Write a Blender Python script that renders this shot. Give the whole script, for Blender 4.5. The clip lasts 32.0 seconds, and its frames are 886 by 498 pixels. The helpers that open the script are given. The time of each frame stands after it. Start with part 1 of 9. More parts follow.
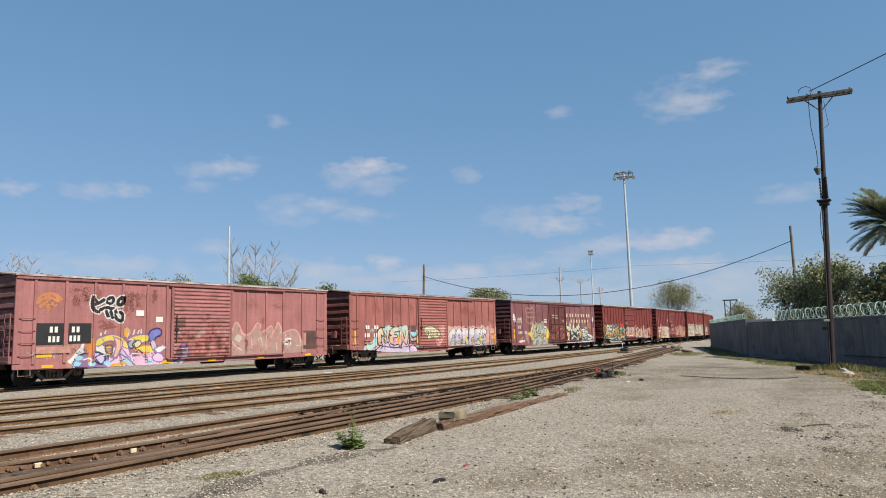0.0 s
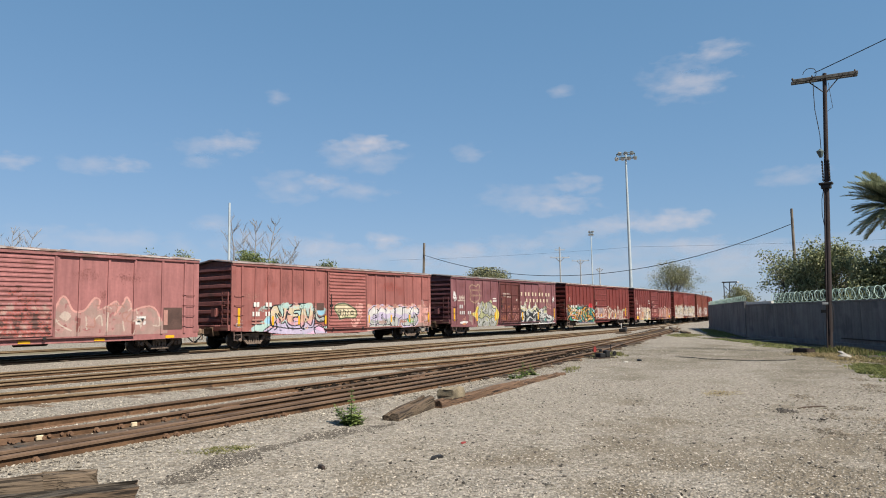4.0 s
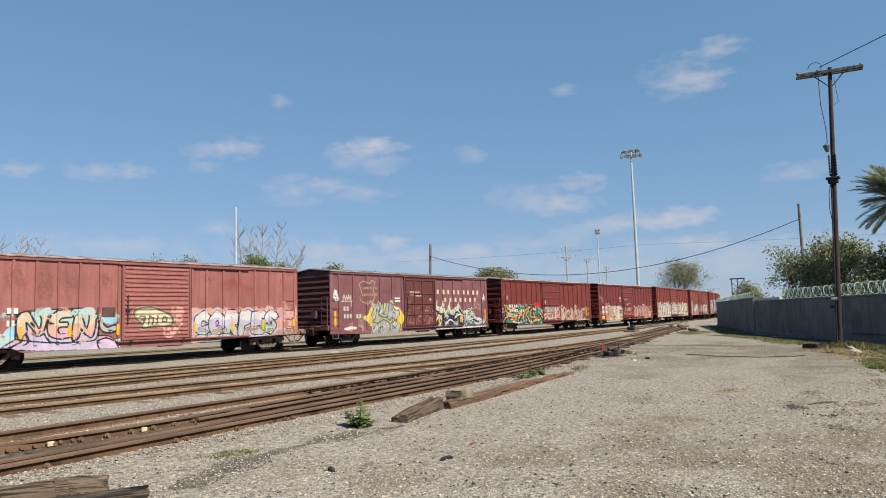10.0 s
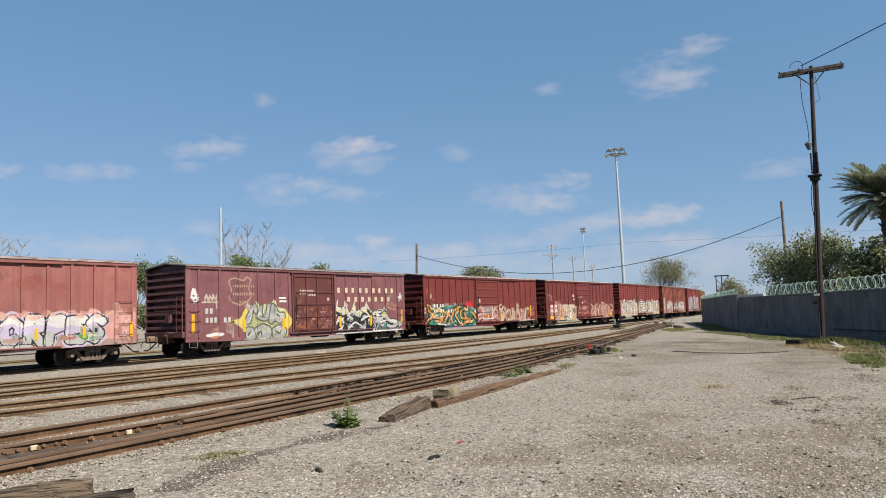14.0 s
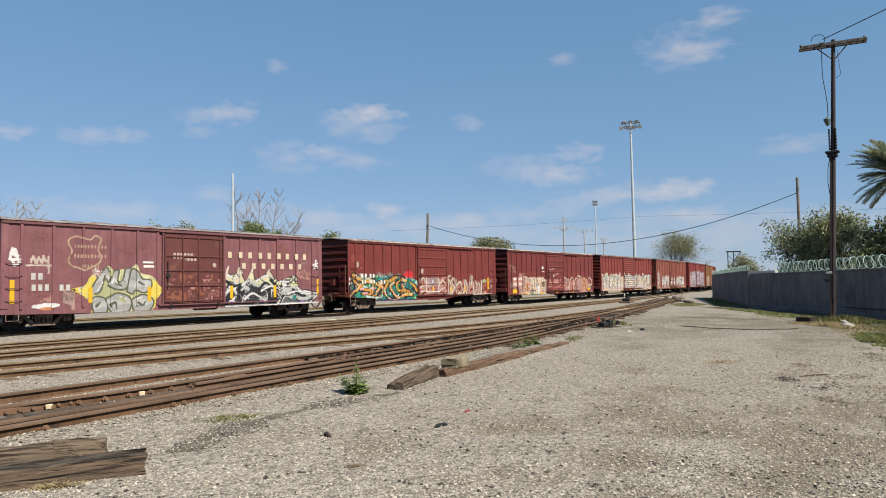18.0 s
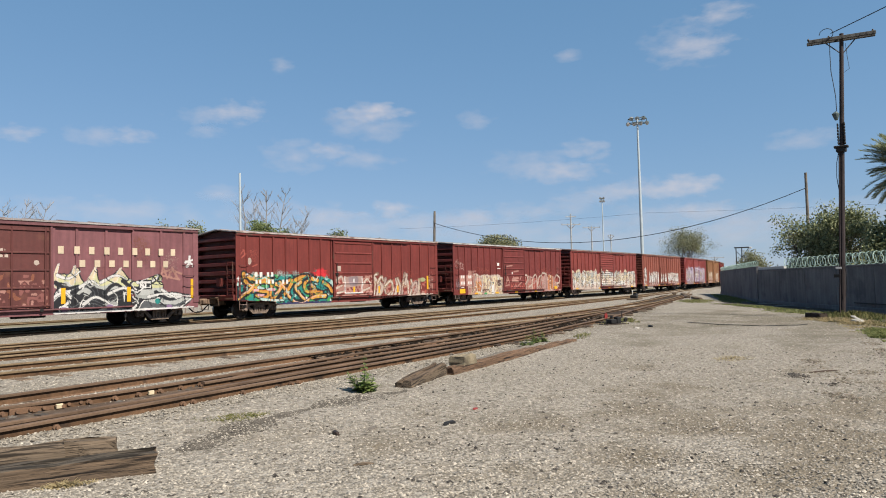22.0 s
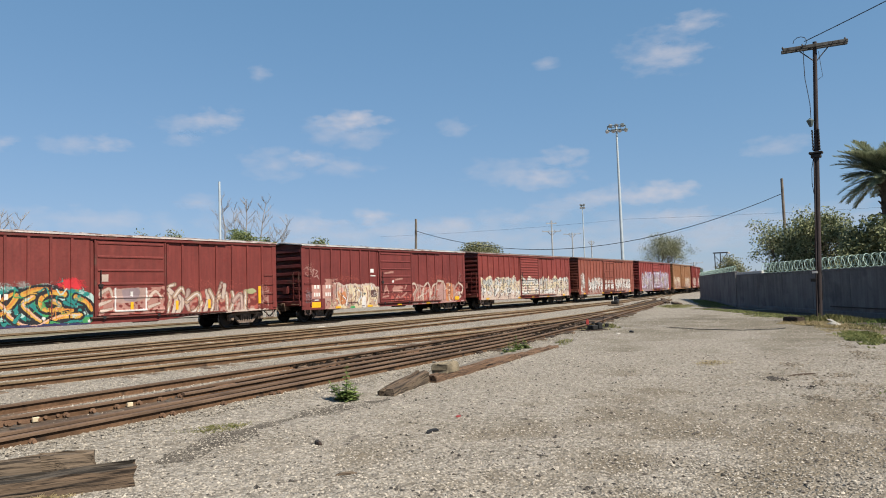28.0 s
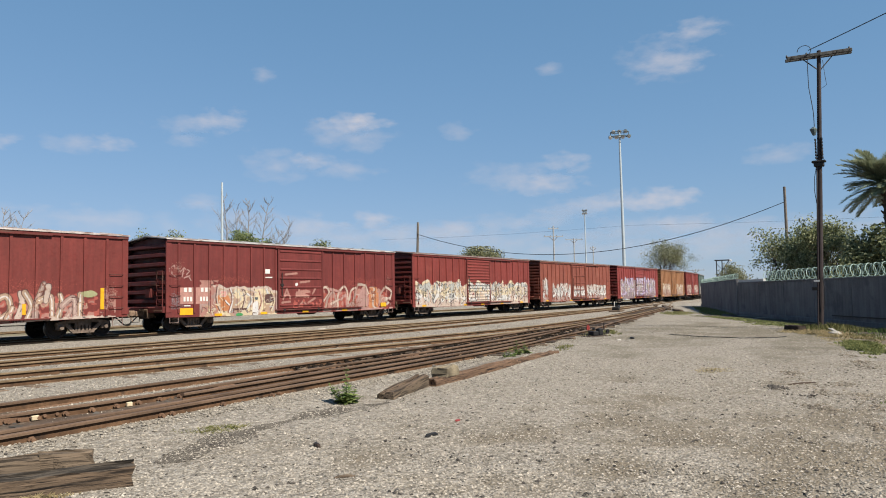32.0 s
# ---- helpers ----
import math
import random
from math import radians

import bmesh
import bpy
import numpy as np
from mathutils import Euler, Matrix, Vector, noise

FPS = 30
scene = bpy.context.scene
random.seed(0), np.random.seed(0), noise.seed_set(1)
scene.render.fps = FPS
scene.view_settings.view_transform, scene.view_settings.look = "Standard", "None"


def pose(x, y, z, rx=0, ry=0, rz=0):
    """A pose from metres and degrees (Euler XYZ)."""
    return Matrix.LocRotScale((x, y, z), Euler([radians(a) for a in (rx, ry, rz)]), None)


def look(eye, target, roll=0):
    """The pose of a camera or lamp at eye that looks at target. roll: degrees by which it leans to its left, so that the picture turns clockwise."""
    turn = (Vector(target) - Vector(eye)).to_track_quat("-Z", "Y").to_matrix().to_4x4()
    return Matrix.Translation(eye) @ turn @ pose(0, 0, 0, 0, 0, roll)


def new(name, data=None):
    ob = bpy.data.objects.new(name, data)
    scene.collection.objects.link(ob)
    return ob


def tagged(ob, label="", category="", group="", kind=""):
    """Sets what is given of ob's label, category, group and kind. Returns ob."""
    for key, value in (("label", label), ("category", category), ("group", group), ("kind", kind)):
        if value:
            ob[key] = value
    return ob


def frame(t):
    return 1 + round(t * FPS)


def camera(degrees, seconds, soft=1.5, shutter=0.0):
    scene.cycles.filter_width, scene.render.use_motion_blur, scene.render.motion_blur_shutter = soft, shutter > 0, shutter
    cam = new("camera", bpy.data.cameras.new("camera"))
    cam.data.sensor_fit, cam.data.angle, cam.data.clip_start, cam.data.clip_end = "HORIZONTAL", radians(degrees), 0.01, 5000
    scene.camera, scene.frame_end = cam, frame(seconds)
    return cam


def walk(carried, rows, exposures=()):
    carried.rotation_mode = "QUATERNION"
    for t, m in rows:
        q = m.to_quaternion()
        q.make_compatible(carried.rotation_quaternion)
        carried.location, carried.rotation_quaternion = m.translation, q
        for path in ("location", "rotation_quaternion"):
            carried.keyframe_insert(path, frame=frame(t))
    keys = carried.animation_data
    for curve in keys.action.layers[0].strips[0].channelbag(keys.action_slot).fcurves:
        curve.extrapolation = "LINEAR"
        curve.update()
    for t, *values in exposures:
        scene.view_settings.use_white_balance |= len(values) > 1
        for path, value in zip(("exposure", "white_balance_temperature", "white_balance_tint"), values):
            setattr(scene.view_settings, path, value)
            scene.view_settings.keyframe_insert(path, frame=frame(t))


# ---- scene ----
cam = camera(64.6, 32.0, soft=1.0)
EYE = Vector((0.0, 0.0, 1.45))
# seconds, heading (degrees from +y towards +x), pitch, roll of the hand-held camera
AIM = (
    (0, 54.52, 7.19, -1.57), (0.5, 54.35, 7.00, -1.49), (1, 53.19, 6.21, -0.78), (1.5, 53.87, 5.90, -0.61),
    (2, 54.26, 5.39, -0.97), (2.5, 53.65, 5.93, -0.53), (3, 54.16, 5.85, -1.14), (3.5, 54.55, 5.63, -1.05),
    (4, 54.46, 5.46, -0.91), (4.5, 54.84, 5.69, -1.13), (6.5, 55.06, 5.73, -0.85), (7, 55.00, 5.45, -1.16),
    (7.5, 54.55, 5.43, -0.96), (8, 54.60, 5.31, -1.63), (8.5, 54.39, 5.09, -1.81), (9, 54.48, 5.33, -1.81),
    (9.5, 54.30, 5.50, -1.93), (10, 53.95, 5.55, -1.76), (10.5, 53.74, 5.60, -1.98), (11, 54.16, 5.69, -1.95),
    (11.5, 54.25, 5.90, -1.89), (12, 54.38, 5.83, -1.41), (12.5, 54.14, 5.39, -1.54), (13, 54.39, 5.61, -1.64),
    (13.5, 54.94, 5.29, -1.87), (14, 55.07, 5.44, -2.23), (14.5, 54.84, 5.46, -2.23), (16.5, 54.45, 4.63, -1.93),
    (17, 54.54, 4.26, -1.24), (17.5, 54.37, 3.73, -1.22), (18, 54.12, 3.03, -1.04), (18.5, 54.06, 3.10, -1.00),
    (19, 54.14, 3.03, -1.13), (19.5, 54.26, 3.25, -1.35), (20, 54.41, 3.06, -1.36), (20.5, 54.39, 3.09, -1.45),
    (21, 53.99, 2.69, -1.26), (21.5, 53.84, 2.97, -1.38), (22, 53.54, 2.87, -1.39), (22.5, 53.61, 3.16, -1.58),
    (23, 54.67, 3.59, -0.79), (23.5, 54.57, 3.32, -0.74), (24, 54.80, 3.55, -0.65), (24.5, 54.96, 3.53, -1.26),
    (25, 55.09, 3.53, -1.67), (25.5, 55.35, 3.46, -1.64), (27.5, 55.12, 3.46, -2.01), (28, 55.06, 3.44, -1.92),
    (28.5, 55.02, 3.43, -1.85), (29, 54.96, 3.63, -1.57), (29.5, 54.87, 3.61, -1.45), (30, 54.90, 3.81, -1.37),
    (30.5, 54.86, 3.80, -1.58), (31, 55.06, 3.81, -1.41), (31.5, 54.90, 3.73, -1.36), (32, 54.94, 3.75, -1.15),
)

def aim_pose(az, el, roll):
    a, e = radians(az), radians(el)
    way = Vector((math.sin(a) * math.cos(e), math.cos(a) * math.cos(e), math.sin(e)))
    return look(EYE, EYE + way * 10, roll)


walk(cam, [(t, aim_pose(a, e, r)) for t, a, e, r in AIM])

# ---- light ----
SUN_EL, SUN_AZ = 47.0, 187.0  # degrees; heading from +y towards +x
world = bpy.data.worlds.new("sky")
scene.world = world
world.use_nodes = True
wn, wl = world.node_tree.nodes, world.node_tree.links
sky = wn.new("ShaderNodeTexSky")
sky.sky_type, sky.sun_disc = "NISHITA", False
sky.sun_elevation, sky.sun_rotation = radians(SUN_EL), radians(SUN_AZ)
sky.altitude, sky.air_density, sky.dust_density, sky.ozone_density = 10, 1.0, 0.05, 3.2
wn["Background"].inputs["Strength"].default_value = 0.0915
tint = wn.new("ShaderNodeMix")
tint.data_type, tint.blend_type = "RGBA", "MULTIPLY"
tint.inputs["Factor"].default_value, tint.inputs["B"].default_value = 1.0, (0.70, 1.15, 1.555, 1)
# a hazy sky: less fall-off from the horizon to the zenith
split_sky, join_sky = wn.new("ShaderNodeSeparateColor"), wn.new("ShaderNodeCombineColor")
wl.new(sky.outputs["Color"], split_sky.inputs[0])
for _i, _p in enumerate((0.60, 0.44, 0.43)):
    haze = wn.new("ShaderNodeMath")
    haze.operation, haze.inputs[1].default_value = "POWER", _p
    wl.new(split_sky.outputs[_i], haze.inputs[0])
    wl.new(haze.outputs[0], join_sky.inputs[_i])
wl.new(join_sky.outputs[0], tint.inputs["A"])
wl.new(tint.outputs["Result"], wn["Background"].inputs["Color"])
sun_data = bpy.data.lights.new("sun", "SUN")
sun_data.energy, sun_data.angle, sun_data.color = 4.95, radians(0.5), (1.0, 0.925, 0.81)
sun = new("sun", sun_data)
_a, _e = radians(SUN_AZ), radians(SUN_EL)
SUN_WAY = Vector((math.sin(_a) * math.cos(_e), math.cos(_a) * math.cos(_e), math.sin(_e)))
sun.matrix_basis = look(SUN_WAY * 50, (0, 0, 0))
scene.view_settings.exposure = 1.02


# ---- materials ----
ALBEDO = 0.735  # brings the colours below to the strength of the sun


def surface(name, base, rough=0.8, metal=0.0, var=0.25, scale=1.5, fine=30.0, stain=None, stain_at=0.6, streak=0.0,
            bump=0.15, bump_scale=60.0, spread=0.0, island=False, coords="Object", spec=0.3):
    """A weathered surface: two scales of tone, stains with a shape of their own, streaks down its height, fine relief."""
    m = bpy.data.materials.new(name)
    m.use_nodes = True
    n, l = m.node_tree.nodes, m.node_tree.links
    bsdf = n["Principled BSDF"]
    bsdf.inputs["Metallic"].default_value = metal
    bsdf.inputs["Specular IOR Level"].default_value = spec
    co = n.new("ShaderNodeTexCoord")
    src = co.outputs[coords]
    if coords == "Object":
        # each copy of a piece takes its own stretch of the pattern
        info = n.new("ShaderNodeObjectInfo")
        off = n.new("ShaderNodeVectorMath")
        off.operation = "MULTIPLY_ADD"
        l.new(info.outputs["Random"], off.inputs[0])
        off.inputs[1].default_value = (37.0, 53.0, 71.0)
        l.new(src, off.inputs[2])
        src = off.outputs[0]

    def tex(s, detail=4.0, stretch=None):
        t = n.new("ShaderNodeTexNoise")
        t.inputs["Scale"].default_value, t.inputs["Detail"].default_value = s, detail
        if stretch:
            mp = n.new("ShaderNodeMapping")
            mp.inputs["Scale"].default_value = stretch
            l.new(src, mp.inputs["Vector"])
            l.new(mp.outputs[0], t.inputs["Vector"])
        else:
            l.new(src, t.inputs["Vector"])
        return t.outputs["Fac"]

    def ramp(fac, lo, hi, a=0.0, b=1.0):
        r = n.new("ShaderNodeMapRange")
        r.inputs["From Min"].default_value, r.inputs["From Max"].default_value = lo, hi
        r.inputs["To Min"].default_value, r.inputs["To Max"].default_value = a, b
        l.new(fac, r.inputs["Value"])
        return r.outputs["Result"]

    def scale_col(color, fac):
        x = n.new("ShaderNodeVectorMath")
        x.operation = "SCALE"
        l.new(color, x.inputs[0])
        l.new(fac, x.inputs["Scale"])
        return x.outputs[0]

    def blend(fac, a, b):
        x = n.new("ShaderNodeMix")
        x.data_type = "RGBA"
        l.new(fac, x.inputs["Factor"])
        l.new(a, x.inputs["A"])
        if isinstance(b, tuple):
            x.inputs["B"].default_value = (*b, 1)
        else:
            l.new(b, x.inputs["B"])
        return x.outputs["Result"]

    rgb = n.new("ShaderNodeRGB")
    rgb.outputs[0].default_value = (*(ALBEDO * c for c in base), 1)
    color = rgb.outputs[0]
    color = scale_col(color, ramp(tex(scale), 0.3, 0.7, 1 - var, 1 + var))
    color = scale_col(color, ramp(tex(fine, 3), 0.3, 0.7, 1 - 0.6 * var, 1 + 0.6 * var))
    if spread:
        if island:
            info2 = n.new("ShaderNodeNewGeometry")
            rnd = info2.outputs["Random Per Island"]
        else:
            info2 = n.new("ShaderNodeObjectInfo")
            rnd = info2.outputs["Random"]
        color = scale_col(color, ramp(rnd, 0, 1, 1 - spread, 1 + spread))
    if stain:
        color = blend(ramp(tex(scale * 1.7, 7), stain_at, stain_at + 0.12, 0, 0.85), color, tuple(ALBEDO * c for c in stain))
    if streak:
        color = scale_col(color, ramp(tex(4.0, 4, (1.6, 1.6, 0.12)), 0.35, 0.65, 1 - streak, 1 + streak * 0.6))
    l.new(color, bsdf.inputs["Base Color"])
    l.new(ramp(tex(fine * 0.5), 0.3, 0.7, max(rough - 0.12, 0.05), min(rough + 0.12, 1)), bsdf.inputs["Roughness"])
    if bump:
        b = n.new("ShaderNodeBump")
        b.inputs["Strength"].default_value, b.inputs["Distance"].default_value = bump, 0.02
        l.new(tex(bump_scale, 4), b.inputs["Height"])
        l.new(b.outputs[0], bsdf.inputs["Normal"])
    return m


def gravel_material():
    m = bpy.data.materials.new("crushed_gravel")
    m.use_nodes = True
    n, l = m.node_tree.nodes, m.node_tree.links
    bsdf = n["Principled BSDF"]
    bsdf.inputs["Roughness"].default_value = 0.95
    bsdf.inputs["Specular IOR Level"].default_value = 0.15
    co = n.new("ShaderNodeTexCoord").outputs["Object"]

    def noise_tex(s, d=5.0, rough=0.55):
        t = n.new("ShaderNodeTexNoise")
        t.inputs["Scale"].default_value, t.inputs["Detail"].default_value, t.inputs["Roughness"].default_value = s, d, rough
        l.new(co, t.inputs["Vector"])
        return t.outputs["Fac"]

    def rng(fac, lo, hi, a, b):
        r = n.new("ShaderNodeMapRange")
        r.inputs["From Min"].default_value, r.inputs["From Max"].default_value = lo, hi
        r.inputs["To Min"].default_value, r.inputs["To Max"].default_value = a, b
        l.new(fac, r.inputs["Value"])
        return r.outputs["Result"]

    def mix(fac, a, b, kind="MIX"):
        x = n.new("ShaderNodeMix")
        x.data_type, x.blend_type = "RGBA", kind
        l.new(fac, x.inputs["Factor"]) if not isinstance(fac, float) else setattr(x.inputs["Factor"], "default_value", fac)
        for v, key in ((a, "A"), (b, "B")):
            if isinstance(v, tuple):
                x.inputs[key].default_value = (*v, 1)
            else:
                l.new(v, x.inputs[key])
        return x.outputs["Result"]

    vor = n.new("ShaderNodeTexVoronoi")
    vor.inputs["Scale"].default_value = 38.0
    l.new(co, vor.inputs["Vector"])
    vor2 = n.new("ShaderNodeTexVoronoi")
    vor2.inputs["Scale"].default_value = 85.0
    l.new(co, vor2.inputs["Vector"])
    sep = n.new("ShaderNodeSeparateColor")
    l.new(vor.outputs["Color"], sep.inputs[0])
    sep2 = n.new("ShaderNodeSeparateColor")
    l.new(vor2.outputs["Color"], sep2.inputs[0])
    c = mix(sep.outputs[0], (0.265, 0.232, 0.188), (0.60, 0.54, 0.458))
    c = mix(rng(sep2.outputs[1], 0.0, 1.0, 0, 0.5), c, (0.366, 0.321, 0.263))
    c = mix(rng(noise_tex(0.35, 6), 0.50, 0.66, 0, 0.45), c, (0.275, 0.232, 0.172))
    c = mix(rng(noise_tex(1.7, 6), 0.57, 0.72, 0, 0.34), c, (0.19, 0.162, 0.123))
    c = mix(rng(noise_tex(0.9, 5), 0.55, 0.75, 0, 0.4), c, (0.508, 0.471, 0.414))
    c = mix(rng(noise_tex(11.0, 3), 0.48, 0.60, 0, 0.62), c, (0.182, 0.157, 0.128))
    c = mix(rng(noise_tex(16.0, 3), 0.54, 0.64, 0, 0.7), c, (0.61, 0.559, 0.484))
    # bare dirt where wheels have turned, thickest in one worn corner
    far = n.new("ShaderNodeVectorMath")
    far.operation = "DISTANCE"
    l.new(co, far.inputs[0])
    far.inputs[1].default_value = (7.0, 0.7, 0)
    worn = n.new("ShaderNodeMath")
    worn.operation = "ADD"
    l.new(noise_tex(0.75, 7, 0.6), worn.inputs[0])
    l.new(rng(far.outputs["Value"], 0.0, 8.0, 0.19, -0.13), worn.inputs[1])
    c = mix(rng(worn.outputs[0], 0.54, 0.68, 0, 0.85), c, (0.242, 0.198, 0.142))
    # trodden olive-brown dirt towards the verge and the far turnout
    rim = n.new("ShaderNodeVectorMath")
    rim.operation = "DISTANCE"
    l.new(co, rim.inputs[0])
    rim.inputs[1].default_value = (26.0, 4.0, 0)
    trod = n.new("ShaderNodeMath")
    trod.operation = "ADD"
    l.new(noise_tex(0.55, 7, 0.65), trod.inputs[0])
    l.new(rng(rim.outputs["Value"], 2.0, 17.0, 0.16, -0.16), trod.inputs[1])
    c = mix(rng(trod.outputs[0], 0.50, 0.68, 0, 0.75), c, (0.195, 0.168, 0.118))
    # dark gaps between the stones
    c = mix(rng(vor.outputs["Distance"], 0.45, 0.80, 0, 0.4), c, (0.102, 0.0891, 0.0731))
    whole = n.new("ShaderNodeVectorMath")
    whole.operation, whole.inputs["Scale"].default_value = "SCALE", 0.825 * ALBEDO
    l.new(c, whole.inputs[0])
    l.new(whole.outputs[0], bsdf.inputs["Base Color"])
    b1 = n.new("ShaderNodeBump")
    b1.inputs["Strength"].default_value, b1.inputs["Distance"].default_value = 0.7, 0.025
    inv = rng(vor.outputs["Distance"], 0.0, 0.6, 1, 0)
    l.new(inv, b1.inputs["Height"])
    b2 = n.new("ShaderNodeBump")
    b2.inputs["Strength"].default_value, b2.inputs["Distance"].default_value = 0.9, 0.06
    l.new(noise_tex(9.0, 5, 0.62), b2.inputs["Height"])
    l.new(b1.outputs[0], b2.inputs["Normal"])
    l.new(b2.outputs[0], bsdf.inputs["Normal"])
    return m


def wood_material(name, tan, grey, black, crack=0.50):
    """Weathered sawn wood: grain and splits along x, rot-black and bleached stretches."""
    m = bpy.data.materials.new(name)
    m.use_nodes = True
    n, l = m.node_tree.nodes, m.node_tree.links
    bsdf = n["Principled BSDF"]
    bsdf.inputs["Roughness"].default_value, bsdf.inputs["Specular IOR Level"].default_value = 0.92, 0.15
    co = n.new("ShaderNodeTexCoord")
    info = n.new("ShaderNodeObjectInfo")
    off = n.new("ShaderNodeVectorMath")
    off.operation = "MULTIPLY_ADD"
    l.new(info.outputs["Random"], off.inputs[0])
    off.inputs[1].default_value = (37.0, 53.0, 71.0)
    l.new(co.outputs["Object"], off.inputs[2])

    def grain(stretch, detail=6.0):
        mp = n.new("ShaderNodeMapping")
        mp.inputs["Scale"].default_value = stretch
        l.new(off.outputs[0], mp.inputs["Vector"])
        t = n.new("ShaderNodeTexNoise")
        t.inputs["Scale"].default_value, t.inputs["Detail"].default_value, t.inputs["Roughness"].default_value = 1.0, detail, 0.6
        t.inputs["Distortion"].default_value = 0.4
        l.new(mp.outputs[0], t.inputs["Vector"])
        return t.outputs["Fac"]

    def rng(fac, lo, hi):
        r = n.new("ShaderNodeMapRange")
        r.inputs["From Min"].default_value, r.inputs["From Max"].default_value = lo, hi
        l.new(fac, r.inputs["Value"])
        return r.outputs["Result"]

    def mix(fac, a, b):
        x = n.new("ShaderNodeMix")
        x.data_type = "RGBA"
        l.new(fac, x.inputs["Factor"])
        for v, key in ((a, "A"), (b, "B")):
            if isinstance(v, tuple):
                x.inputs[key].default_value = (*v, 1)
            else:
                l.new(v, x.inputs[key])
        return x.outputs["Result"]

    lines = grain((1.4, 42, 42))
    tan, grey, black = (tuple(ALBEDO * q for q in col) for col in (tan, grey, black))
    c = mix(rng(lines, 0.35, 0.65), tan, grey)
    c = mix(rng(grain((1.1, 24, 24)), crack, crack + 0.08), c, black)
    split = rng(grain((0.7, 15, 15), 5), 0.60, 0.65)
    c = mix(split, c, (0.0096, 0.008, 0.0072))
    # fine checks in the weathered skin
    c = mix(rng(grain((2.5, 90, 90), 4), 0.54, 0.62), c, black)
    l.new(c, bsdf.inputs["Base Color"])
    b = n.new("ShaderNodeBump")
    b.inputs["Strength"].default_value, b.inputs["Distance"].default_value = 0.8, 0.02
    l.new(lines, b.inputs["Height"])
    l.new(b.outputs[0], bsdf.inputs["Normal"])
    return m


def leaf_material(name, base, tip):
    m = bpy.data.materials.new(name)
    m.use_nodes = True
    n, l = m.node_tree.nodes, m.node_tree.links
    bsdf = n["Principled BSDF"]
    bsdf.inputs["Roughness"].default_value = 0.55
    bsdf.inputs["Specular IOR Level"].default_value = 0.25
    geo = n.new("ShaderNodeNewGeometry")
    x = n.new("ShaderNodeMix")
    x.data_type = "RGBA"
    l.new(geo.outputs["Random Per Island"], x.inputs["Factor"])
    x.inputs["A"].default_value, x.inputs["B"].default_value = (*base, 1), (*tip, 1)
    l.new(x.outputs["Result"], bsdf.inputs["Base Color"])
    tr = n.new("ShaderNodeBsdfTranslucent")
    l.new(x.outputs["Result"], tr.inputs["Color"])
    mx = n.new("ShaderNodeMixShader")
    mx.inputs[0].default_value = 0.3
    l.new(bsdf.outputs[0], mx.inputs[1])
    l.new(tr.outputs[0], mx.inputs[2])
    l.new(mx.outputs[0], n["Material Output"].inputs["Surface"])
    return m


def cloud_material(name, density):
    m = bpy.data.materials.new(name)
    m.use_nodes = True
    n, l = m.node_tree.nodes, m.node_tree.links
    n.remove(n["Principled BSDF"])
    co = n.new("ShaderNodeTexCoord")
    info = n.new("ShaderNodeObjectInfo")
    off = n.new("ShaderNodeVectorMath")
    off.operation = "MULTIPLY_ADD"
    l.new(info.outputs["Random"], off.inputs[0])
    off.inputs[1].default_value = (311.0, 173.0, 97.0)
    sc = n.new("ShaderNodeVectorMath")
    sc.operation = "MULTIPLY"
    l.new(co.outputs["Object"], sc.inputs[0])
    sc.inputs[1].default_value = (0.014, 0.014, 0.030)
    l.new(sc.outputs[0], off.inputs[2])
    t = n.new("ShaderNodeTexNoise")
    t.inputs["Scale"].default_value, t.inputs["Detail"].default_value, t.inputs["Roughness"].default_value = 1.0, 6.0, 0.52
    l.new(off.outputs[0], t.inputs["Vector"])
    # falls off to the sheet's rim
    mp = n.new("ShaderNodeVectorMath")
    mp.operation = "MULTIPLY_ADD"
    l.new(co.outputs["Generated"], mp.inputs[0])
    mp.inputs[1].default_value, mp.inputs[2].default_value = (2, 0, 2), (-1, 0, -1)
    ln = n.new("ShaderNodeVectorMath")
    ln.operation = "LENGTH"
    l.new(mp.outputs[0], ln.inputs[0])

    def calc(op, a, b, clamp=False):
        x = n.new("ShaderNodeMath")
        x.operation, x.use_clamp = op, clamp
        for i, v in enumerate((a, b)):
            if isinstance(v, (int, float)):
                x.inputs[i].default_value = v
            else:
                l.new(v, x.inputs[i])
        return x.outputs[0]

    rim = calc("SUBTRACT", 1.0, ln.outputs["Value"], True)
    dens = calc("ADD", t.outputs["Fac"], calc("MULTIPLY", rim, 0.55))
    dens = calc("MULTIPLY", calc("SUBTRACT", dens, 0.62), 1.45, True)
    dens = calc("MULTIPLY", dens, calc("MULTIPLY", rim, 4.0, True), True)
    dens = calc("MULTIPLY", dens, density)
    em = n.new("ShaderNodeEmission")
    em.inputs["Color"].default_value, em.inputs["Strength"].default_value = (0.81, 0.76, 0.785, 1), 0.42
    tr = n.new("ShaderNodeBsdfTransparent")
    mx = n.new("ShaderNodeMixShader")
    l.new(dens, mx.inputs[0])
    l.new(tr.outputs[0], mx.inputs[1])
    l.new(em.outputs[0], mx.inputs[2])
    l.new(mx.outputs[0], n["Material Output"].inputs["Surface"])
    return m


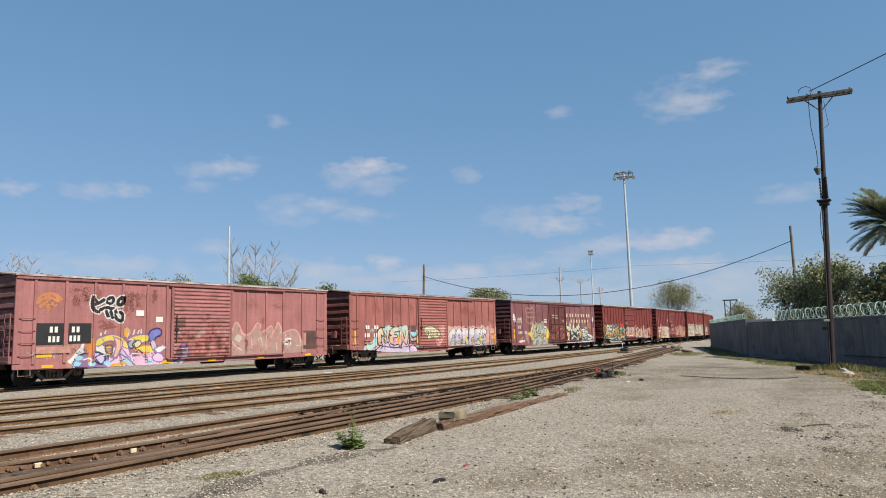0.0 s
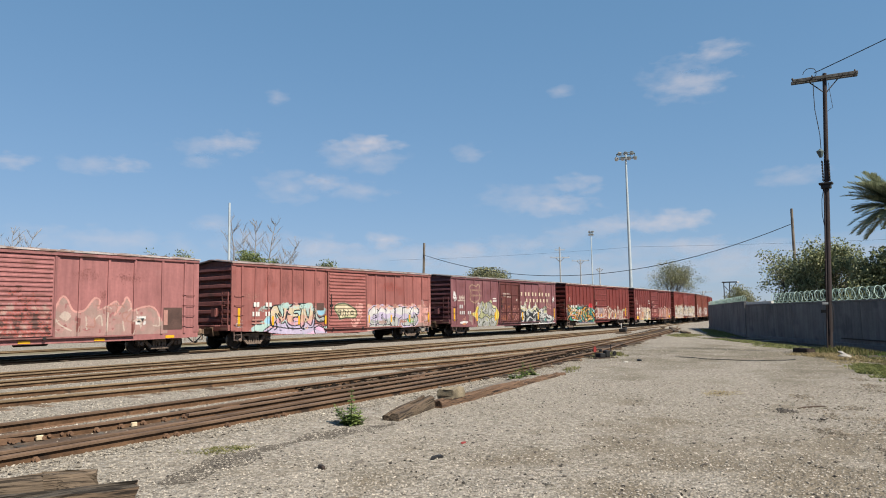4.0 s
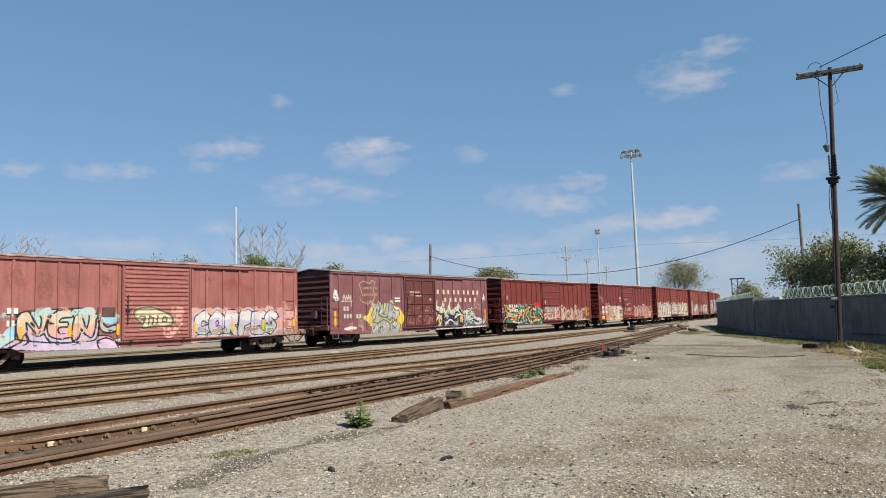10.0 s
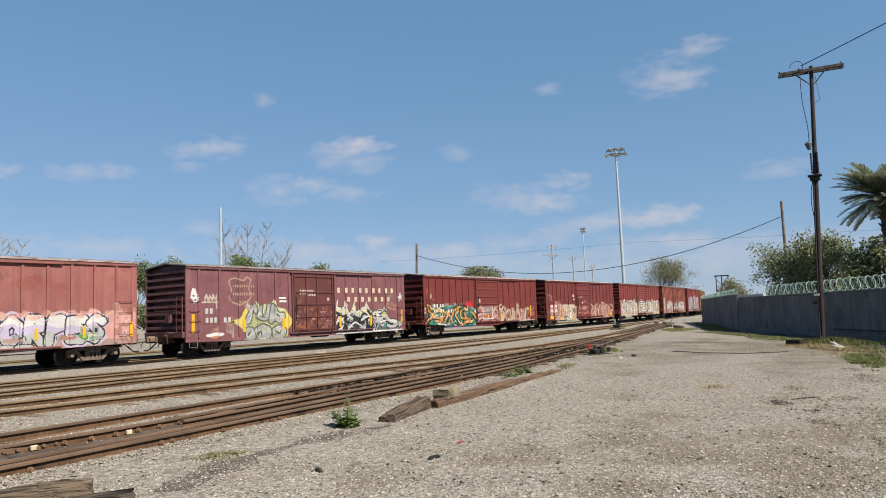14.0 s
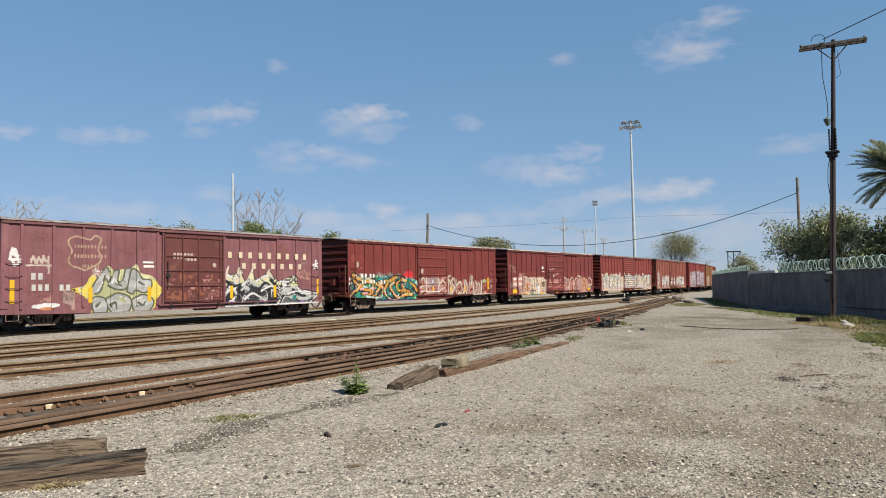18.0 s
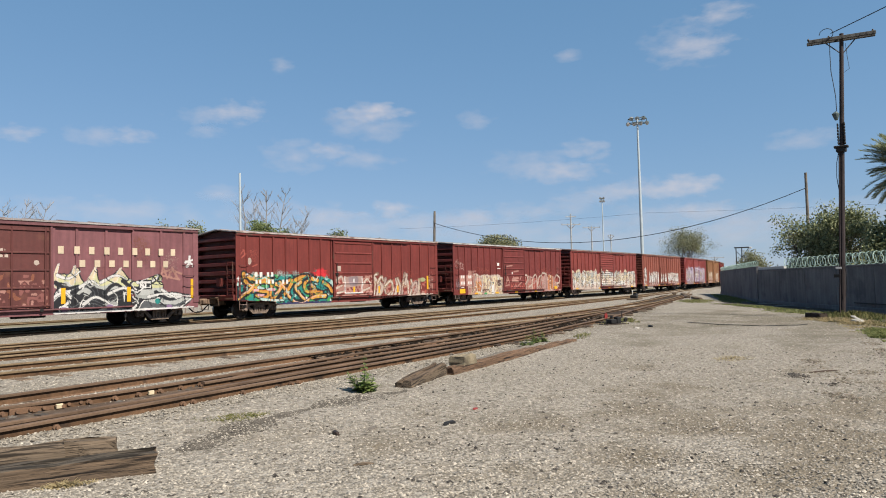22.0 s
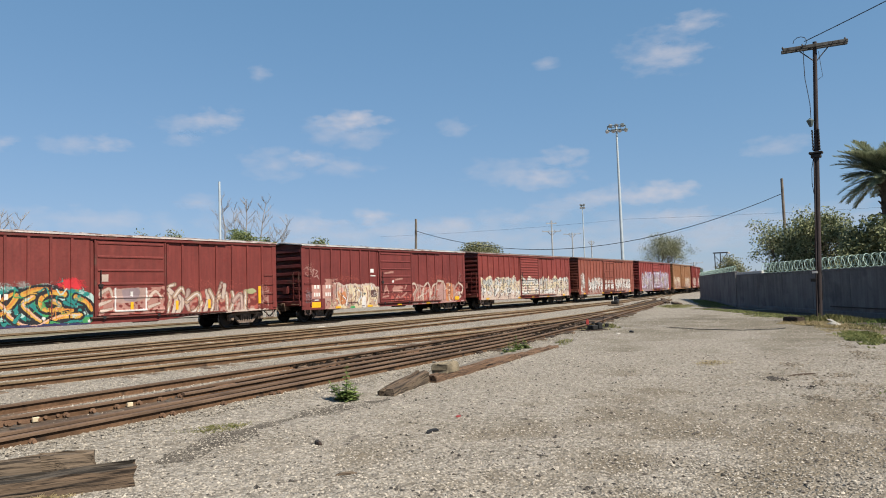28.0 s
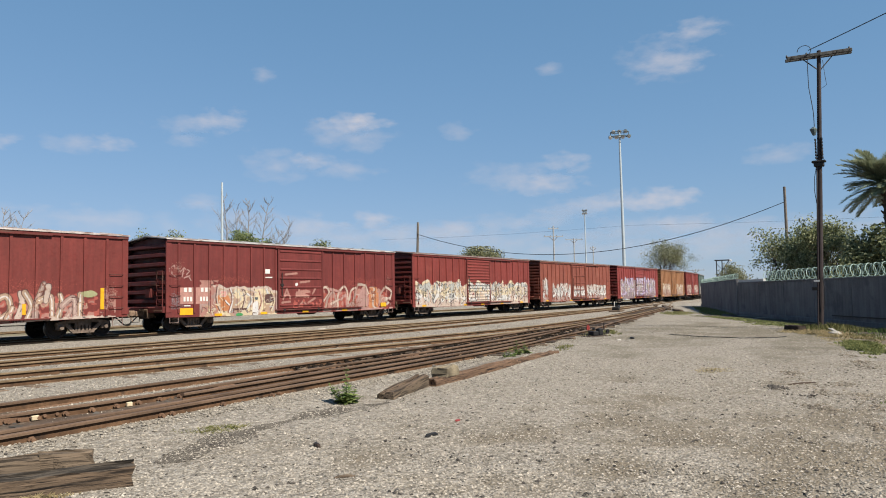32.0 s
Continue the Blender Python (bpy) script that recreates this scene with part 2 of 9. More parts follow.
GRAVEL = gravel_material()
STONE = surface("gravel_stone", (0.338, 0.301, 0.25), 0.92, var=0.2, scale=6, fine=60, spread=0.36, island=True, bump=0.3, bump_scale=90)
DARK_STONE = surface("dark_stone", (0.076, 0.0656, 0.056), 0.92, var=0.3, scale=6, fine=60, spread=0.5, island=True, bump=0.3, bump_scale=90)
RAIL = surface("rusted_rail", (0.155, 0.088, 0.052), 0.85, 0.0, var=0.3, scale=0.8, fine=25, stain=(0.034, 0.025, 0.020), stain_at=0.57, bump=0.3)
# web brown set below the head's tone to deepen the shade under it
RAIL_WEB = surface("brown_shade_web", (0.115, 0.066, 0.038), 0.9, 0.0, var=0.35, scale=2.2, fine=25, stain=(0.028, 0.021, 0.017), stain_at=0.56, bump=0.3, spec=0.1)
RAIL_TOP = surface("tan_railhead", (0.18, 0.126, 0.074), 0.7, 0.0, var=0.35, scale=0.9, stain=(0.10, 0.068, 0.042), stain_at=0.58, bump=0.1, spec=0.2)
RAIL_GREY = surface("brown_railhead", (0.132, 0.085, 0.056), 0.65, 0.0, var=0.3, scale=0.8, stain=(0.07, 0.047, 0.034), stain_at=0.58, bump=0.1, spec=0.15)
RAIL_DARK = surface("oily_rail", (0.092, 0.068, 0.047), 0.85, 0.0, var=0.35, scale=0.9, fine=25, stain=(0.05, 0.038, 0.03), stain_at=0.58, bump=0.25)
RAIL_OLIVE = surface("tan_rusted_rail", (0.19, 0.134, 0.078), 0.85, 0.0, var=0.3, scale=0.7, fine=25, stain=(0.10, 0.068, 0.044), stain_at=0.58, bump=0.25)
TIE_DARK = surface("creosoted_tie_wood", (0.05, 0.034, 0.025), 0.92, var=0.4, scale=3, fine=40, spread=0.4, bump=0.5, bump_scale=30)
TIE = surface("weathered_tie_wood", (0.12, 0.084, 0.056), 0.92, var=0.35, scale=3, fine=40, stain=(0.044, 0.032, 0.024), stain_at=0.55, spread=0.3, bump=0.5, bump_scale=30)
TIMBER = wood_material("old_timber", (0.175, 0.130, 0.091), (0.112, 0.087, 0.064), (0.032, 0.025, 0.019), 0.535)
TIMBER_DARK = wood_material("blackened_timber", (0.165, 0.115, 0.077), (0.088, 0.065, 0.047), (0.026, 0.020, 0.016), 0.54)
TIMBER_TOP = wood_material("rotted_timber_top", (0.105, 0.086, 0.066), (0.062, 0.052, 0.043), (0.026, 0.022, 0.018), 0.50)
TIMBER_RED = wood_material("red_brown_timber", (0.18, 0.112, 0.072), (0.118, 0.074, 0.05), (0.042, 0.029, 0.022), 0.56)
ARM_WOOD = surface("grey_crossarm_wood", (0.078, 0.076, 0.072), 0.9, var=0.3, scale=4, fine=40, stain=(0.025, 0.022, 0.021), stain_at=0.50, bump=0.4, bump_scale=30)
POLE_WOOD = surface("tarred_pole_wood", (0.040, 0.029, 0.029), 0.85, var=0.3, scale=2, fine=40, streak=0.3, bump=0.35, bump_scale=30)
GREY_WOOD = surface("grey_pole_wood", (0.16, 0.136, 0.112), 0.9, var=0.25, scale=2, streak=0.2, bump=0.3)
DARK_STEEL = surface("dark_steel", (0.028, 0.0256, 0.0248), 0.6, 0.4, var=0.3, stain=(0.06, 0.04, 0.0304), stain_at=0.55)
TRUCK_STEEL = surface("oily_truck_iron", (0.155, 0.115, 0.090), 0.8, 0.0, var=0.4, scale=5, stain=(0.045, 0.034, 0.028), stain_at=0.58)
LAMP_STEEL = surface("grey_green_lamp_steel", (0.085, 0.115, 0.115), 0.6, 0.1, var=0.2)
WHEEL = surface("wheel_steel", (0.032, 0.0248, 0.0208), 0.7, 0.1, var=0.3, scale=4)
TREAD = surface("polished_tread", (0.24, 0.224, 0.208), 0.35, 0.9, var=0.1)
MAST = surface("painted_mast", (0.42, 0.475, 0.505), 0.5, 0.1, var=0.08)
CONCRETE = surface("wall_concrete", (0.178, 0.170, 0.168), 0.9, var=0.2, scale=0.8, fine=20, streak=0.18, stain=(0.118, 0.115, 0.118), stain_at=0.55, bump=0.2, bump_scale=40)
COIL = surface("green_coated_wire", (0.27, 0.37, 0.32), 0.6, 0.1, var=0.1)
BARK = surface("bark", (0.104, 0.084, 0.068), 0.95, var=0.3, scale=4, bump=0.6, bump_scale=20)
TWIG = surface("pale_twig", (0.235, 0.222, 0.215), 0.95, var=0.2, scale=2)
LEAF_DARK = leaf_material("dark_leaf", (0.042, 0.055, 0.024), (0.26, 0.27, 0.14))
LEAF_WALL = leaf_material("evergreen_leaf", (0.05, 0.068, 0.030), (0.27, 0.285, 0.15))
LEAF_BUSH = leaf_material("olive_leaf", (0.085, 0.11, 0.04), (0.17, 0.20, 0.08))
LEAF_MID = leaf_material("mid_leaf", (0.06, 0.08, 0.034), (0.19, 0.205, 0.10))
LEAF_SPRING = leaf_material("spring_leaf", (0.105, 0.115, 0.058), (0.22, 0.215, 0.12))
LEAF_PALM = leaf_material("palm_leaf", (0.11, 0.135, 0.078), (0.30, 0.325, 0.21))
LEAF_WEED = leaf_material("weed_leaf", (0.056, 0.096, 0.024), (0.176, 0.216, 0.068))
GRASS = leaf_material("grass_blade", (0.085, 0.098, 0.032), (0.25, 0.225, 0.10))
GRASS_GREEN = leaf_material("green_grass_blade", (0.085, 0.105, 0.034), (0.235, 0.24, 0.095))
DRY_GRASS = leaf_material("dry_grass_blade", (0.24, 0.19, 0.10), (0.40, 0.33, 0.19))
BLACK = surface("black_rubber", (0.012, 0.012, 0.0128), 0.6, var=0.2)
RED = surface("red_paint", (0.23, 0.03, 0.027), 0.5, var=0.2, scale=8)
YELLOW = surface("reflective_yellow", (0.624, 0.336, 0.012), 0.5, var=0.12, scale=6, fine=50)
WHITE = surface("chalky_white_paint", (0.592, 0.576, 0.544), 0.7, var=0.12, scale=5)
WIRE = surface("black_cable", (0.016, 0.016, 0.0176), 0.6, var=0.1)
GLASS_LAMP = surface("lamp_glass", (0.6, 0.608, 0.624), 0.2, 0.1, var=0.05)
CLOUDS = [cloud_material("cloud_" + n, d) for n, d in (("veil", 0.40), ("puff", 0.66), ("bright_puff", 0.9))]


# ---- building helpers ----
class Build:
    """Collects vertices and faces of one mesh."""

    def __init__(self):
        self.v, self.f, self.m = [], [], []

    def add(self, verts, faces, mat=0):
        k = len(self.v)
        self.v += [tuple(p) for p in verts]
        self.f += [tuple(i + k for i in face) for face in faces]
        self.m += [mat] * len(faces)
        return self

    def box(self, x0, x1, y0, y1, z0, z1, mat=0, turn=None):
        vs = [Vector((x, y, z)) for z in (z0, z1) for y in (y0, y1) for x in (x0, x1)]
        if turn:
            vs = [turn @ p for p in vs]
        return self.add(vs, [(0, 2, 3, 1), (4, 5, 7, 6), (0, 1, 5, 4), (2, 6, 7, 3), (0, 4, 6, 2), (1, 3, 7, 5)], mat)

    def bevel_box(self, x0, x1, y0, y1, z0, z1, c=0.01, mat=0):
        """A box whose twelve edges are chamfered by c."""
        vs, ix = [], {}
        lo, hi = (x0, y0, z0), (x1, y1, z1)
        for sx in (0, 1):
            for sy in (0, 1):
                for sz in (0, 1):
                    s = (sx, sy, sz)
                    for a in range(3):
                        p = [(hi[i] if s[i] else lo[i]) if i == a else (hi[i] - c if s[i] else lo[i] + c) for i in range(3)]
                        ix[s, a] = len(vs)
                        vs.append(p)
        fs = []
        for a in range(3):
            b, e = (a + 1) % 3, (a + 2) % 3
            for s in (0, 1):
                q = []
                for u, w in ((0, 0), (1, 0), (1, 1), (0, 1)):
                    key = [0, 0, 0]
                    key[a], key[b], key[e] = s, u, w
                    q.append(ix[tuple(key), a])
                fs.append(q if s else q[::-1])
            for u in (0, 1):
                for w in (0, 1):
                    k0, k1 = [0, 0, 0], [0, 0, 0]
                    k0[b] = k1[b] = u
                    k0[e] = k1[e] = w
                    k1[a] = 1
                    k0, k1 = tuple(k0), tuple(k1)
                    q = [ix[k0, b], ix[k1, b], ix[k1, e], ix[k0, e]]
                    fs.append(q if u != w else q[::-1])
        for s in ix:
            if s[1] == 0:
                t = [ix[s[0], 0], ix[s[0], 1], ix[s[0], 2]]
                fs.append(t if sum(s[0]) % 2 else t[::-1])
        return self.add(vs, fs, mat)

    def tube(self, pts, r, n=6, mat=0, caps=True):
        """A round bar along points; r: one radius or one for each point."""
        pts = [Vector(p) for p in pts]
        rs = r if isinstance(r, (list, tuple)) else [r] * len(pts)
        k = len(self.v)
        side = None
        for i, p in enumerate(pts):
            d = (pts[min(i + 1, len(pts) - 1)] - pts[max(i - 1, 0)]).normalized()
            ref = Vector((0, 0, 1)) if abs(d.z) < 0.9 else Vector((1, 0, 0))
            a = d.cross(ref).normalized() if side is None else (side - d * side.dot(d)).normalized()
            side, b = a, d.cross(a)
            for j in range(n):
                t = 2 * math.pi * j / n
                self.v.append(tuple(p + (a * math.cos(t) + b * math.sin(t)) * rs[i]))
        for i in range(len(pts) - 1):
            for j in range(n):
                self.f.append((k + i * n + j, k + i * n + (j + 1) % n, k + (i + 1) * n + (j + 1) % n, k + (i + 1) * n + j))
                self.m.append(mat)
        if caps:
            self.f += [tuple(k + j for j in range(n))[::-1], tuple(k + (len(pts) - 1) * n + j for j in range(n))]
            self.m += [mat, mat]
        return self

    def lathe(self, profile, n=20, mat=0, axis="y"):
        """Turns (radius, along) pairs about an axis; mat: one index or one for each ring."""
        k = len(self.v)
        for r, h in profile:
            for j in range(n):
                t = 2 * math.pi * j / n
                a, b = r * math.cos(t), r * math.sin(t)
                self.v.append((a, h, b) if axis == "y" else (a, b, h))
        for i in range(len(profile) - 1):
            for j in range(n):
                q = (k + i * n + j, k + i * n + (j + 1) % n, k + (i + 1) * n + (j + 1) % n, k + (i + 1) * n + j)
                self.f.append(q)
                self.m.append(mat if isinstance(mat, int) else mat[i])
        return self

    def extrude(self, outline, y0, y1, mat=0):
        """A plate with an outline in x and z, from y0 to y1."""
        k, n = len(self.v), len(outline)
        self.v += [(x, y0, z) for x, z in outline] + [(x, y1, z) for x, z in outline]
        self.f += [tuple(range(k, k + n)), tuple(range(k + 2 * n - 1, k + n - 1, -1))]
        self.f += [(k + i, k + n + i, k + n + (i + 1) % n, k + (i + 1) % n) for i in range(n)]
        self.m += [mat] * (n + 2)
        return self

    def mesh(self, name, *mats, smooth=False):
        me = bpy.data.meshes.new(name)
        me.from_pydata(self.v, [], self.f)
        for m in mats:
            me.materials.append(m)
        me.polygons.foreach_set("material_index", self.m)
        if smooth:
            me.polygons.foreach_set("use_smooth", [True] * len(self.f))
        bm = bmesh.new()
        bm.from_mesh(me)
        if len(self.f) < 3000:
            bmesh.ops.recalc_face_normals(bm, faces=bm.faces)
            bm.to_mesh(me)
        bm.free()
        me.update()
        return me


def part(name, build, material, parent, label="", at=None, smooth=False):
    """One mesh object under a thing or a part."""
    me = build if isinstance(build, bpy.types.Mesh) else build.mesh(name, *(material if isinstance(material, (list, tuple)) else (material,)), smooth=smooth)
    ob = new(name, me)
    ob.parent = parent
    if at is not None:
        ob.matrix_basis = at
    if label:
        ob["label"] = label
    return ob


def thing(name, label, category, at=None, group="", kind="", mesh=None):
    ob = new(name, mesh)
    if at is not None:
        ob.matrix_basis = at
    return tagged(ob, label, category, group, kind)


def lerp_path(points, x):
    return float(np.interp(x, [p[0] for p in points], [p[1] for p in points]))


# ---- ground ----
HEAD = ((-60, 0.15), (16, 0.15), (19, 0.12), (24, 0.05), (40, 0.05), (400, 0.05))  # height of the railheads over y


FILL = ((6.7, 0.15), (7.35, 0.11), (8.2, 0.115), (11, 0.13), (13, 0.115), (26, 0.11), (27, 0.10), (45, 0.10), (60, 0.15))  # how far the gravel lies below the railheads


def ground_z(x, y):
    """Height of the gravel: level by the lens, a little lower at the far tracks, with soft ruts."""
    base = lerp_path(HEAD, y) - lerp_path(FILL, y)
    d = math.hypot(x, y)
    if d > 26:
        return base
    f = max(0.0, 1 - d / 26)
    bumpy = noise.noise(Vector((x * 0.35, y * 0.35, 0))) * 0.035 + noise.noise(Vector((x * 1.3, y * 1.3, 7))) * 0.012
    return base + bumpy * f


def steps_between(a, b, first, grow):
    out, s = [a], first
    while out[-1] < b:
        out.append(out[-1] + s)
        s *= grow
    out[-1] = b
    return out


def build_ground():
    pos = steps_between(0, 4000, 0.35, 1.045)
    neg = steps_between(0, 4000, 0.6, 1.16)
    xs = [-v for v in neg[:0:-1]] + pos
    ys = [-v for v in neg[:0:-1]] + pos
    vs = [(x, y, ground_z(x, y)) for y in ys for x in xs]
    w = len(xs)
    fs = [(j * w + i, j * w + i + 1, (j + 1) * w + i + 1, (j + 1) * w + i) for j in range(len(ys) - 1) for i in range(w - 1)]
    me = bpy.data.meshes.new("ground")
    me.from_pydata(vs, [], fs)
    me.materials.append(GRAVEL)
    me.polygons.foreach_set("use_smooth", [True] * len(fs))
    thing("ground", "pale grey crushed gravel yard, flat, rutted and dusty", "ground", kind="structure", mesh=me)


build_ground()


# ---- tracks ----
RAIL_PROFILE = ((-0.075, 0.0), (0.075, 0.0), (0.075, 0.012), (0.012, 0.034), (0.008, 0.112), (0.042, 0.118), (0.042, 0.143), (0.030, 0.15), (-0.030, 0.15), (-0.042, 0.143), (-0.042, 0.118), (-0.008, 0.112), (-0.012, 0.034), (-0.075, 0.012))


def smooth_line(points, step):
    """Points along a smooth curve y(x) through a few knots."""
    xs = np.array([p[0] for p in points], float)
    ys = np.array([p[1] for p in points], float)
    slope = np.gradient(ys, xs)
    out, x = [], xs[0]
    while x < xs[-1] + 1e-6:
        i = min(max(int(np.searchsorted(xs, x, "right")) - 1, 0), len(xs) - 2)
        h = xs[i + 1] - xs[i]
        t = (x - xs[i]) / h
        y = ys[i] * (2 * t**3 - 3 * t**2 + 1) + slope[i] * h * (t**3 - 2 * t**2 + t) + ys[i + 1] * (3 * t**2 - 2 * t**3) + slope[i + 1] * h * (t**3 - t**2)
        out.append((float(x), float(y)))
        x += step
    return out


def rail_mesh(line, head, side):
    """A flat-bottomed rail swept along a line; its head shows worn metal, its web holds painted shade."""
    b, n = Build(), len(RAIL_PROFILE)
    for i, (x, y) in enumerate(line):
        x0, y0 = line[max(i - 1, 0)]
        x1, y1 = line[min(i + 1, len(line) - 1)]
        d = math.hypot(x1 - x0, y1 - y0)
        nx, ny = -(y1 - y0) / d, (x1 - x0) / d
        z = lerp_path(HEAD, y) if head is None else head
        for a, h in RAIL_PROFILE:
            b.v.append((x + nx * a, y + ny * a, z - 0.15 + h))
    for i in range(len(line) - 1):
        for j in range(n):
            b.f.append((i * n + j, i * n + (j + 1) % n, (i + 1) * n + (j + 1) % n, (i + 1) * n + j))
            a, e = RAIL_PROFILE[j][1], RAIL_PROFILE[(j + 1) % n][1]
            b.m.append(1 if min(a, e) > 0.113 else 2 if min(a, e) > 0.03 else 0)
    b.f += [tuple(range(n)), tuple(range((len(line) - 1) * n, len(line) * n))[::-1]]
    b.m += [0, 0]
    me = bpy.data.meshes.new("rail")
    me.from_pydata(b.v, [], b.f)
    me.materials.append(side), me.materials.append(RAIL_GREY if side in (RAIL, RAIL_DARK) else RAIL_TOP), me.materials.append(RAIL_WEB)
    me.polygons.foreach_set("material_index", b.m)
    me.update()
    return me


TRAIN_Y, CURVE_X, CURVE = 28.88, 60.0, 14.72e-4


def train_line(x, side=0.0):
    q = max(x - CURVE_X, 0.0)
    return TRAIN_Y + CURVE * q * q + side


def add_track(name, label, rails, head=None, side=None):
    root = thing(name, label, "railway track", kind="structure")
    for knots in rails:
        part("rail", rail_mesh(smooth_line(knots, 1.0), head, side or RAIL_OLIVE), RAIL, root)
    return root


TIE_MESHES = []
for _k in range(4):
    _b = Build().bevel_box(-0.11, 0.11, -1.3, 1.3, -0.16, 0.0, 0.012)
    TIE_MESHES.append(_b.mesh("tie", TIE))


def add_ties(root, x0, x1, centre, step=0.56, sink=0.135, kinds=(0, 4)):
    rng = random.Random(int(x0 * 10 + centre(x0) * 7))
    x = x0
    while x < x1:
        y = centre(x)
        ang = math.degrees(math.atan2(centre(x + 0.3) - centre(x - 0.3), 0.6))
        z = lerp_path(HEAD, y) - sink + rng.uniform(-0.012, 0.008)
        part("tie", TIE_MESHES[rng.randrange(*kinds)], TIE, root, at=pose(x, y + rng.uniform(-0.06, 0.06), z, rng.uniform(-0.6, 0.6), 0, ang + rng.uniform(-1.5, 1.5)))
        x += step * rng.uniform(0.94, 1.06)


# a siding beyond the train
track_6 = add_track("track_6", "rusty siding beyond the train", [[(x, train_line(x, s)) for x in (-60, -20, 20, 50, 60, 75, 90, 110)] for s in (8.0, 9.4)], head=0.05)
# running rails of the train's own track: straight, then bending away
FAR = [-60, -20, 20, 50, 60, 75, 90, 110, 130, 160, 200, 250]
main_track = add_track("track_1", "rusty main track on dark ballast under the train", [[(x, train_line(x, s)) for x in FAR] for s in (-0.72, 0.72)], head=0.05)
track_2 = add_track("track_2", "rusty yard track sunk in pale gravel", [
    [(-40, 21.5), (20, 21.5), (35, 21.6), (50, 22.4), (70, 25.2), (90, 29.0), (120, 35.6)],
    [(-40, 20.1), (20, 20.1), (35, 20.2), (50, 21.0), (70, 23.8), (90, 27.6), (120, 34.2)]])
track_3 = add_track("track_3", "rusty yard track joining its neighbour at a turnout", [
    [(-40, 18.25), (14, 18.1), (20, 18.6), (26, 19.4), (34, 20.6), (44, 21.7)],
    [(-40, 16.85), (14, 16.75), (20, 16.9), (27, 17.2), (36, 18.4), (46, 19.9), (58, 21.4)]])
track_4 = add_track("track_4", "rusty yard track drawing in towards the turnout", [
    [(-40, 14.7), (6, 14.5), (13, 13.95), (18, 13.5), (24, 13.3), (30, 13.8), (37, 14.7), (50, 17.5), (62, 20.6), (78, 25.4), (95, 30.4)],
    [(-40, 13.1), (6, 13.0), (13, 12.45), (18, 11.95), (24, 12.0), (30, 12.6), (37, 13.7), (50, 16.4), (62, 19.4), (78, 24.1), (95, 29.1)]])
track_5 = add_track("track_5", "close-set rusty rails of a turnout with bolted joint bars", [
    [(-30, 10.2), (3, 10.05), (9, 10.4), (14, 10.75), (18, 11.25), (23, 12.0), (26, 12.5), (32, 13.4)],
    [(-30, 9.2), (3, 9.08), (5, 9.0), (6, 9.06), (7.75, 9.3), (10, 9.58), (13, 9.8), (17, 10.3), (20.6, 10.85), (23, 11.15), (30, 12.45)],
    [(-30, 7.95), (3, 7.93), (5, 8.05), (7, 8.28), (9, 8.5), (12, 8.78), (15, 9.05), (18, 9.5)],
    [(6, 8.72), (9, 9.0), (12, 9.25), (15, 9.5), (18, 9.95), (22, 10.7)]], side=RAIL)
part("rail", rail_mesh(smooth_line([(-30, 7.6), (3, 7.62), (7, 7.95), (11, 8.25), (14.6, 8.6), (17.2, 9.0), (19, 9.35), (23, 10.0), (29, 11.4), (38, 13.4), (50, 16.0), (62, 19.0)], 1.0), None, RAIL_DARK), RAIL, track_5, "dark oily near rail")
add_ties(track_5, -4, 13, lambda x: lerp_path([(-30, 8.7), (3, 8.7), (9, 9.1), (13, 9.5), (18, 10.2), (23, 11.1), (30, 12.3)], x), 0.56, 0.14)
add_ties(track_4, -2, 22, lambda x: lerp_path([(-40, 13.9), (6, 13.75), (13, 13.2), (18, 12.7), (24, 12.6)], x), 0.56, 0.118)
for _y, _m in ((-1.02, TIE_DARK), (-1.2, TIE), (-0.9, TIE_DARK)):
    TIE_MESHES.append(Build().bevel_box(-0.11, 0.11, _y, 1.3, -0.16, 0.0, 0.012).mesh("tie", _m))
add_ties(track_5, 13.2, 34, lambda x: lerp_path([(13, 9.2), (18, 9.95), (23, 10.9), (30, 12.4), (36, 13.8)], x), 0.52, 0.075, kinds=(4, 7))
add_ties(track_4, 38, 62, lambda x: lerp_path([(38, 14.2), (50, 16.9), (62, 20.0)], x), 0.6, 0.085, kinds=(4, 7))
add_ties(main_track, 6, 100, lambda x: train_line(x), 0.6, 0.095)


def joint_bar():
    """A bolted joint bar with its row of nuts."""
    b = Build().bevel_box(-0.45, 0.45, -0.02, 0.0, 0.035, 0.115, 0.006)
    for i in range(6):
        x = -0.375 + 0.15 * i
        b.tube([(x, -0.02, 0.075), (x, -0.055, 0.075)], 0.022, 6)
    return b.mesh("joint_bar", RAIL)


JOINT = joint_bar()
BOLT = Build().tube([(0, 0, 0.07), (0, -0.07, 0.07)], 0.024, 6).tube([(0, 0, 0.07), (0, -0.03, 0.07)], 0.037, 6).mesh("bolt", RAIL)
C2_LINE, C3_LINE = ((3, 9.08), (5, 9.0), (6, 9.06), (7.75, 9.3), (10, 9.58), (13, 9.8), (17, 10.3), (20.6, 10.85)), ((3, 7.62), (7, 7.95), (11, 8.25), (14.6, 8.6), (17.2, 9.0))
for _x in (4.05, 6.8, 9.6, 12.4):
    part("joint_bar", JOINT, RAIL, track_5, at=pose(_x, lerp_path(C2_LINE, _x) - 0.012, 0.0, 0, 0, 2))
for _i in range(34):
    _x = 3.2 + _i * 0.33
    part("bolt", BOLT, RAIL, track_5, at=pose(_x, lerp_path(C2_LINE, _x) - 0.02, -0.005))
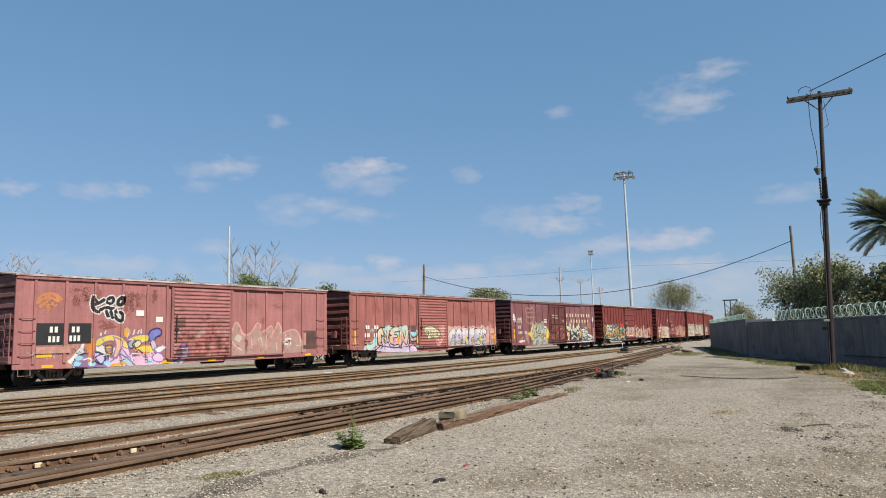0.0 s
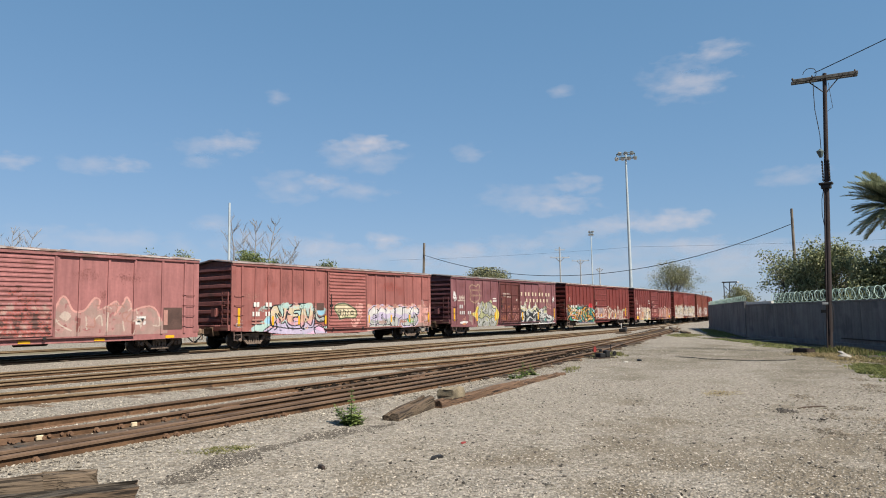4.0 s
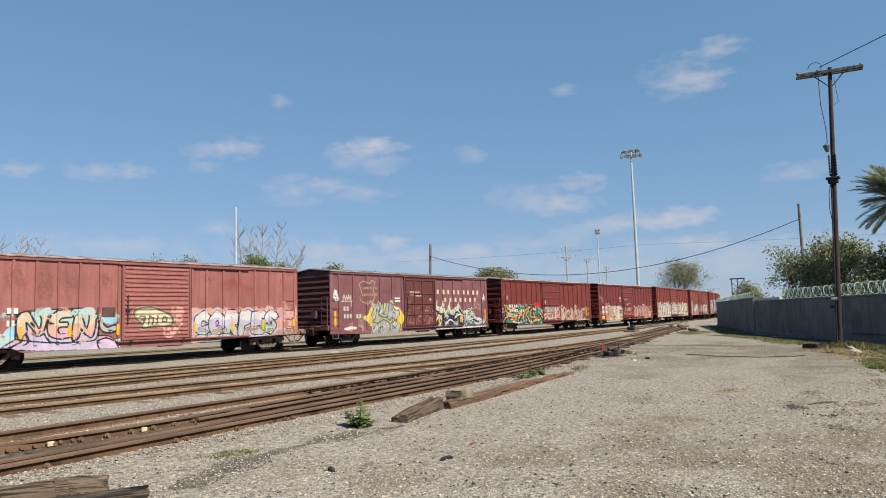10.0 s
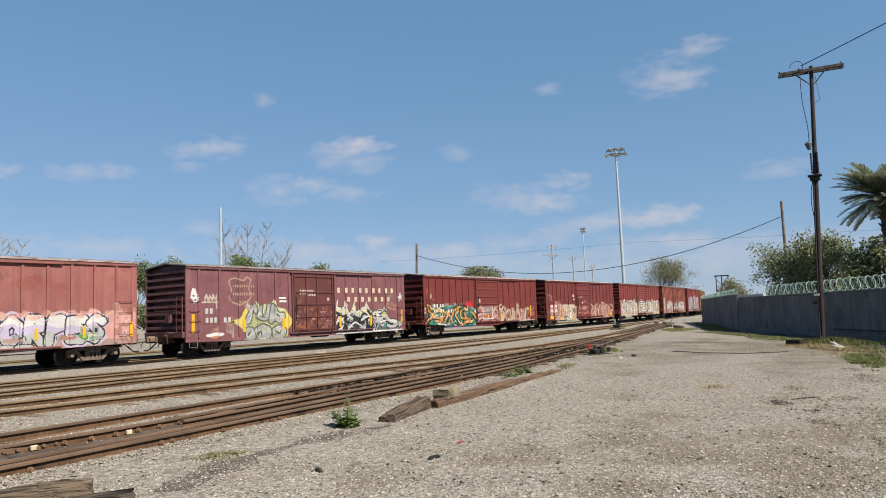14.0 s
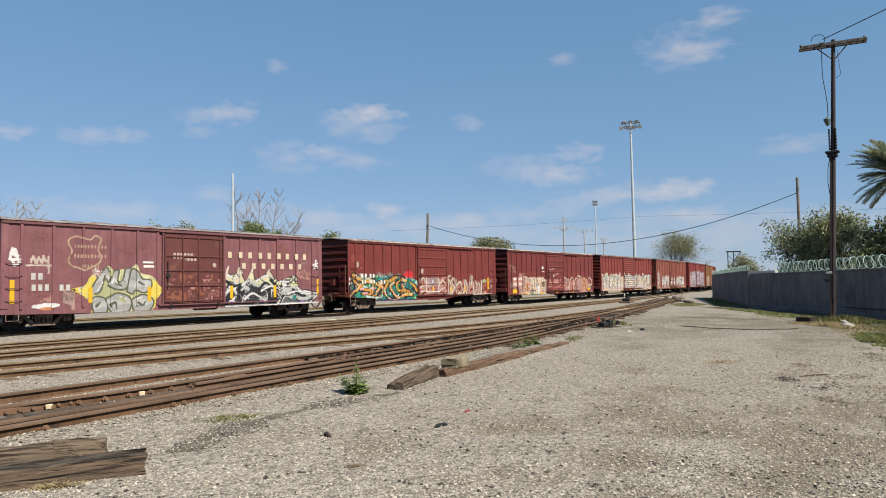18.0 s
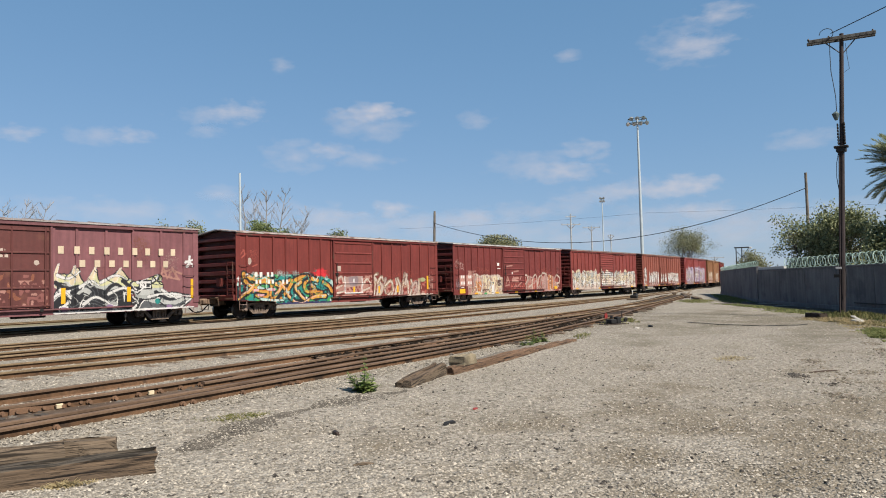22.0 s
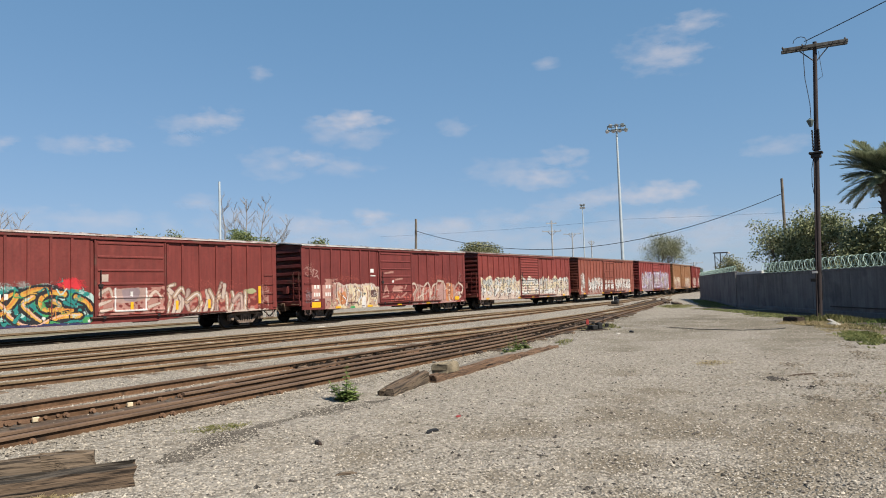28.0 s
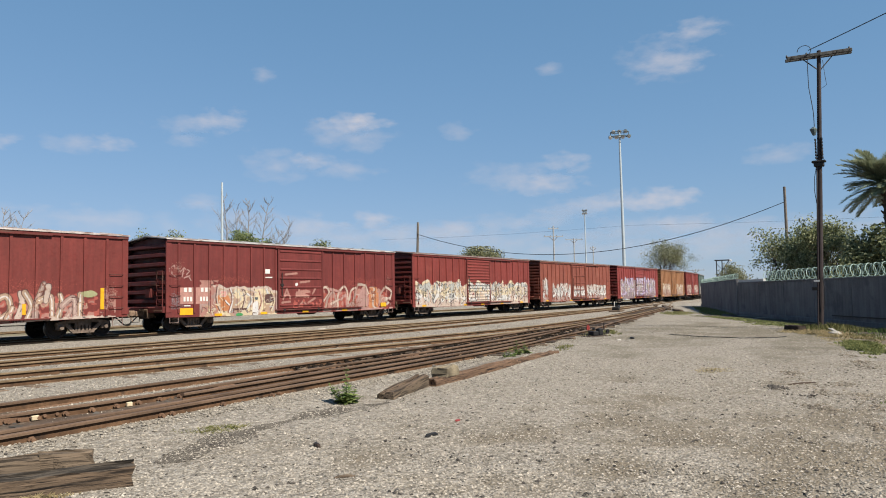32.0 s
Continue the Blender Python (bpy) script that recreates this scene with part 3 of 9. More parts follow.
SPACER = Build().bevel_box(-0.04, 0.04, -0.06, -0.02, 0.04, 0.10, 0.008).mesh("spacer_block", surface("cream_block", (0.52, 0.43, 0.29), 0.8, var=0.2, scale=6))
for _x in (4.15, 5.35):
    part("spacer_block", SPACER, None, track_5, "cream-painted block", at=pose(_x, lerp_path(C2_LINE, _x) - 0.03, 0.0))
for _x in (3.5, 5.05, 5.2, 6.0, 6.9, 7.05, 8.6):
    part("bolt", BOLT, RAIL, track_5, at=pose(_x, lerp_path(C3_LINE, _x) - 0.02, -0.01))


# ---- spray-painted pieces ----
PAINTS = {
    "white": (0.528, 0.512, 0.496), "black": (0.0144, 0.0144, 0.0176), "navy": (0.024, 0.028, 0.08), "lavender": (0.416, 0.36, 0.48), "violet": (0.136, 0.096, 0.32),
    "peach": (0.528, 0.32, 0.24), "salmon": (0.496, 0.256, 0.224), "pink": (0.576, 0.36, 0.496), "rose": (0.528, 0.288, 0.32), "cream": (0.512, 0.424, 0.288), "yellow": (0.528, 0.416, 0.08), "gold": (0.48, 0.272, 0.048),
    "orange": (0.464, 0.168, 0.032), "teal": (0.016, 0.176, 0.16), "green": (0.048, 0.24, 0.08), "mint": (0.336, 0.464, 0.432), "sky": (0.24, 0.44, 0.576),
    "grey": (0.264, 0.268, 0.256), "silver": (0.352, 0.356, 0.34), "lime": (0.31, 0.31, 0.165), "rust": (0.192, 0.068, 0.04), "blush": (0.32, 0.16, 0.132),
    "ochre": (0.40, 0.16, 0.07), "dust": (0.30, 0.20, 0.175), "grime": (0.085, 0.042, 0.036), "brickdust": (0.30, 0.072, 0.055), "soot": (0.20, 0.075, 0.066), "tan": (0.352, 0.24, 0.168), "red": (0.48, 0.024, 0.032), "pale": (0.424, 0.338, 0.288),
    "mauve": (0.19, 0.12, 0.22), "mauvegrey": (0.21, 0.155, 0.165), "slate": (0.075, 0.08, 0.085), "olive": (0.075, 0.078, 0.05), "palelime": (0.45, 0.44, 0.25), "blue": (0.13, 0.14, 0.36), "ghost": (0.335, 0.195, 0.175),
}
PAINT_MATS = {k: surface("spray_" + k, c, 0.6, var=0.12, scale=2.0, fine=20, streak=0.08, bump=0.0) for k, c in PAINTS.items()}
PAINT_KEYS = list(PAINTS)
CELL = 0.017


class Canvas:
    """A painted field, x along the car and z up, kept as cells of colour."""

    def __init__(self, x0, x1, z0, z1, seed):
        self.x0, self.z0 = x0, z0
        self.w, self.h = int((x1 - x0) / CELL), int((z1 - z0) / CELL)
        self.c = np.zeros((self.h, self.w), np.int16)
        self.rng = np.random.default_rng(seed)
        self.X, self.Z = np.meshgrid(x0 + (np.arange(self.w) + 0.5) * CELL, z0 + (np.arange(self.h) + 0.5) * CELL)
        self.wob = self.field(0.5)
        self.fine = self.field(0.14)

    def field(self, size):
        """Smooth random field between -1 and 1 with bumps of a size in metres."""
        n = (max(int(self.h * CELL / size) + 3, 3), max(int(self.w * CELL / size) + 3, 3))
        g = self.rng.uniform(-1, 1, n)
        zi = np.linspace(0, n[0] - 1.001, self.h)
        xi = np.linspace(0, n[1] - 1.001, self.w)
        z0, x0 = zi.astype(int), xi.astype(int)
        fz, fx = (zi - z0)[:, None], (xi - x0)[None]
        fz, fx = fz * fz * (3 - 2 * fz), fx * fx * (3 - 2 * fx)
        a, b = g[z0][:, x0] * (1 - fx) + g[z0][:, x0 + 1] * fx, g[z0 + 1][:, x0] * (1 - fx) + g[z0 + 1][:, x0 + 1] * fx
        return a * (1 - fz) + b * fz

    def put(self, mask, col):
        self.c[mask] = PAINT_KEYS.index(col) + 1

    def blob(self, x, z, rx, rz, col, rough=0.25):
        self.put(((self.X - x) / rx) ** 2 + ((self.Z - z) / rz) ** 2 + rough * self.wob + 0.4 * rough * self.fine < 1, col)

    def near(self, pts):
        best = np.full(self.c.shape, 9.0)
        for (ax, az), (bx, bz) in zip(pts[:-1], pts[1:]):
            dx, dz = bx - ax, bz - az
            t = np.clip(((self.X - ax) * dx + (self.Z - az) * dz) / (dx * dx + dz * dz + 1e-9), 0, 1)
            best = np.minimum(best, np.hypot(self.X - ax - t * dx, self.Z - az - t * dz))
        return best

    def curve(self, pts, n=5):
        out = []
        p = [pts[0], *pts, pts[-1]]
        for i in range(1, len(p) - 2):
            for k in range(n):
                t = k / n
                out.append(tuple(0.5 * ((2 * p[i][j]) + (p[i + 1][j] - p[i - 1][j]) * t + (2 * p[i - 1][j] - 5 * p[i][j] + 4 * p[i + 1][j] - p[i + 2][j]) * t * t
                                        + (3 * p[i][j] - p[i - 1][j] - 3 * p[i + 1][j] + p[i + 2][j]) * t**3) for j in (0, 1)))
        return out + [pts[-1]]

    def stroke(self, pts, width, col, taper=0.0):
        self.put(self.near(pts) < width * (1 + taper * self.wob), col)

    def letters(self, x0, x1, z0, z1, count, fills, outline, width=0.16, edge=0.045, gloss=None, glow=None):
        """A row of fat interlocked strokes, each filled in bands and outlined."""
        r = self.rng
        step = (x1 - x0) / count
        rows = []
        for i in range(count):
            cx, h = x0 + (i + 0.5) * step, z1 - z0
            q = [(-0.5, 0.0), (-0.35, 1.0), (0.1, 0.6), (0.5, 0.95), (0.4, 0.1), (0.0, 0.35), (-0.1, 1.0), (0.55, 0.45), (-0.55, 0.5)]
            for _ in range(2 if step > 0.5 else 1):
                pick = r.choice(len(q), 4, replace=False)
                pts = [(cx + q[k][0] * step * 1.05 + r.uniform(-0.08, 0.08) * step, z0 + h * (0.06 + 0.88 * q[k][1]) + r.uniform(-0.07, 0.07) * h) for k in pick]
                rows.append(self.curve(pts))
        dist = [self.near(p) for p in rows]
        if glow:
            self.put(np.min(dist, 0) < (width + edge * 2.4) * (1 + 0.35 * self.wob), glow)
        for k, d in enumerate(dist):
            self.put(d < width + edge, outline)
            inside = d < width * (1 + 0.15 * self.wob)
            band = (self.Z - z0) / (z1 - z0) + 0.25 * self.wob
            for j, f in enumerate(fills):
                self.put(inside & (band >= j / len(fills) - (9 if j == 0 else 0)) & ((band < (j + 1) / len(fills)) | (j == len(fills) - 1)), f)
            if gloss:
                self.put(np.abs(d - width * 0.45) < 0.014, gloss)
        return self

    GLYPHS = {
        "C": [[(0.95, 0.8), (0.6, 1.0), (0.15, 0.75), (0.1, 0.3), (0.5, 0.0), (0.95, 0.2)]],
        "O": [[(0.5, 1.0), (0.1, 0.7), (0.1, 0.3), (0.5, 0.0), (0.9, 0.3), (0.9, 0.7), (0.5, 1.0)]],
        "R": [[(0.15, 0.0), (0.15, 1.0), (0.75, 0.98), (0.85, 0.65), (0.2, 0.5)], [(0.4, 0.5), (0.95, 0.0)]],
        "P": [[(0.15, 0.0), (0.15, 1.0), (0.75, 0.98), (0.85, 0.65), (0.2, 0.45)]],
        "E": [[(0.9, 1.0), (0.15, 0.95), (0.15, 0.05), (0.95, 0.0)], [(0.2, 0.5), (0.75, 0.52)]],
        "S": [[(0.9, 0.85), (0.5, 1.0), (0.15, 0.75), (0.85, 0.3), (0.5, 0.0), (0.1, 0.15)]],
    }

    def word(self, text, x0, x1, z0, z1, fills, outline, width=0.14, edge=0.045, glow=None, halo=0.1, lean=0.1, gloss=None, jag=0.06):
        """Fat graffiti letters on a bowed line, outlined, filled in bands, with a glow round them."""
        step, h = (x1 - x0) / len(text), z1 - z0
        dist = []
        for i, ch in enumerate(text):
            k = 1 - 0.12 * abs((i + 0.5) / len(text) - 0.5) * 2
            near = [self.near([(x0 + step * (i + 0.1 + 0.8 * u) + lean * (v - 0.5) * h + self.rng.uniform(-jag, jag), z0 + h * (0.5 + (v - 0.5) * k) + self.rng.uniform(-jag, jag)) for u, v in line]) for line in self.GLYPHS[ch]]
            dist.append(np.min(near, 0))
        if glow:
            self.put(np.min(dist, 0) < (width + edge + halo) * (1 + 0.3 * self.wob), glow)
        for d in dist:
            self.put(d < width + edge, outline)
            band = (self.Z - z0) / h + 0.2 * self.wob
            inside = d < width * (1 + 0.08 * self.wob)
            for j, f in enumerate(fills):
                self.put(inside & (band >= (j / len(fills) if j else -9)) & (band < ((j + 1) / len(fills) if j < len(fills) - 1 else 9)), f)
            if gloss:
                self.put(inside & (np.abs(d - width * 0.6) < 0.018) & (self.wob > 0), gloss)
        return self

    def blade(self, pts, w0, w1, col, rim=None, edge=0.03):
        """A stroke that tapers from w0 to w1, with a rim of another colour."""
        best = np.full(self.c.shape, 9.0)
        n = len(pts) - 1
        for i, ((ax, az), (bx, bz)) in enumerate(zip(pts[:-1], pts[1:])):
            dx, dz = bx - ax, bz - az
            t = np.clip(((self.X - ax) * dx + (self.Z - az) * dz) / (dx * dx + dz * dz + 1e-9), 0, 1)
            best = np.minimum(best, np.hypot(self.X - ax - t * dx, self.Z - az - t * dz) - (w0 + (w1 - w0) * (i + t) / n))
        if rim:
            self.put(best < edge, rim)
        self.put(best < 0, col)

    def shape(self, pts, fills, rim=None, edge=0.045):
        """A closed rounded outline, filled plainly or in bands from its foot upwards, with a rim."""
        line = self.curve([*pts, pts[0]], 4)
        xs, zs = np.array([p[0] for p in line]), np.array([p[1] for p in line])
        inside = np.zeros(self.c.shape, bool)
        for ax, az, bx, bz in zip(xs[:-1], zs[:-1], xs[1:], zs[1:]):
            if az != bz:
                inside ^= ((az > self.Z) != (bz > self.Z)) & (self.X < (bx - ax) * (self.Z - az) / (bz - az) + ax)
        near = self.near(line) if rim else None
        if rim:
            self.put(near < edge * 0.6, rim)
        if isinstance(fills, str):
            fills = (fills,)
        band = (self.Z - zs.min()) / (zs.max() - zs.min()) + 0.18 * self.wob
        for k, f in enumerate(fills):
            self.put(inside & (band >= (k / len(fills) if k else -9)) & (band < ((k + 1) / len(fills) if k < len(fills) - 1 else 9)), f)
        if rim:
            self.put(inside & (near < edge), rim)

    def mist(self, x, z, rx, rz, col, share=0.75):
        """A cloud of overspray, thinning outwards."""
        d = ((self.X - x) / rx) ** 2 + ((self.Z - z) / rz) ** 2 + 0.5 * self.fine
        self.put(self.rng.uniform(0, 1, self.c.shape) < share * np.exp(-1.4 * np.maximum(d, 0) ** 2), col)

    def wear(self, share):
        """Flakes off a part of the paint."""
        self.c[(self.fine * 0.6 + self.wob * 0.4) < -1 + 2 * share * 0.62] = 0

    def detail(self, count, cols, w=0.03, length=0.35):
        """Short crossing strokes inside what is already painted."""
        keep = self.c > 0
        for k in range(count):
            x, z = self.x0 + self.rng.uniform(0.03, 0.97) * self.w * CELL, self.z0 + self.rng.uniform(0.1, 0.9) * self.h * CELL
            a = self.rng.uniform(0, 6.28)
            pts = [(x, z), (x + length * math.cos(a), z + length * math.sin(a)), (x + length * 1.4 * math.cos(a + 0.9), z + length * 1.4 * math.sin(a + 0.9))]
            self.put((self.near(self.curve(pts)) < w * self.rng.uniform(0.5, 1.4)) & keep, cols[k % len(cols)])
        return self

    def roughen(self):
        """Overspray: ragged edges and flecks."""
        zi, xi = np.indices(self.c.shape)
        dz, dx = self.rng.integers(-1, 2, (2, *self.c.shape)) * (self.rng.uniform(0, 1, self.c.shape) < 0.25)
        self.c = self.c[np.clip(zi + dz, 0, self.h - 1), np.clip(xi + dx, 0, self.w - 1)]
        self.c[self.rng.uniform(0, 1, self.c.shape) < 0.004] = 0

    def build(self, spec):
        """Runs of one colour as strips laid on the car's side, over its posts and door ribs, as one coat."""
        self.roughen()
        self.c[self.Z < np.interp(self.X, *zip(*SILLS[spec.get("sill", "straight")])) + 0.01] = 0
        verts, faces, mats, used, at = [], [], [], [], {}
        fixed = list(range(10, self.w, 10))
        for x in (*spec["posts"], 6.33, 9.41, 0.09, CAR_LEN - 0.09):
            for e in (-0.058, 0.058):
                k = int((x + e - self.x0) / CELL)
                fixed += [q for q in (k, k + 1) if 0 < q < self.w]
        fixed = np.unique(np.array(fixed, int))

        def corner(c, r):
            if (c, r) not in at:
                at[c, r] = len(verts)
                x, z = self.x0 + c * CELL, self.z0 + r * CELL
                verts.append((x, -HALF_W - skin(spec, x, z) - 0.004, z))
            return at[c, r]

        for j in range(self.h):
            row = self.c[j]
            cuts = np.union1d(np.flatnonzero(np.diff(row)) + 1, fixed)
            for a, e in zip(np.r_[0, cuts].tolist(), np.r_[cuts, self.w].tolist()):
                k = int(row[a])
                if k:
                    if k not in used:
                        used.append(k)
                    faces.append((corner(a, j), corner(e, j), corner(e, j + 1), corner(a, j + 1)))
                    mats.append(used.index(k))
        me = bpy.data.meshes.new("graffiti")
        me.from_pydata(verts, [], faces)
        for k in used:
            me.materials.append(PAINT_MATS[PAINT_KEYS[k - 1]])
        me.polygons.foreach_set("material_index", mats)
        me.update()
        return me


# ---- boxcars ----
CAR_LEN, HALF_W, EAVE, PEAK = 15.7, 1.52, 4.08, 4.27
RAIL_Z, SPEED = 0.05, 2.012
WHEEL_R = 0.42
DOOR_X, DOOR_FOOT = (6.32, 9.42), 0.86
# foot of the side along the car
SILLS = {"straight": ((0, 0.66), (3, 0.60), (CAR_LEN - 3, 0.60), (CAR_LEN, 0.64)),
         "stepped": ((0, 0.84), (2.2, 0.76), (2.6, 0.58), (6.2, 0.56), (9.4, 0.56), (10.4, 0.66), (12.2, 0.72), (CAR_LEN, 0.78))}


def skin(spec, x, z):
    """How far a car's side stands out of its body plane at a place: posts, corner posts and door ribs."""
    if DOOR_X[0] + 0.02 < x < DOOR_X[1] - 0.02 and z > DOOR_FOOT:
        if spec["door_style"] == "ribs":
            step = (EAVE - 1.33) / (spec["door_ribs"] - 1)
            d = abs((z - 1.03 + step / 2) % step - step / 2)
            return 0.06 + 0.035 * min(max((0.06 - d) / 0.035, 0.0), 1.0)
        return 0.06
    if x < 0.19 or x > CAR_LEN - 0.19:
        return 0.03
    if z > 0.83 and min(abs(x - p) for p in spec["posts"]) < 0.0575:
        return 0.046
    return 0.004


def wheel_mesh():
    prof = [(0.075, 0.075), (0.13, 0.075), (0.15, 0.03), (0.33, 0.012), (0.35, 0.06), (0.42, 0.068), (0.425, -0.045), (0.448, -0.056), (0.448, -0.075), (0.36, -0.075), (0.34, -0.03), (0.15, -0.04), (0.13, -0.09), (0.075, -0.09)]
    b = Build().lathe(prof, 28, [0, 0, 0, 0, 0, 1, 1, 1, 0, 0, 0, 0, 0])
    for k in range(8):
        a = k * math.pi / 4
        b.tube([(0.235 * math.cos(a), 0.035, 0.235 * math.sin(a)), (0.235 * math.cos(a), 0.012, 0.235 * math.sin(a))], 0.026, 6)
    return b.mesh("wheel", WHEEL, TREAD, smooth=False)


WHEEL_MESH = wheel_mesh()
AXLE_MESH = Build().tube([(0, -1.05, 0), (0, -0.8, 0), (0, -0.6, 0), (0, 0.6, 0), (0, 0.8, 0), (0, 1.05, 0)], [0.07, 0.075, 0.09, 0.09, 0.075, 0.07], 12).mesh("wheelset", WHEEL)


def side_frame_mesh():
    """The cast side frame of a three-piece truck, with windows, journal boxes and springs."""
    b = Build()
    b.extrude([(-1.05, 0.50), (-1.05, 0.62), (-0.72, 0.68), (-0.42, 0.72), (0.42, 0.72), (0.72, 0.68), (1.05, 0.62), (1.05, 0.50), (0.74, 0.56), (0.45, 0.60), (-0.45, 0.60), (-0.74, 0.56)], -0.07, 0.07)
    b.extrude([(-0.78, 0.56), (-0.62, 0.58), (-0.30, 0.27), (-0.42, 0.20)], -0.06, 0.06)
    b.extrude([(0.62, 0.58), (0.78, 0.56), (0.42, 0.20), (0.30, 0.27)], -0.06, 0.06)
    b.extrude([(-0.42, 0.19), (-0.36, 0.29), (0.36, 0.29), (0.42, 0.19)], -0.08, 0.08)
    for s in (-1, 1):
        b.box(0.27 * s - 0.04, 0.27 * s + 0.04, -0.055, 0.055, 0.28, 0.61)
        b.bevel_box(0.88 * s - 0.15, 0.88 * s + 0.15, -0.09, 0.10, 0.33, 0.55, 0.03)
        b.tube([(0.88 * s, -0.09, 0.42), (0.88 * s, -0.17, 0.42)], [0.10, 0.075], 12)
    for s in (-0.15, 0.0, 0.15):
        b.tube([(s, -0.02, 0.29), (s, -0.02, 0.50)], 0.055, 8)
    b.box(-0.24, 0.24, -0.10, 0.10, 0.50, 0.60)
    return b.mesh("side_frame", TRUCK_STEEL)


SIDE_FRAME = side_frame_mesh()
BOLSTER = Build().bevel_box(-0.17, 0.17, -1.0, 1.0, 0.52, 0.72, 0.03).tube([(0, 0, 0.70), (0, 0, 0.80)], 0.2, 12).box(-0.9, 0.9, -0.1, 0.1, 0.36, 0.42).box(-0.55, -0.45, -0.75, 0.75, 0.32, 0.44).box(0.45, 0.55, -0.75, 0.75, 0.32, 0.44).mesh("bogie", TRUCK_STEEL)
COUPLER_IRON = surface("rusty_coupler_iron", (0.19, 0.125, 0.085), 0.85, 0.0, var=0.4, scale=5, stain=(0.07, 0.045, 0.032), stain_at=0.55)
COUPLER = Build().bevel_box(0.0, 0.55, -0.10, 0.10, 0.72, 0.95, 0.02).bevel_box(0.50, 0.92, -0.19, 0.06, 0.68, 0.99, 0.06).bevel_box(0.60, 0.86, 0.04, 0.17, 0.72, 0.95, 0.04).mesh("coupler", COUPLER_IRON)
DRAFT_GEAR = Build().bevel_box(-0.4, 0.12, -0.2, 0.2, 0.64, 1.0, 0.03).bevel_box(0.02, 0.16, -0.34, 0.34, 0.60, 1.04, 0.03).mesh("draft_gear", COUPLER_IRON)
COUPLER_ROD = Build().tube([(0.55, -0.05, 0.98), (0.35, -0.2, 0.84), (0.22, -0.5, 0.80), (0.24, -1.1, 0.80), (0.30, -1.35, 0.70), (0.34, -1.42, 0.52)], 0.018, 6).mesh("uncoupling_rod", COUPLER_IRON)
AIR_HOSE = Build().tube([(0.05, -0.32, 0.74), (0.22, -0.34, 0.70), (0.40, -0.34, 0.55), (0.60, -0.30, 0.40), (0.80, -0.24, 0.36), (0.94, -0.20, 0.38)], 0.03, 7).mesh("air_hose", BLACK)
STIRRUP = Build().tube([(0, 0, 0.95), (0, -0.02, 0.42), (0.42, -0.02, 0.42), (0.42, 0, 0.95)], 0.018, 6).tube([(0, -0.02, 0.66), (0.42, -0.02, 0.66)], 0.012, 5).mesh("stirrup_step", surface("worn_step", (0.27, 0.19, 0.165), 0.7, var=0.3, stain=(0.15, 0.09, 0.07), stain_at=0.5))


def end_rib_mesh(h, mat):
    """One pressed rib of a car end: a deep undercut bar that tapers out to both sides."""
    w, d, k = 1.47, 0.25, h / 2
    b = Build()
    for y, q in zip((-w, -w + 0.02, w - 0.02, w), (0.9, 1.0, 1.0, 0.9)):
        b.v += [(0, y, -k * 0.70), (-d * 0.85 * q, y, -k * 0.62), (-d * q, y, -k * 0.42), (-d * 0.98 * q, y, k * 0.36), (-d * 0.70 * q, y, k * 0.56), (0, y, k * 0.66)]
    for i in range(3):
        for j in range(5):
            b.f.append((i * 6 + j, i * 6 + j + 1, (i + 1) * 6 + j + 1, (i + 1) * 6 + j))
            b.m.append(0)
    return b.mesh("end_rib", mat)


def car_paint(name, base, fade, rust=0.62):
    return surface(name, base, 0.62, var=0.13, scale=0.7, fine=9, stain=fade, stain_at=rust, streak=0.14, bump=0.06, bump_scale=8)


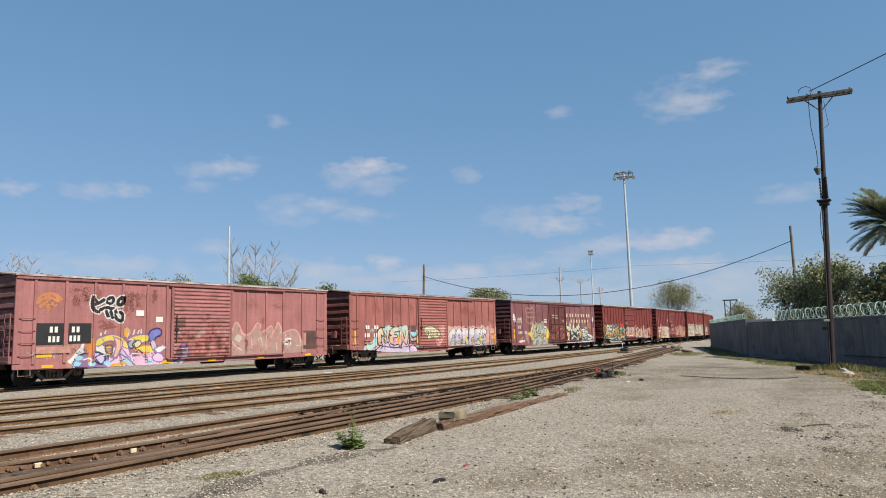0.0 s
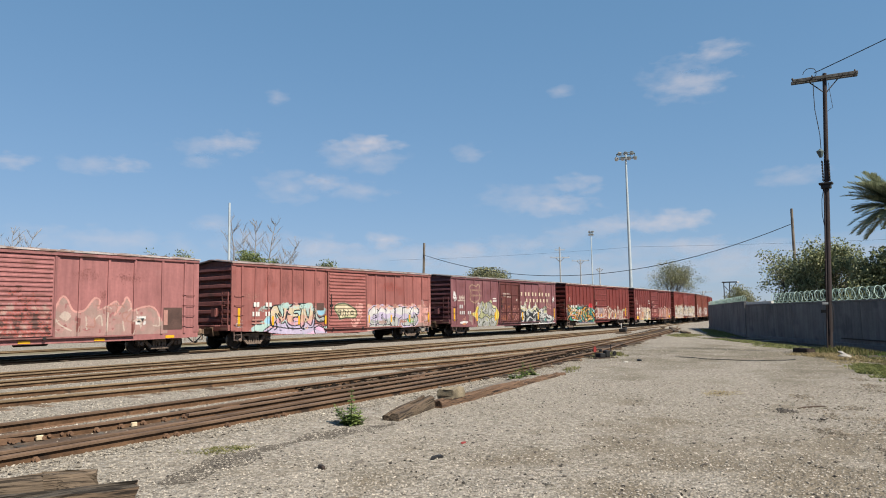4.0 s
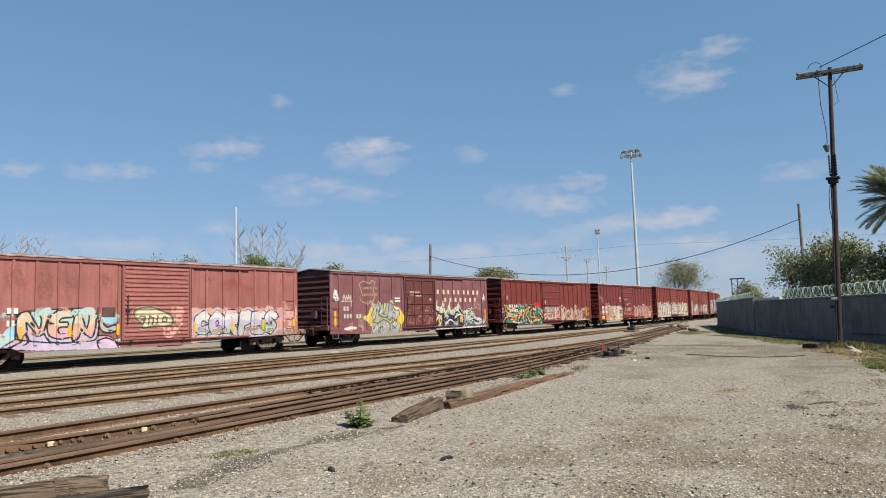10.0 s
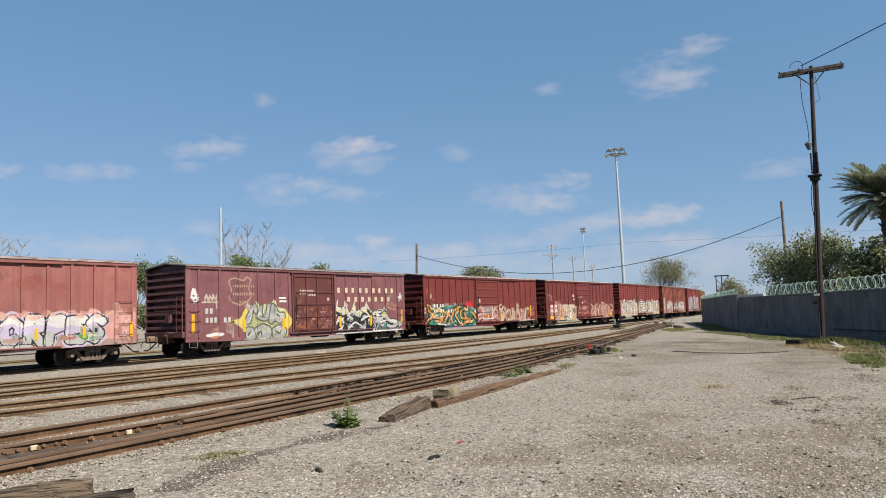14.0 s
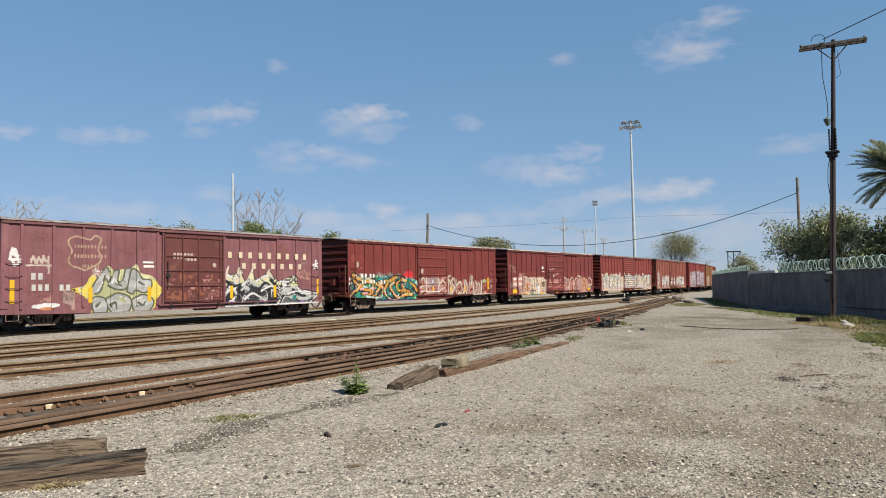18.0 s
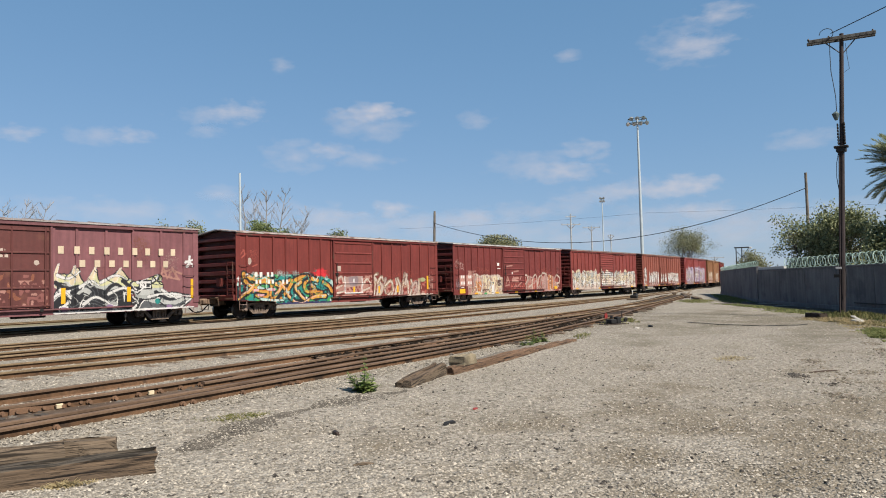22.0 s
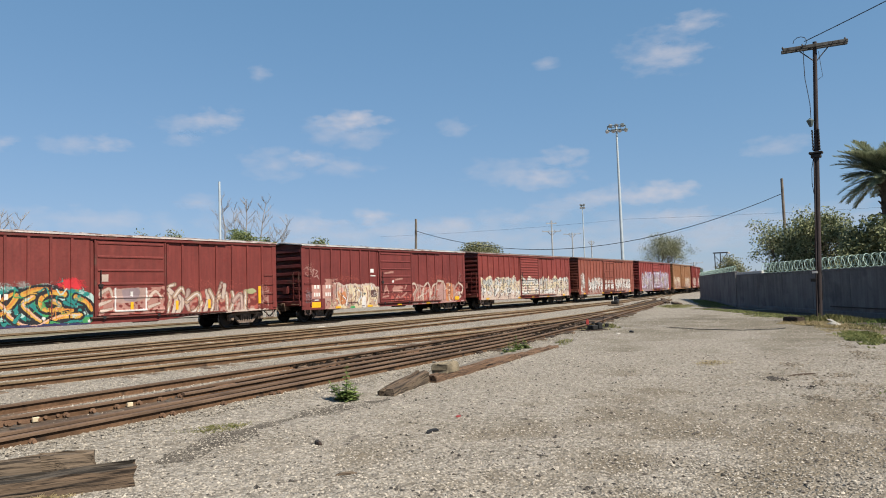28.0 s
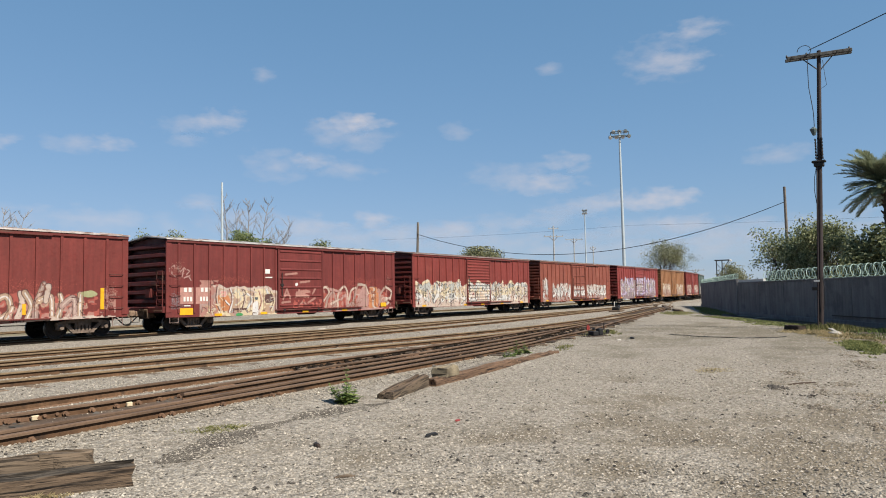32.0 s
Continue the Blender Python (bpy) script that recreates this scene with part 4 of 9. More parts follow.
def boxcar(spec):
    """A fifty-foot boxcar: body, posts, door, ribbed ends, roof, ladders, underframe, trucks, paint."""
    paint = car_paint("paint_" + spec["key"], spec["paint"], spec["fade"], spec.get("rust", 0.60))
    door_paint = car_paint("door_paint_" + spec["key"], spec.get("door", spec["paint"]), spec.get("door_fade", spec["fade"]), spec.get("door_rust", 0.6))
    trim = car_paint("trim_" + spec["key"], tuple(0.8 * c for c in spec["paint"]), (0.10, 0.055, 0.04), 0.55)
    end_paint = car_paint("end_paint_" + spec["key"], tuple(0.95 * c for c in spec["paint"]), (0.09, 0.05, 0.04), 0.58)
    root = thing("boxcar", spec["label"], "boxcar", group="freight train")
    L, W = CAR_LEN, HALF_W
    body = Build()
    ring = [(-W, 0.98), (W, 0.98), (W, EAVE - 0.02), (0, PEAK - 0.05), (-W, EAVE - 0.02)]
    body.v = [(x, y, z) for x in (0.24, L - 0.24) for y, z in ring]
    body.f = [(0, 1, 2, 3, 4), (9, 8, 7, 6, 5)] + [(i, 5 + i, 5 + (i + 1) % 5, (i + 1) % 5) for i in range(5)]
    body.m = [0] * 7
    part("body", body, paint, root)
    # side plates down to the foot of the car
    foot = SILLS[spec.get("sill", "straight")]
    prof = [(0.0, 1.02), (L, 1.02)] + [(x, z) for x, z in reversed(foot)]
    for s in (-1, 1):
        part("side_sill", Build().extrude(prof, s * (W + 0.004), s * (W - 0.06)), paint, root)
        part("top_plate", Build().bevel_box(0.0, L, min(s * W, s * (W + 0.07)), max(s * W, s * (W + 0.07)), EAVE - 0.13, EAVE - 0.01, 0.008), trim, root)
    # roof with a shallow ridge and raised seams
    roof = Build()
    o, t = 0.10, 0.04
    ring = [(-W - o, EAVE - 0.01), (0, PEAK - 0.01), (W + o, EAVE - 0.01), (W + o, EAVE + t), (0, PEAK + t), (-W - o, EAVE + t)]
    roof.v = [(x, y, z) for x in (-0.05, L + 0.05) for y, z in ring]
    roof.f = [(0, 1, 2, 3, 4, 5), (11, 10, 9, 8, 7, 6)] + [(i, 6 + i, 6 + (i + 1) % 6, (i + 1) % 6) for i in range(6)]
    roof.m = [0] * 8
    roof_ob = part("roof", roof, surface("roof_" + spec["key"], spec.get("roof", (0.40, 0.37, 0.34)), 0.6, 0.2, var=0.25, scale=1.0, stain=(0.22, 0.12, 0.09), stain_at=0.5), root)
    seam = Build()
    for s in (-1, 1):
        seam.add([(-0.03, 0, PEAK + t + 0.03), (0.03, 0, PEAK + t + 0.03), (0.03, s * (W + o), EAVE + t + 0.03), (-0.03, s * (W + o), EAVE + t + 0.03),
                  (-0.05, 0, PEAK + t - 0.01), (0.05, 0, PEAK + t - 0.01), (0.05, s * (W + o), EAVE + t - 0.01), (-0.05, s * (W + o), EAVE + t - 0.01)],
                 [(0, 1, 2, 3), (0, 3, 7, 4), (1, 5, 6, 2), (3, 2, 6, 7)])
    seam_me = seam.mesh("roof_seam", roof_ob.data.materials[0])
    for k in range(13):
        part("roof_seam", seam_me, None, roof_ob, at=pose(0.3 + k * (L - 0.6) / 12, 0, 0))
    # posts
    post = Build()
    post.v = [(dx, dy, z) for z in (0.83, EAVE - 0.14) for dx, dy in ((-0.052, 0.0), (-0.05, -0.046), (0.05, -0.046), (0.052, 0.0))]
    post.f = [(0, 1, 5, 4), (1, 2, 6, 5), (2, 3, 7, 6), (4, 5, 6, 7), (3, 2, 1, 0)]
    post.m = [0] * 5
    post_me = post.mesh("side_post", paint)
    d0, d1 = DOOR_X
    for x in spec["posts"]:
        part("side_post", post_me, paint, root, at=pose(x, -W, 0))
        part("side_post", post_me, paint, root, at=pose(L - x, W, 0, 0, 0, 180))
    corner = Build().bevel_box(-0.10, 0.16, -0.03, 0.05, 0.86, EAVE - 0.02, 0.012).mesh("corner_post", paint)
    corner_far = Build().bevel_box(-0.16, 0.10, -0.03, 0.05, 0.86, EAVE - 0.02, 0.012).mesh("corner_post", paint)
    for x, near, far in ((0.09, corner, corner_far), (L - 0.09, corner_far, corner)):
        part("corner_post", near, paint, root, at=pose(x, -W, 0))
        part("corner_post", far, paint, root, at=pose(x, W, 0, 0, 0, 180))
    # sliding doors with their pressed ribs
    for s, rz in ((-1, 0), (1, 180)):
        at = pose((d0 + d1) / 2 if s < 0 else L - (d0 + d1) / 2, s * W, 0, 0, 0, rz)
        w2 = (d1 - d0) / 2
        door = part("door", Build().bevel_box(-w2, w2, -0.06, 0.0, DOOR_FOOT, EAVE - 0.17, 0.015), door_paint, root, at=at)
        if spec["door_style"] == "frame":
            for z in (0.96, 1.62, 2.28, 2.92, 3.75):
                part("door_rib", Build().bevel_box(-w2 + 0.05, w2 - 0.05, -0.10, -0.06, z - 0.035, z + 0.035, 0.01), door_paint, door)
            for x in (-w2 + 0.08, -0.62, 0.18, w2 - 0.22, w2 - 0.06):
                part("door_rib", Build().tube([(x, -0.10, 0.93), (x, -0.10, 3.85)], 0.03, 6), door_paint, door)
        else:
            n = spec["door_ribs"]
            rib = Build()
            rib.v = [(x, y, z) for x in (-w2 + 0.1, w2 - 0.1) for y, z in ((-0.06, -0.06), (-0.095, -0.025), (-0.095, 0.025), (-0.06, 0.06))]
            rib.f = [(0, 4, 5, 1), (1, 5, 6, 2), (2, 6, 7, 3), (0, 1, 2, 3), (7, 6, 5, 4)]
            rib.m = [0] * 5
            rib_me = rib.mesh("door_rib", door_paint)
            for k in range(n):
                part("door_rib", rib_me, door_paint, door, at=pose(0, 0, 1.03 + k * (EAVE - 1.33) / (n - 1)))
        for x in (-w2, w2):
            part("door_edge", Build().bevel_box(x - 0.04, x + 0.04, -0.09, -0.002, DOOR_FOOT - 0.02, EAVE - 0.14, 0.01), trim, door)
        part("latch", Build().tube([(-w2 + 0.2, -0.12, 1.5), (-w2 + 0.2, -0.12, 2.7)], 0.02, 6).bevel_box(-w2 + 0.12, -w2 + 0.3, -0.13, -0.06, 2.0, 2.14, 0.01), DARK_STEEL, door)
        for z0, z1 in ((0.775, 0.835), (EAVE - 0.16, EAVE - 0.1)):
            lo, hi = (d0 - 0.2, d1 + 3.2) if s < 0 else (L - d1 - 3.2, L - d0 + 0.2)
            part("door_track", Build().bevel_box(lo, hi, min(s * (W + 0.006), s * (W + 0.12)), max(s * (W + 0.006), s * (W + 0.12)), z0, z1, 0.01), trim, root)
    for x in (d0 + 0.35, d1 - 0.35):
        part("door_roller", Build().tube([(x, -W - 0.07, 0.80), (x, -W - 0.125, 0.80)], 0.07, 10), DARK_STEEL, root)
    # ends
    n = spec["end_ribs"]
    step = (EAVE - 1.25) / n
    rib_me = end_rib_mesh(step * 0.84, end_paint)
    for x, rz in ((0.02, 0), (L - 0.02, 180)):
        for k in range(n):
            part("end_rib", rib_me, end_paint, root, at=pose(x + (0.22 if rz == 0 else -0.22), 0, 1.18 + (k + 0.5) * step, 0, 0, rz))
        sgn = -1 if rz == 0 else 1
        part("end_sill", Build().bevel_box(min(x - sgn * 0.22, x + sgn * 0.14), max(x - sgn * 0.22, x + sgn * 0.14), -W + 0.06, W - 0.06, 0.86, 1.14, 0.015), trim, root)
        ladder = Build()
        y0 = -1.38 if rz == 0 else 0.95
        for y in (y0, y0 + 0.43):
            ladder.box(x + sgn * 0.10 - 0.02, x + sgn * 0.10 + 0.02, y - 0.02, y + 0.02, 1.1, 2.7 if rz == 0 else 4.0)
        z = 1.25
        while z < (2.7 if rz == 0 else 3.9):
            ladder.tube([(x + sgn * 0.12, y0, z), (x + sgn * 0.12, y0 + 0.43, z)], 0.014, 5)
            z += 0.36
        part("end_ladder", ladder, trim, root)
        part("crossover_platform", Build().bevel_box(min(x + sgn * 0.18, x + sgn * 0.5), max(x + sgn * 0.18, x + sgn * 0.5), -0.95, 0.95, 1.08, 1.12, 0.008), trim, root)
        turned = pose(x, 0, 0, 0, 0, 180 if rz == 0 else 0)
        coupler = part("coupler", COUPLER, None, root, at=turned)
        part("draft_gear", DRAFT_GEAR, None, coupler)
        part("uncoupling_rod", COUPLER_ROD, None, coupler)
        part("air_hose", AIR_HOSE, None, coupler)
        part("grab_iron", Build().tube([(x + sgn * 0.05, -1.40, 0.98), (x + sgn * 0.16, -1.40, 0.95), (x + sgn * 0.16, -0.85, 0.95), (x + sgn * 0.05, -0.85, 0.98)], 0.014, 5), COUPLER_IRON, root)
        part("end_rail", Build().tube([(x + sgn * 0.13, -1.2, 2.05), (x + sgn * 0.22, -1.0, 2.08), (x + sgn * 0.22, 1.0, 2.08), (x + sgn * 0.13, 1.2, 2.05)], 0.018, 6), trim, root)
    part("brake_housing", Build().bevel_box(-0.20, 0.02, -0.16, 0.16, -0.22, 0.18, 0.02), trim, root, at=pose(0.0, -0.42, 1.75))
    # rungs on the side
    rung = Build().tube([(-0.28, 0, 0), (-0.28, -0.075, 0), (0.28, -0.075, 0), (0.28, 0, 0)], 0.014, 5).mesh("rung", trim)
    for z in (1.15, 1.6, 2.05, 2.5):
        part("rung", rung, trim, root, at=pose(L - 0.5, -W, z))
    for z in (1.15, 1.6, 2.05, 2.5):
        part("rung", rung, trim, root, at=pose(0.42, -W, z))
    for x in (0.2, L - 0.62):
        part("stirrup_step", STIRRUP, None, root, at=pose(x, -W + 0.03, 0))
        part("stirrup_step", STIRRUP, None, root, at=pose(x + 0.42, W - 0.03, 0, 0, 0, 180))
    # underframe
    under = Build().box(0.3, L - 0.3, -0.22, 0.22, 0.72, 0.975)
    for x in (3.6, 5.3, 7.85, 10.4, 12.1):
        under.box(x - 0.08, x + 0.08, -W + 0.08, W - 0.08, 0.78, 0.975)
    part("underframe", under, DARK_STEEL, root)
    part("brake_reservoir", Build().tube([(8.3, -0.85, 0.72), (8.35, -0.85, 0.72), (9.5, -0.85, 0.72), (9.55, -0.85, 0.72)], [0.1, 0.22, 0.22, 0.1], 12), DARK_STEEL, root)
    part("brake_rod", Build().tube([(2.6, -0.5, 0.55), (7.0, -0.6, 0.62), (13.0, -0.5, 0.55)], 0.02, 5), DARK_STEEL, root)
    # trucks and wheelsets
    axles = []
    for cx in (1.66, L - 1.62):
        bogie = part("bogie", BOLSTER, None, root, at=pose(cx, 0, 0))
        for y, rz in ((-1.09, 0), (1.09, 180)):
            part("side_frame", SIDE_FRAME, None, bogie, at=pose(0, y, 0, 0, 0, rz))
        for dx in (-0.88, 0.88):
            axle = part("wheelset", AXLE_MESH, None, root, at=pose(cx + dx, 0, WHEEL_R))
            part("wheel", WHEEL_MESH, None, axle, at=pose(0, -0.78, 0, 0, 0, 180))
            part("wheel", WHEEL_MESH, None, axle, at=pose(0, 0.78, 0))
            axles.append((axle, cx + dx))
    # stencilled and reflective patches on the near side
    for x0, x1, z0, z1, col, name, label in spec.get("patches", ()):
        base = max(skin(spec, x0 + (x1 - x0) * q / 8, (z0 + z1) / 2) for q in range(9)) if name != "stencil_panel" else 0.004
        out = base + (0.016 if name in ("lettering", "reflector", "notice") else 0.008)
        part(name, Build().bevel_box(x0, x1, -W - out, -W - base + 0.006, z0, z1, 0.002), PATCH[col], root, label)
    for x in spec.get("strips", (1.0, 5.9, 8.2, 11.0, 14.1)):
        low = float(np.interp(x, *zip(*foot)))
        part("reflector_strip", Build().bevel_box(x, x + 0.42, -W - 0.022, -W + 0.002, low + 0.03, low + 0.14, 0.002), YELLOW, root)
    LIVERY.clear()
    LIVERY.update(spec)
    spec["art"](root)
    return root, axles


PATCH = {"white": WHITE, "faint": surface("faint_lettering", (0.40, 0.385, 0.37), 0.7, var=0.2, scale=6), "yellow": YELLOW, "black": surface("black_stencil_panel", (0.0176, 0.0176, 0.0192), 0.6, var=0.2), "cream": surface("cream_lettering", (0.496, 0.4, 0.288), 0.7, var=0.15),
         "dark": surface("dark_patch", (0.08, 0.044, 0.036), 0.7, var=0.3), "orange": surface("faded_orange", (0.336, 0.128, 0.048), 0.7, var=0.3, scale=5), "blush": surface("buffed_patch", (0.368, 0.192, 0.16), 0.7, var=0.2, scale=4)}


LIVERY = {}


def bars(x0, x1, z0, z1, count, col="white", fill=0.62):
    """A line of lettering as plain blocks."""
    w = (x1 - x0) / count
    return [(x0 + k * w, x0 + (k + fill) * w, z0, z1, col, "lettering", "") for k in range(count)]


def strips(xs, z0=1.0, z1=1.8, w=0.15):
    return [(x, x + w, z0, z1, "yellow", "reflector", "vertical yellow reflector") for x in xs]


def put_art(root, label, canvas):
    tagged(part("graffiti", canvas.build(LIVERY), None, root, label), kind="stuff")


def art_pink_yellow(root):
    c = Canvas(1.9, 7.9, 0.5, 2.45, 11)
    # pale overspray under the piece
    c.put((c.near([(2.07, 0.88), (2.37, 1.3), (2.58, 1.57)]) < 0.42 + 0.2 * c.fine) & (c.fine > -0.1), "blush")
    c.shape([(1.92, 0.88), (2.12, 1.05), (2.41, 1.42), (2.51, 1.62), (2.59, 1.29), (2.39, 0.95), (2.14, 0.77)], "white")
    c.shape([(2.14, 0.64), (2.19, 0.91), (2.42, 1.12), (2.82, 1.19), (3.27, 1.22), (3.56, 0.99), (3.64, 0.56)], "mauve", "navy")
    c.shape([(2.99, 1.45), (3.31, 1.49), (3.5, 1.22), (3.35, 1), (3.05, 1.1)], "white", "mauve")
    c.shape([(2.82, 1.11), (3.09, 1.21), (3.42, 1), (3.33, 0.73), (3.06, 0.79)], "lavender", "navy")
    c.shape([(3.43, 0.57), (3.51, 0.86), (3.74, 1.07), (4.01, 1.43), (4.4, 1.33), (4.56, 1), (5.26, 1.11), (5.79, 0.95), (6.06, 0.47), (4.73, 0.46)], "pink", "mauve", 0.05)
    c.shape([(3.93, 1.2), (4.11, 1.29), (4.37, 1.01), (4.72, 0.76), (4.97, 0.52), (4.48, 0.54), (4.13, 0.79)], "lavender", "mauve", 0.03)
    c.shape([(4.51, 1.09), (5.16, 1.16), (5.52, 1.01), (5.42, 0.83), (4.91, 0.99)], "rose", "mauve", 0.03)
    c.shape([(4.66, 0.95), (5.01, 0.98), (5.02, 0.52), (4.67, 0.58)], "pink")
    c.shape([(3.64, 1.3), (3.87, 1.43), (3.98, 1.11), (3.74, 0.94)], "pink", "mauve")
    # yellow figure lying over the letters
    c.shape([(2.94, 1.45), (3.07, 1.72), (3.39, 1.84), (3.76, 1.88), (4.1, 1.74), (4.4, 1.46), (4.36, 1.3), (4.01, 1.43), (3.72, 1.61), (3.4, 1.58), (3.17, 1.43)], "yellow", "mauve", 0.03)
    c.shape([(2.55, 1.25), (2.63, 1.55), (2.84, 1.76), (3.02, 1.74), (2.99, 1.45), (2.83, 0.84), (2.68, 0.81), (2.73, 1.24)], "orange", "mauve", 0.03)
    c.shape([(2.56, 1.46), (2.67, 1.64), (2.77, 1.28), (2.64, 1.16)], "ochre")
    c.shape([(3.72, 1.8), (3.98, 1.7), (4.11, 1.52), (3.93, 1.02), (3.74, 0.98), (3.85, 1.43)], "peach", "mauve", 0.03)
    c.shape([(4.14, 1.88), (4.16, 2.11), (4.33, 2.18), (4.48, 2.01), (4.44, 1.83), (4.24, 1.74)], "gold", "mauve", 0.03)
    c.shape([(4.34, 1.69), (4.69, 1.83), (5.14, 1.87), (5.35, 1.72), (5.1, 1.54), (4.7, 1.5), (4.45, 1.42)], "yellow", "mauve", 0.03)
    c.shape([(4.6, 1.27), (5, 1.4), (5.46, 1.39), (5.73, 1.24), (5.42, 1.11), (4.86, 1.13)], "yellow", "orange", 0.03)
    c.shape([(3.4, 1.44), (3.68, 1.44), (3.69, 1.12), (3.46, 1.17)], "gold", "olive")
    c.shape([(4.35, 1.56), (4.59, 1.69), (4.69, 1.55), (4.55, 1.3), (4.38, 1.37)], "grey", "navy", 0.03)
    c.shape([(4.59, 1.55), (4.84, 1.64), (4.95, 1.45), (4.7, 1.32)], "cream", "olive", 0.03)
    # blue arc on the far side
    c.shape([(5.24, 1.87), (5.39, 2.05), (5.68, 2.12), (5.87, 2), (5.82, 1.81), (5.61, 1.72), (5.56, 1.48), (5.73, 1.29), (5.46, 1.34), (5.3, 1.58)], "blue", "navy")
    c.shape([(5.35, 1.58), (5.51, 1.63), (5.67, 1.29), (5.47, 1.2)], "lavender", "navy", 0.02)
    c.shape([(5.52, 1.25), (5.83, 1.38), (6.12, 1.33), (5.99, 1.19), (5.73, 1.05)], "white", "mauve", 0.03)
    c.shape([(5.42, 0.92), (5.73, 1.1), (6, 0.9), (5.9, 0.71), (5.58, 0.73)], "pink", "violet", 0.03)
    c.shape([(6.17, 0.37), (6.25, 0.7), (6.76, 0.82), (6.81, 1.11), (6.7, 1.36), (6.98, 1.4), (7.15, 1.1), (6.99, 0.66), (6.61, 0.44)], "lavender", "violet", 0.03)
    c.shape([(6.33, 0.79), (6.6, 0.92), (6.76, 0.82), (6.49, 0.64)], "blue")
    for x, z in ([(2.31, 0.78), (2.88, 0.75), (3.52, 0.77), (4.35, 0.78), (5.32, 0.74), (2.39, 0.99)]):
        c.blob(x, z, 0.16, 0.1, "sky", 0.5)
    for x, z in ([(3.87, 0.66), (4.13, 0.7), (6.22, 0.7)]):
        c.blob(x, z, 0.22, 0.07, "gold", 0.3)
    for pts in ([(3.5, 1.31), (3.66, 1.3)], [(3.5, 1.22), (3.66, 1.23)], [(3.2, 1.85), (3.22, 1.94)], [(3.38, 1.93), (3.4, 2.02)], [(4.58, 1.87), (4.63, 2.06)], [(4.78, 1.92), (4.83, 2.03)], [(4.93, 1.92), (4.93, 2.06)], [(3.98, 1.11), (4.37, 0.91), (4.72, 0.58)], [(3.65, 0.81), (3.93, 0.98)], [(5.11, 1.03), (5.27, 0.74)]):
        c.stroke(pts, 0.03, "white" if pts[0][1] > 1.75 else "mauve")
    c.detail(26, ("mauve", "navy", "white", "gold", "pink", "lavender"), 0.02, 0.25)
    put_art(root, "pink, lilac and yellow spray-painted lettering", c)
    c = Canvas(2.6, 4.6, 2.05, 3.7, 12)
    for width, col in ((0.115, "white"), (0.07, "black")):
        for pts in ([(2.85, 3.36), (2.82, 3.05), (2.92, 2.83), (3.1, 2.78)], [(2.86, 3.05), (3.11, 3.14), (3.29, 3.26)], [(2.88, 3.27), (3.02, 3.16)], [(3.44, 3.15), (3.48, 3.31), (3.64, 3.36), (3.69, 3.23), (3.55, 3.11)], [(3.86, 3.12), (3.93, 3.3), (4.1, 3.37), (4.06, 3.12), (3.91, 3.07)], [(3.17, 2.87), (3.44, 2.95), (3.78, 2.88)], [(3.4, 2.79), (3.48, 2.61)], [(3.59, 2.79), (3.67, 2.56)], [(3.8, 2.79), (3.83, 2.52), (4.03, 2.43), (4.1, 2.61), (3.99, 2.77)]):
            c.stroke(c.curve(pts), width, col)
    for pts in ([(3.83, 2.7), (3.98, 2.54)], [(3.48, 3.22), (3.6, 3.18)], [(3.26, 2.79), (3.35, 2.88)], [(3.68, 2.84), (3.8, 2.93)]):
        c.stroke(pts, 0.022, "white")
    for pts in ([(3.12, 2.38), (3.27, 2.43), (3.33, 2.27), (3.19, 2.16)], [(3.37, 2.38), (3.47, 2.16)], [(3.51, 2.38), (3.6, 2.34), (3.56, 2.16)], [(3.14, 2.2), (3.7, 2.29)], [(3.33, 2.11), (3.8, 2.2)]):
        c.stroke(c.curve(pts), 0.035, "soot")
    put_art(root, "black tag with a white outline", c)
    c = Canvas(0.7, 1.8, 2.6, 3.55, 15)
    for pts in ([(0.79, 3.21), (1.03, 3.41), (1.34, 3.42), (1.61, 3.24)], [(0.76, 3.09), (1.07, 3.28), (1.53, 3.17)], [(0.89, 2.96), (1.12, 3.1), (1.41, 3.02)], [(1.15, 3.31), (1.14, 2.76)]):
        c.stroke(c.curve(pts), 0.07, "ochre")
    c.wear(0.62)
    put_art(root, "faded orange arcs", c)
    c = Canvas(1.9, 6.1, 2.3, 3.85, 16)
    for x, z0, z1 in ((2.2, 3.0, 3.7), (2.55, 3.15, 3.75), (3.05, 3.3, 3.8), (4.25, 2.6, 3.45), (4.45, 2.8, 3.6), (4.75, 3.0, 3.6), (5.5, 3.2, 3.75)):
        c.put((np.abs(c.X - x) < 0.09 + 0.07 * c.fine) & (c.Z > z0) & (c.Z < z1) & (c.wob + c.fine > -0.3), "soot")
    c.wear(0.45)
    put_art(root, "dark rusty runs from the roof edge", c)
    c = Canvas(9.45, 14.2, 0.84, 2.6, 13)
    pts = [(9.4, 1.29), (9.43, 1.82), (9.55, 2.13), (9.74, 2.37), (9.91, 2.26), (10.08, 1.91), (10.28, 1.78), (10.58, 1.85), (10.81, 2.12), (10.99, 2.32), (11.19, 2.21), (11.13, 1.85), (11.51, 2.01), (11.87, 2.2), (11.98, 1.95), (11.8, 1.65), (12.16, 2.12), (12.3, 2.37), (12.49, 2.12), (12.56, 1.83), (12.9, 1.94), (13.36, 2), (13.66, 1.82), (13.86, 1.41)]
    c.put((c.Z < np.interp(c.X, [p[0] for p in pts], [p[1] for p in pts]) - 0.03) & (c.fine + 0.4 * c.wob > -0.75), "ghost")
    c.put((c.c > 0) & (c.wob + 0.4 * c.fine > 0.25), "dust")
    c.stroke(c.curve(pts), 0.038, "salmon")
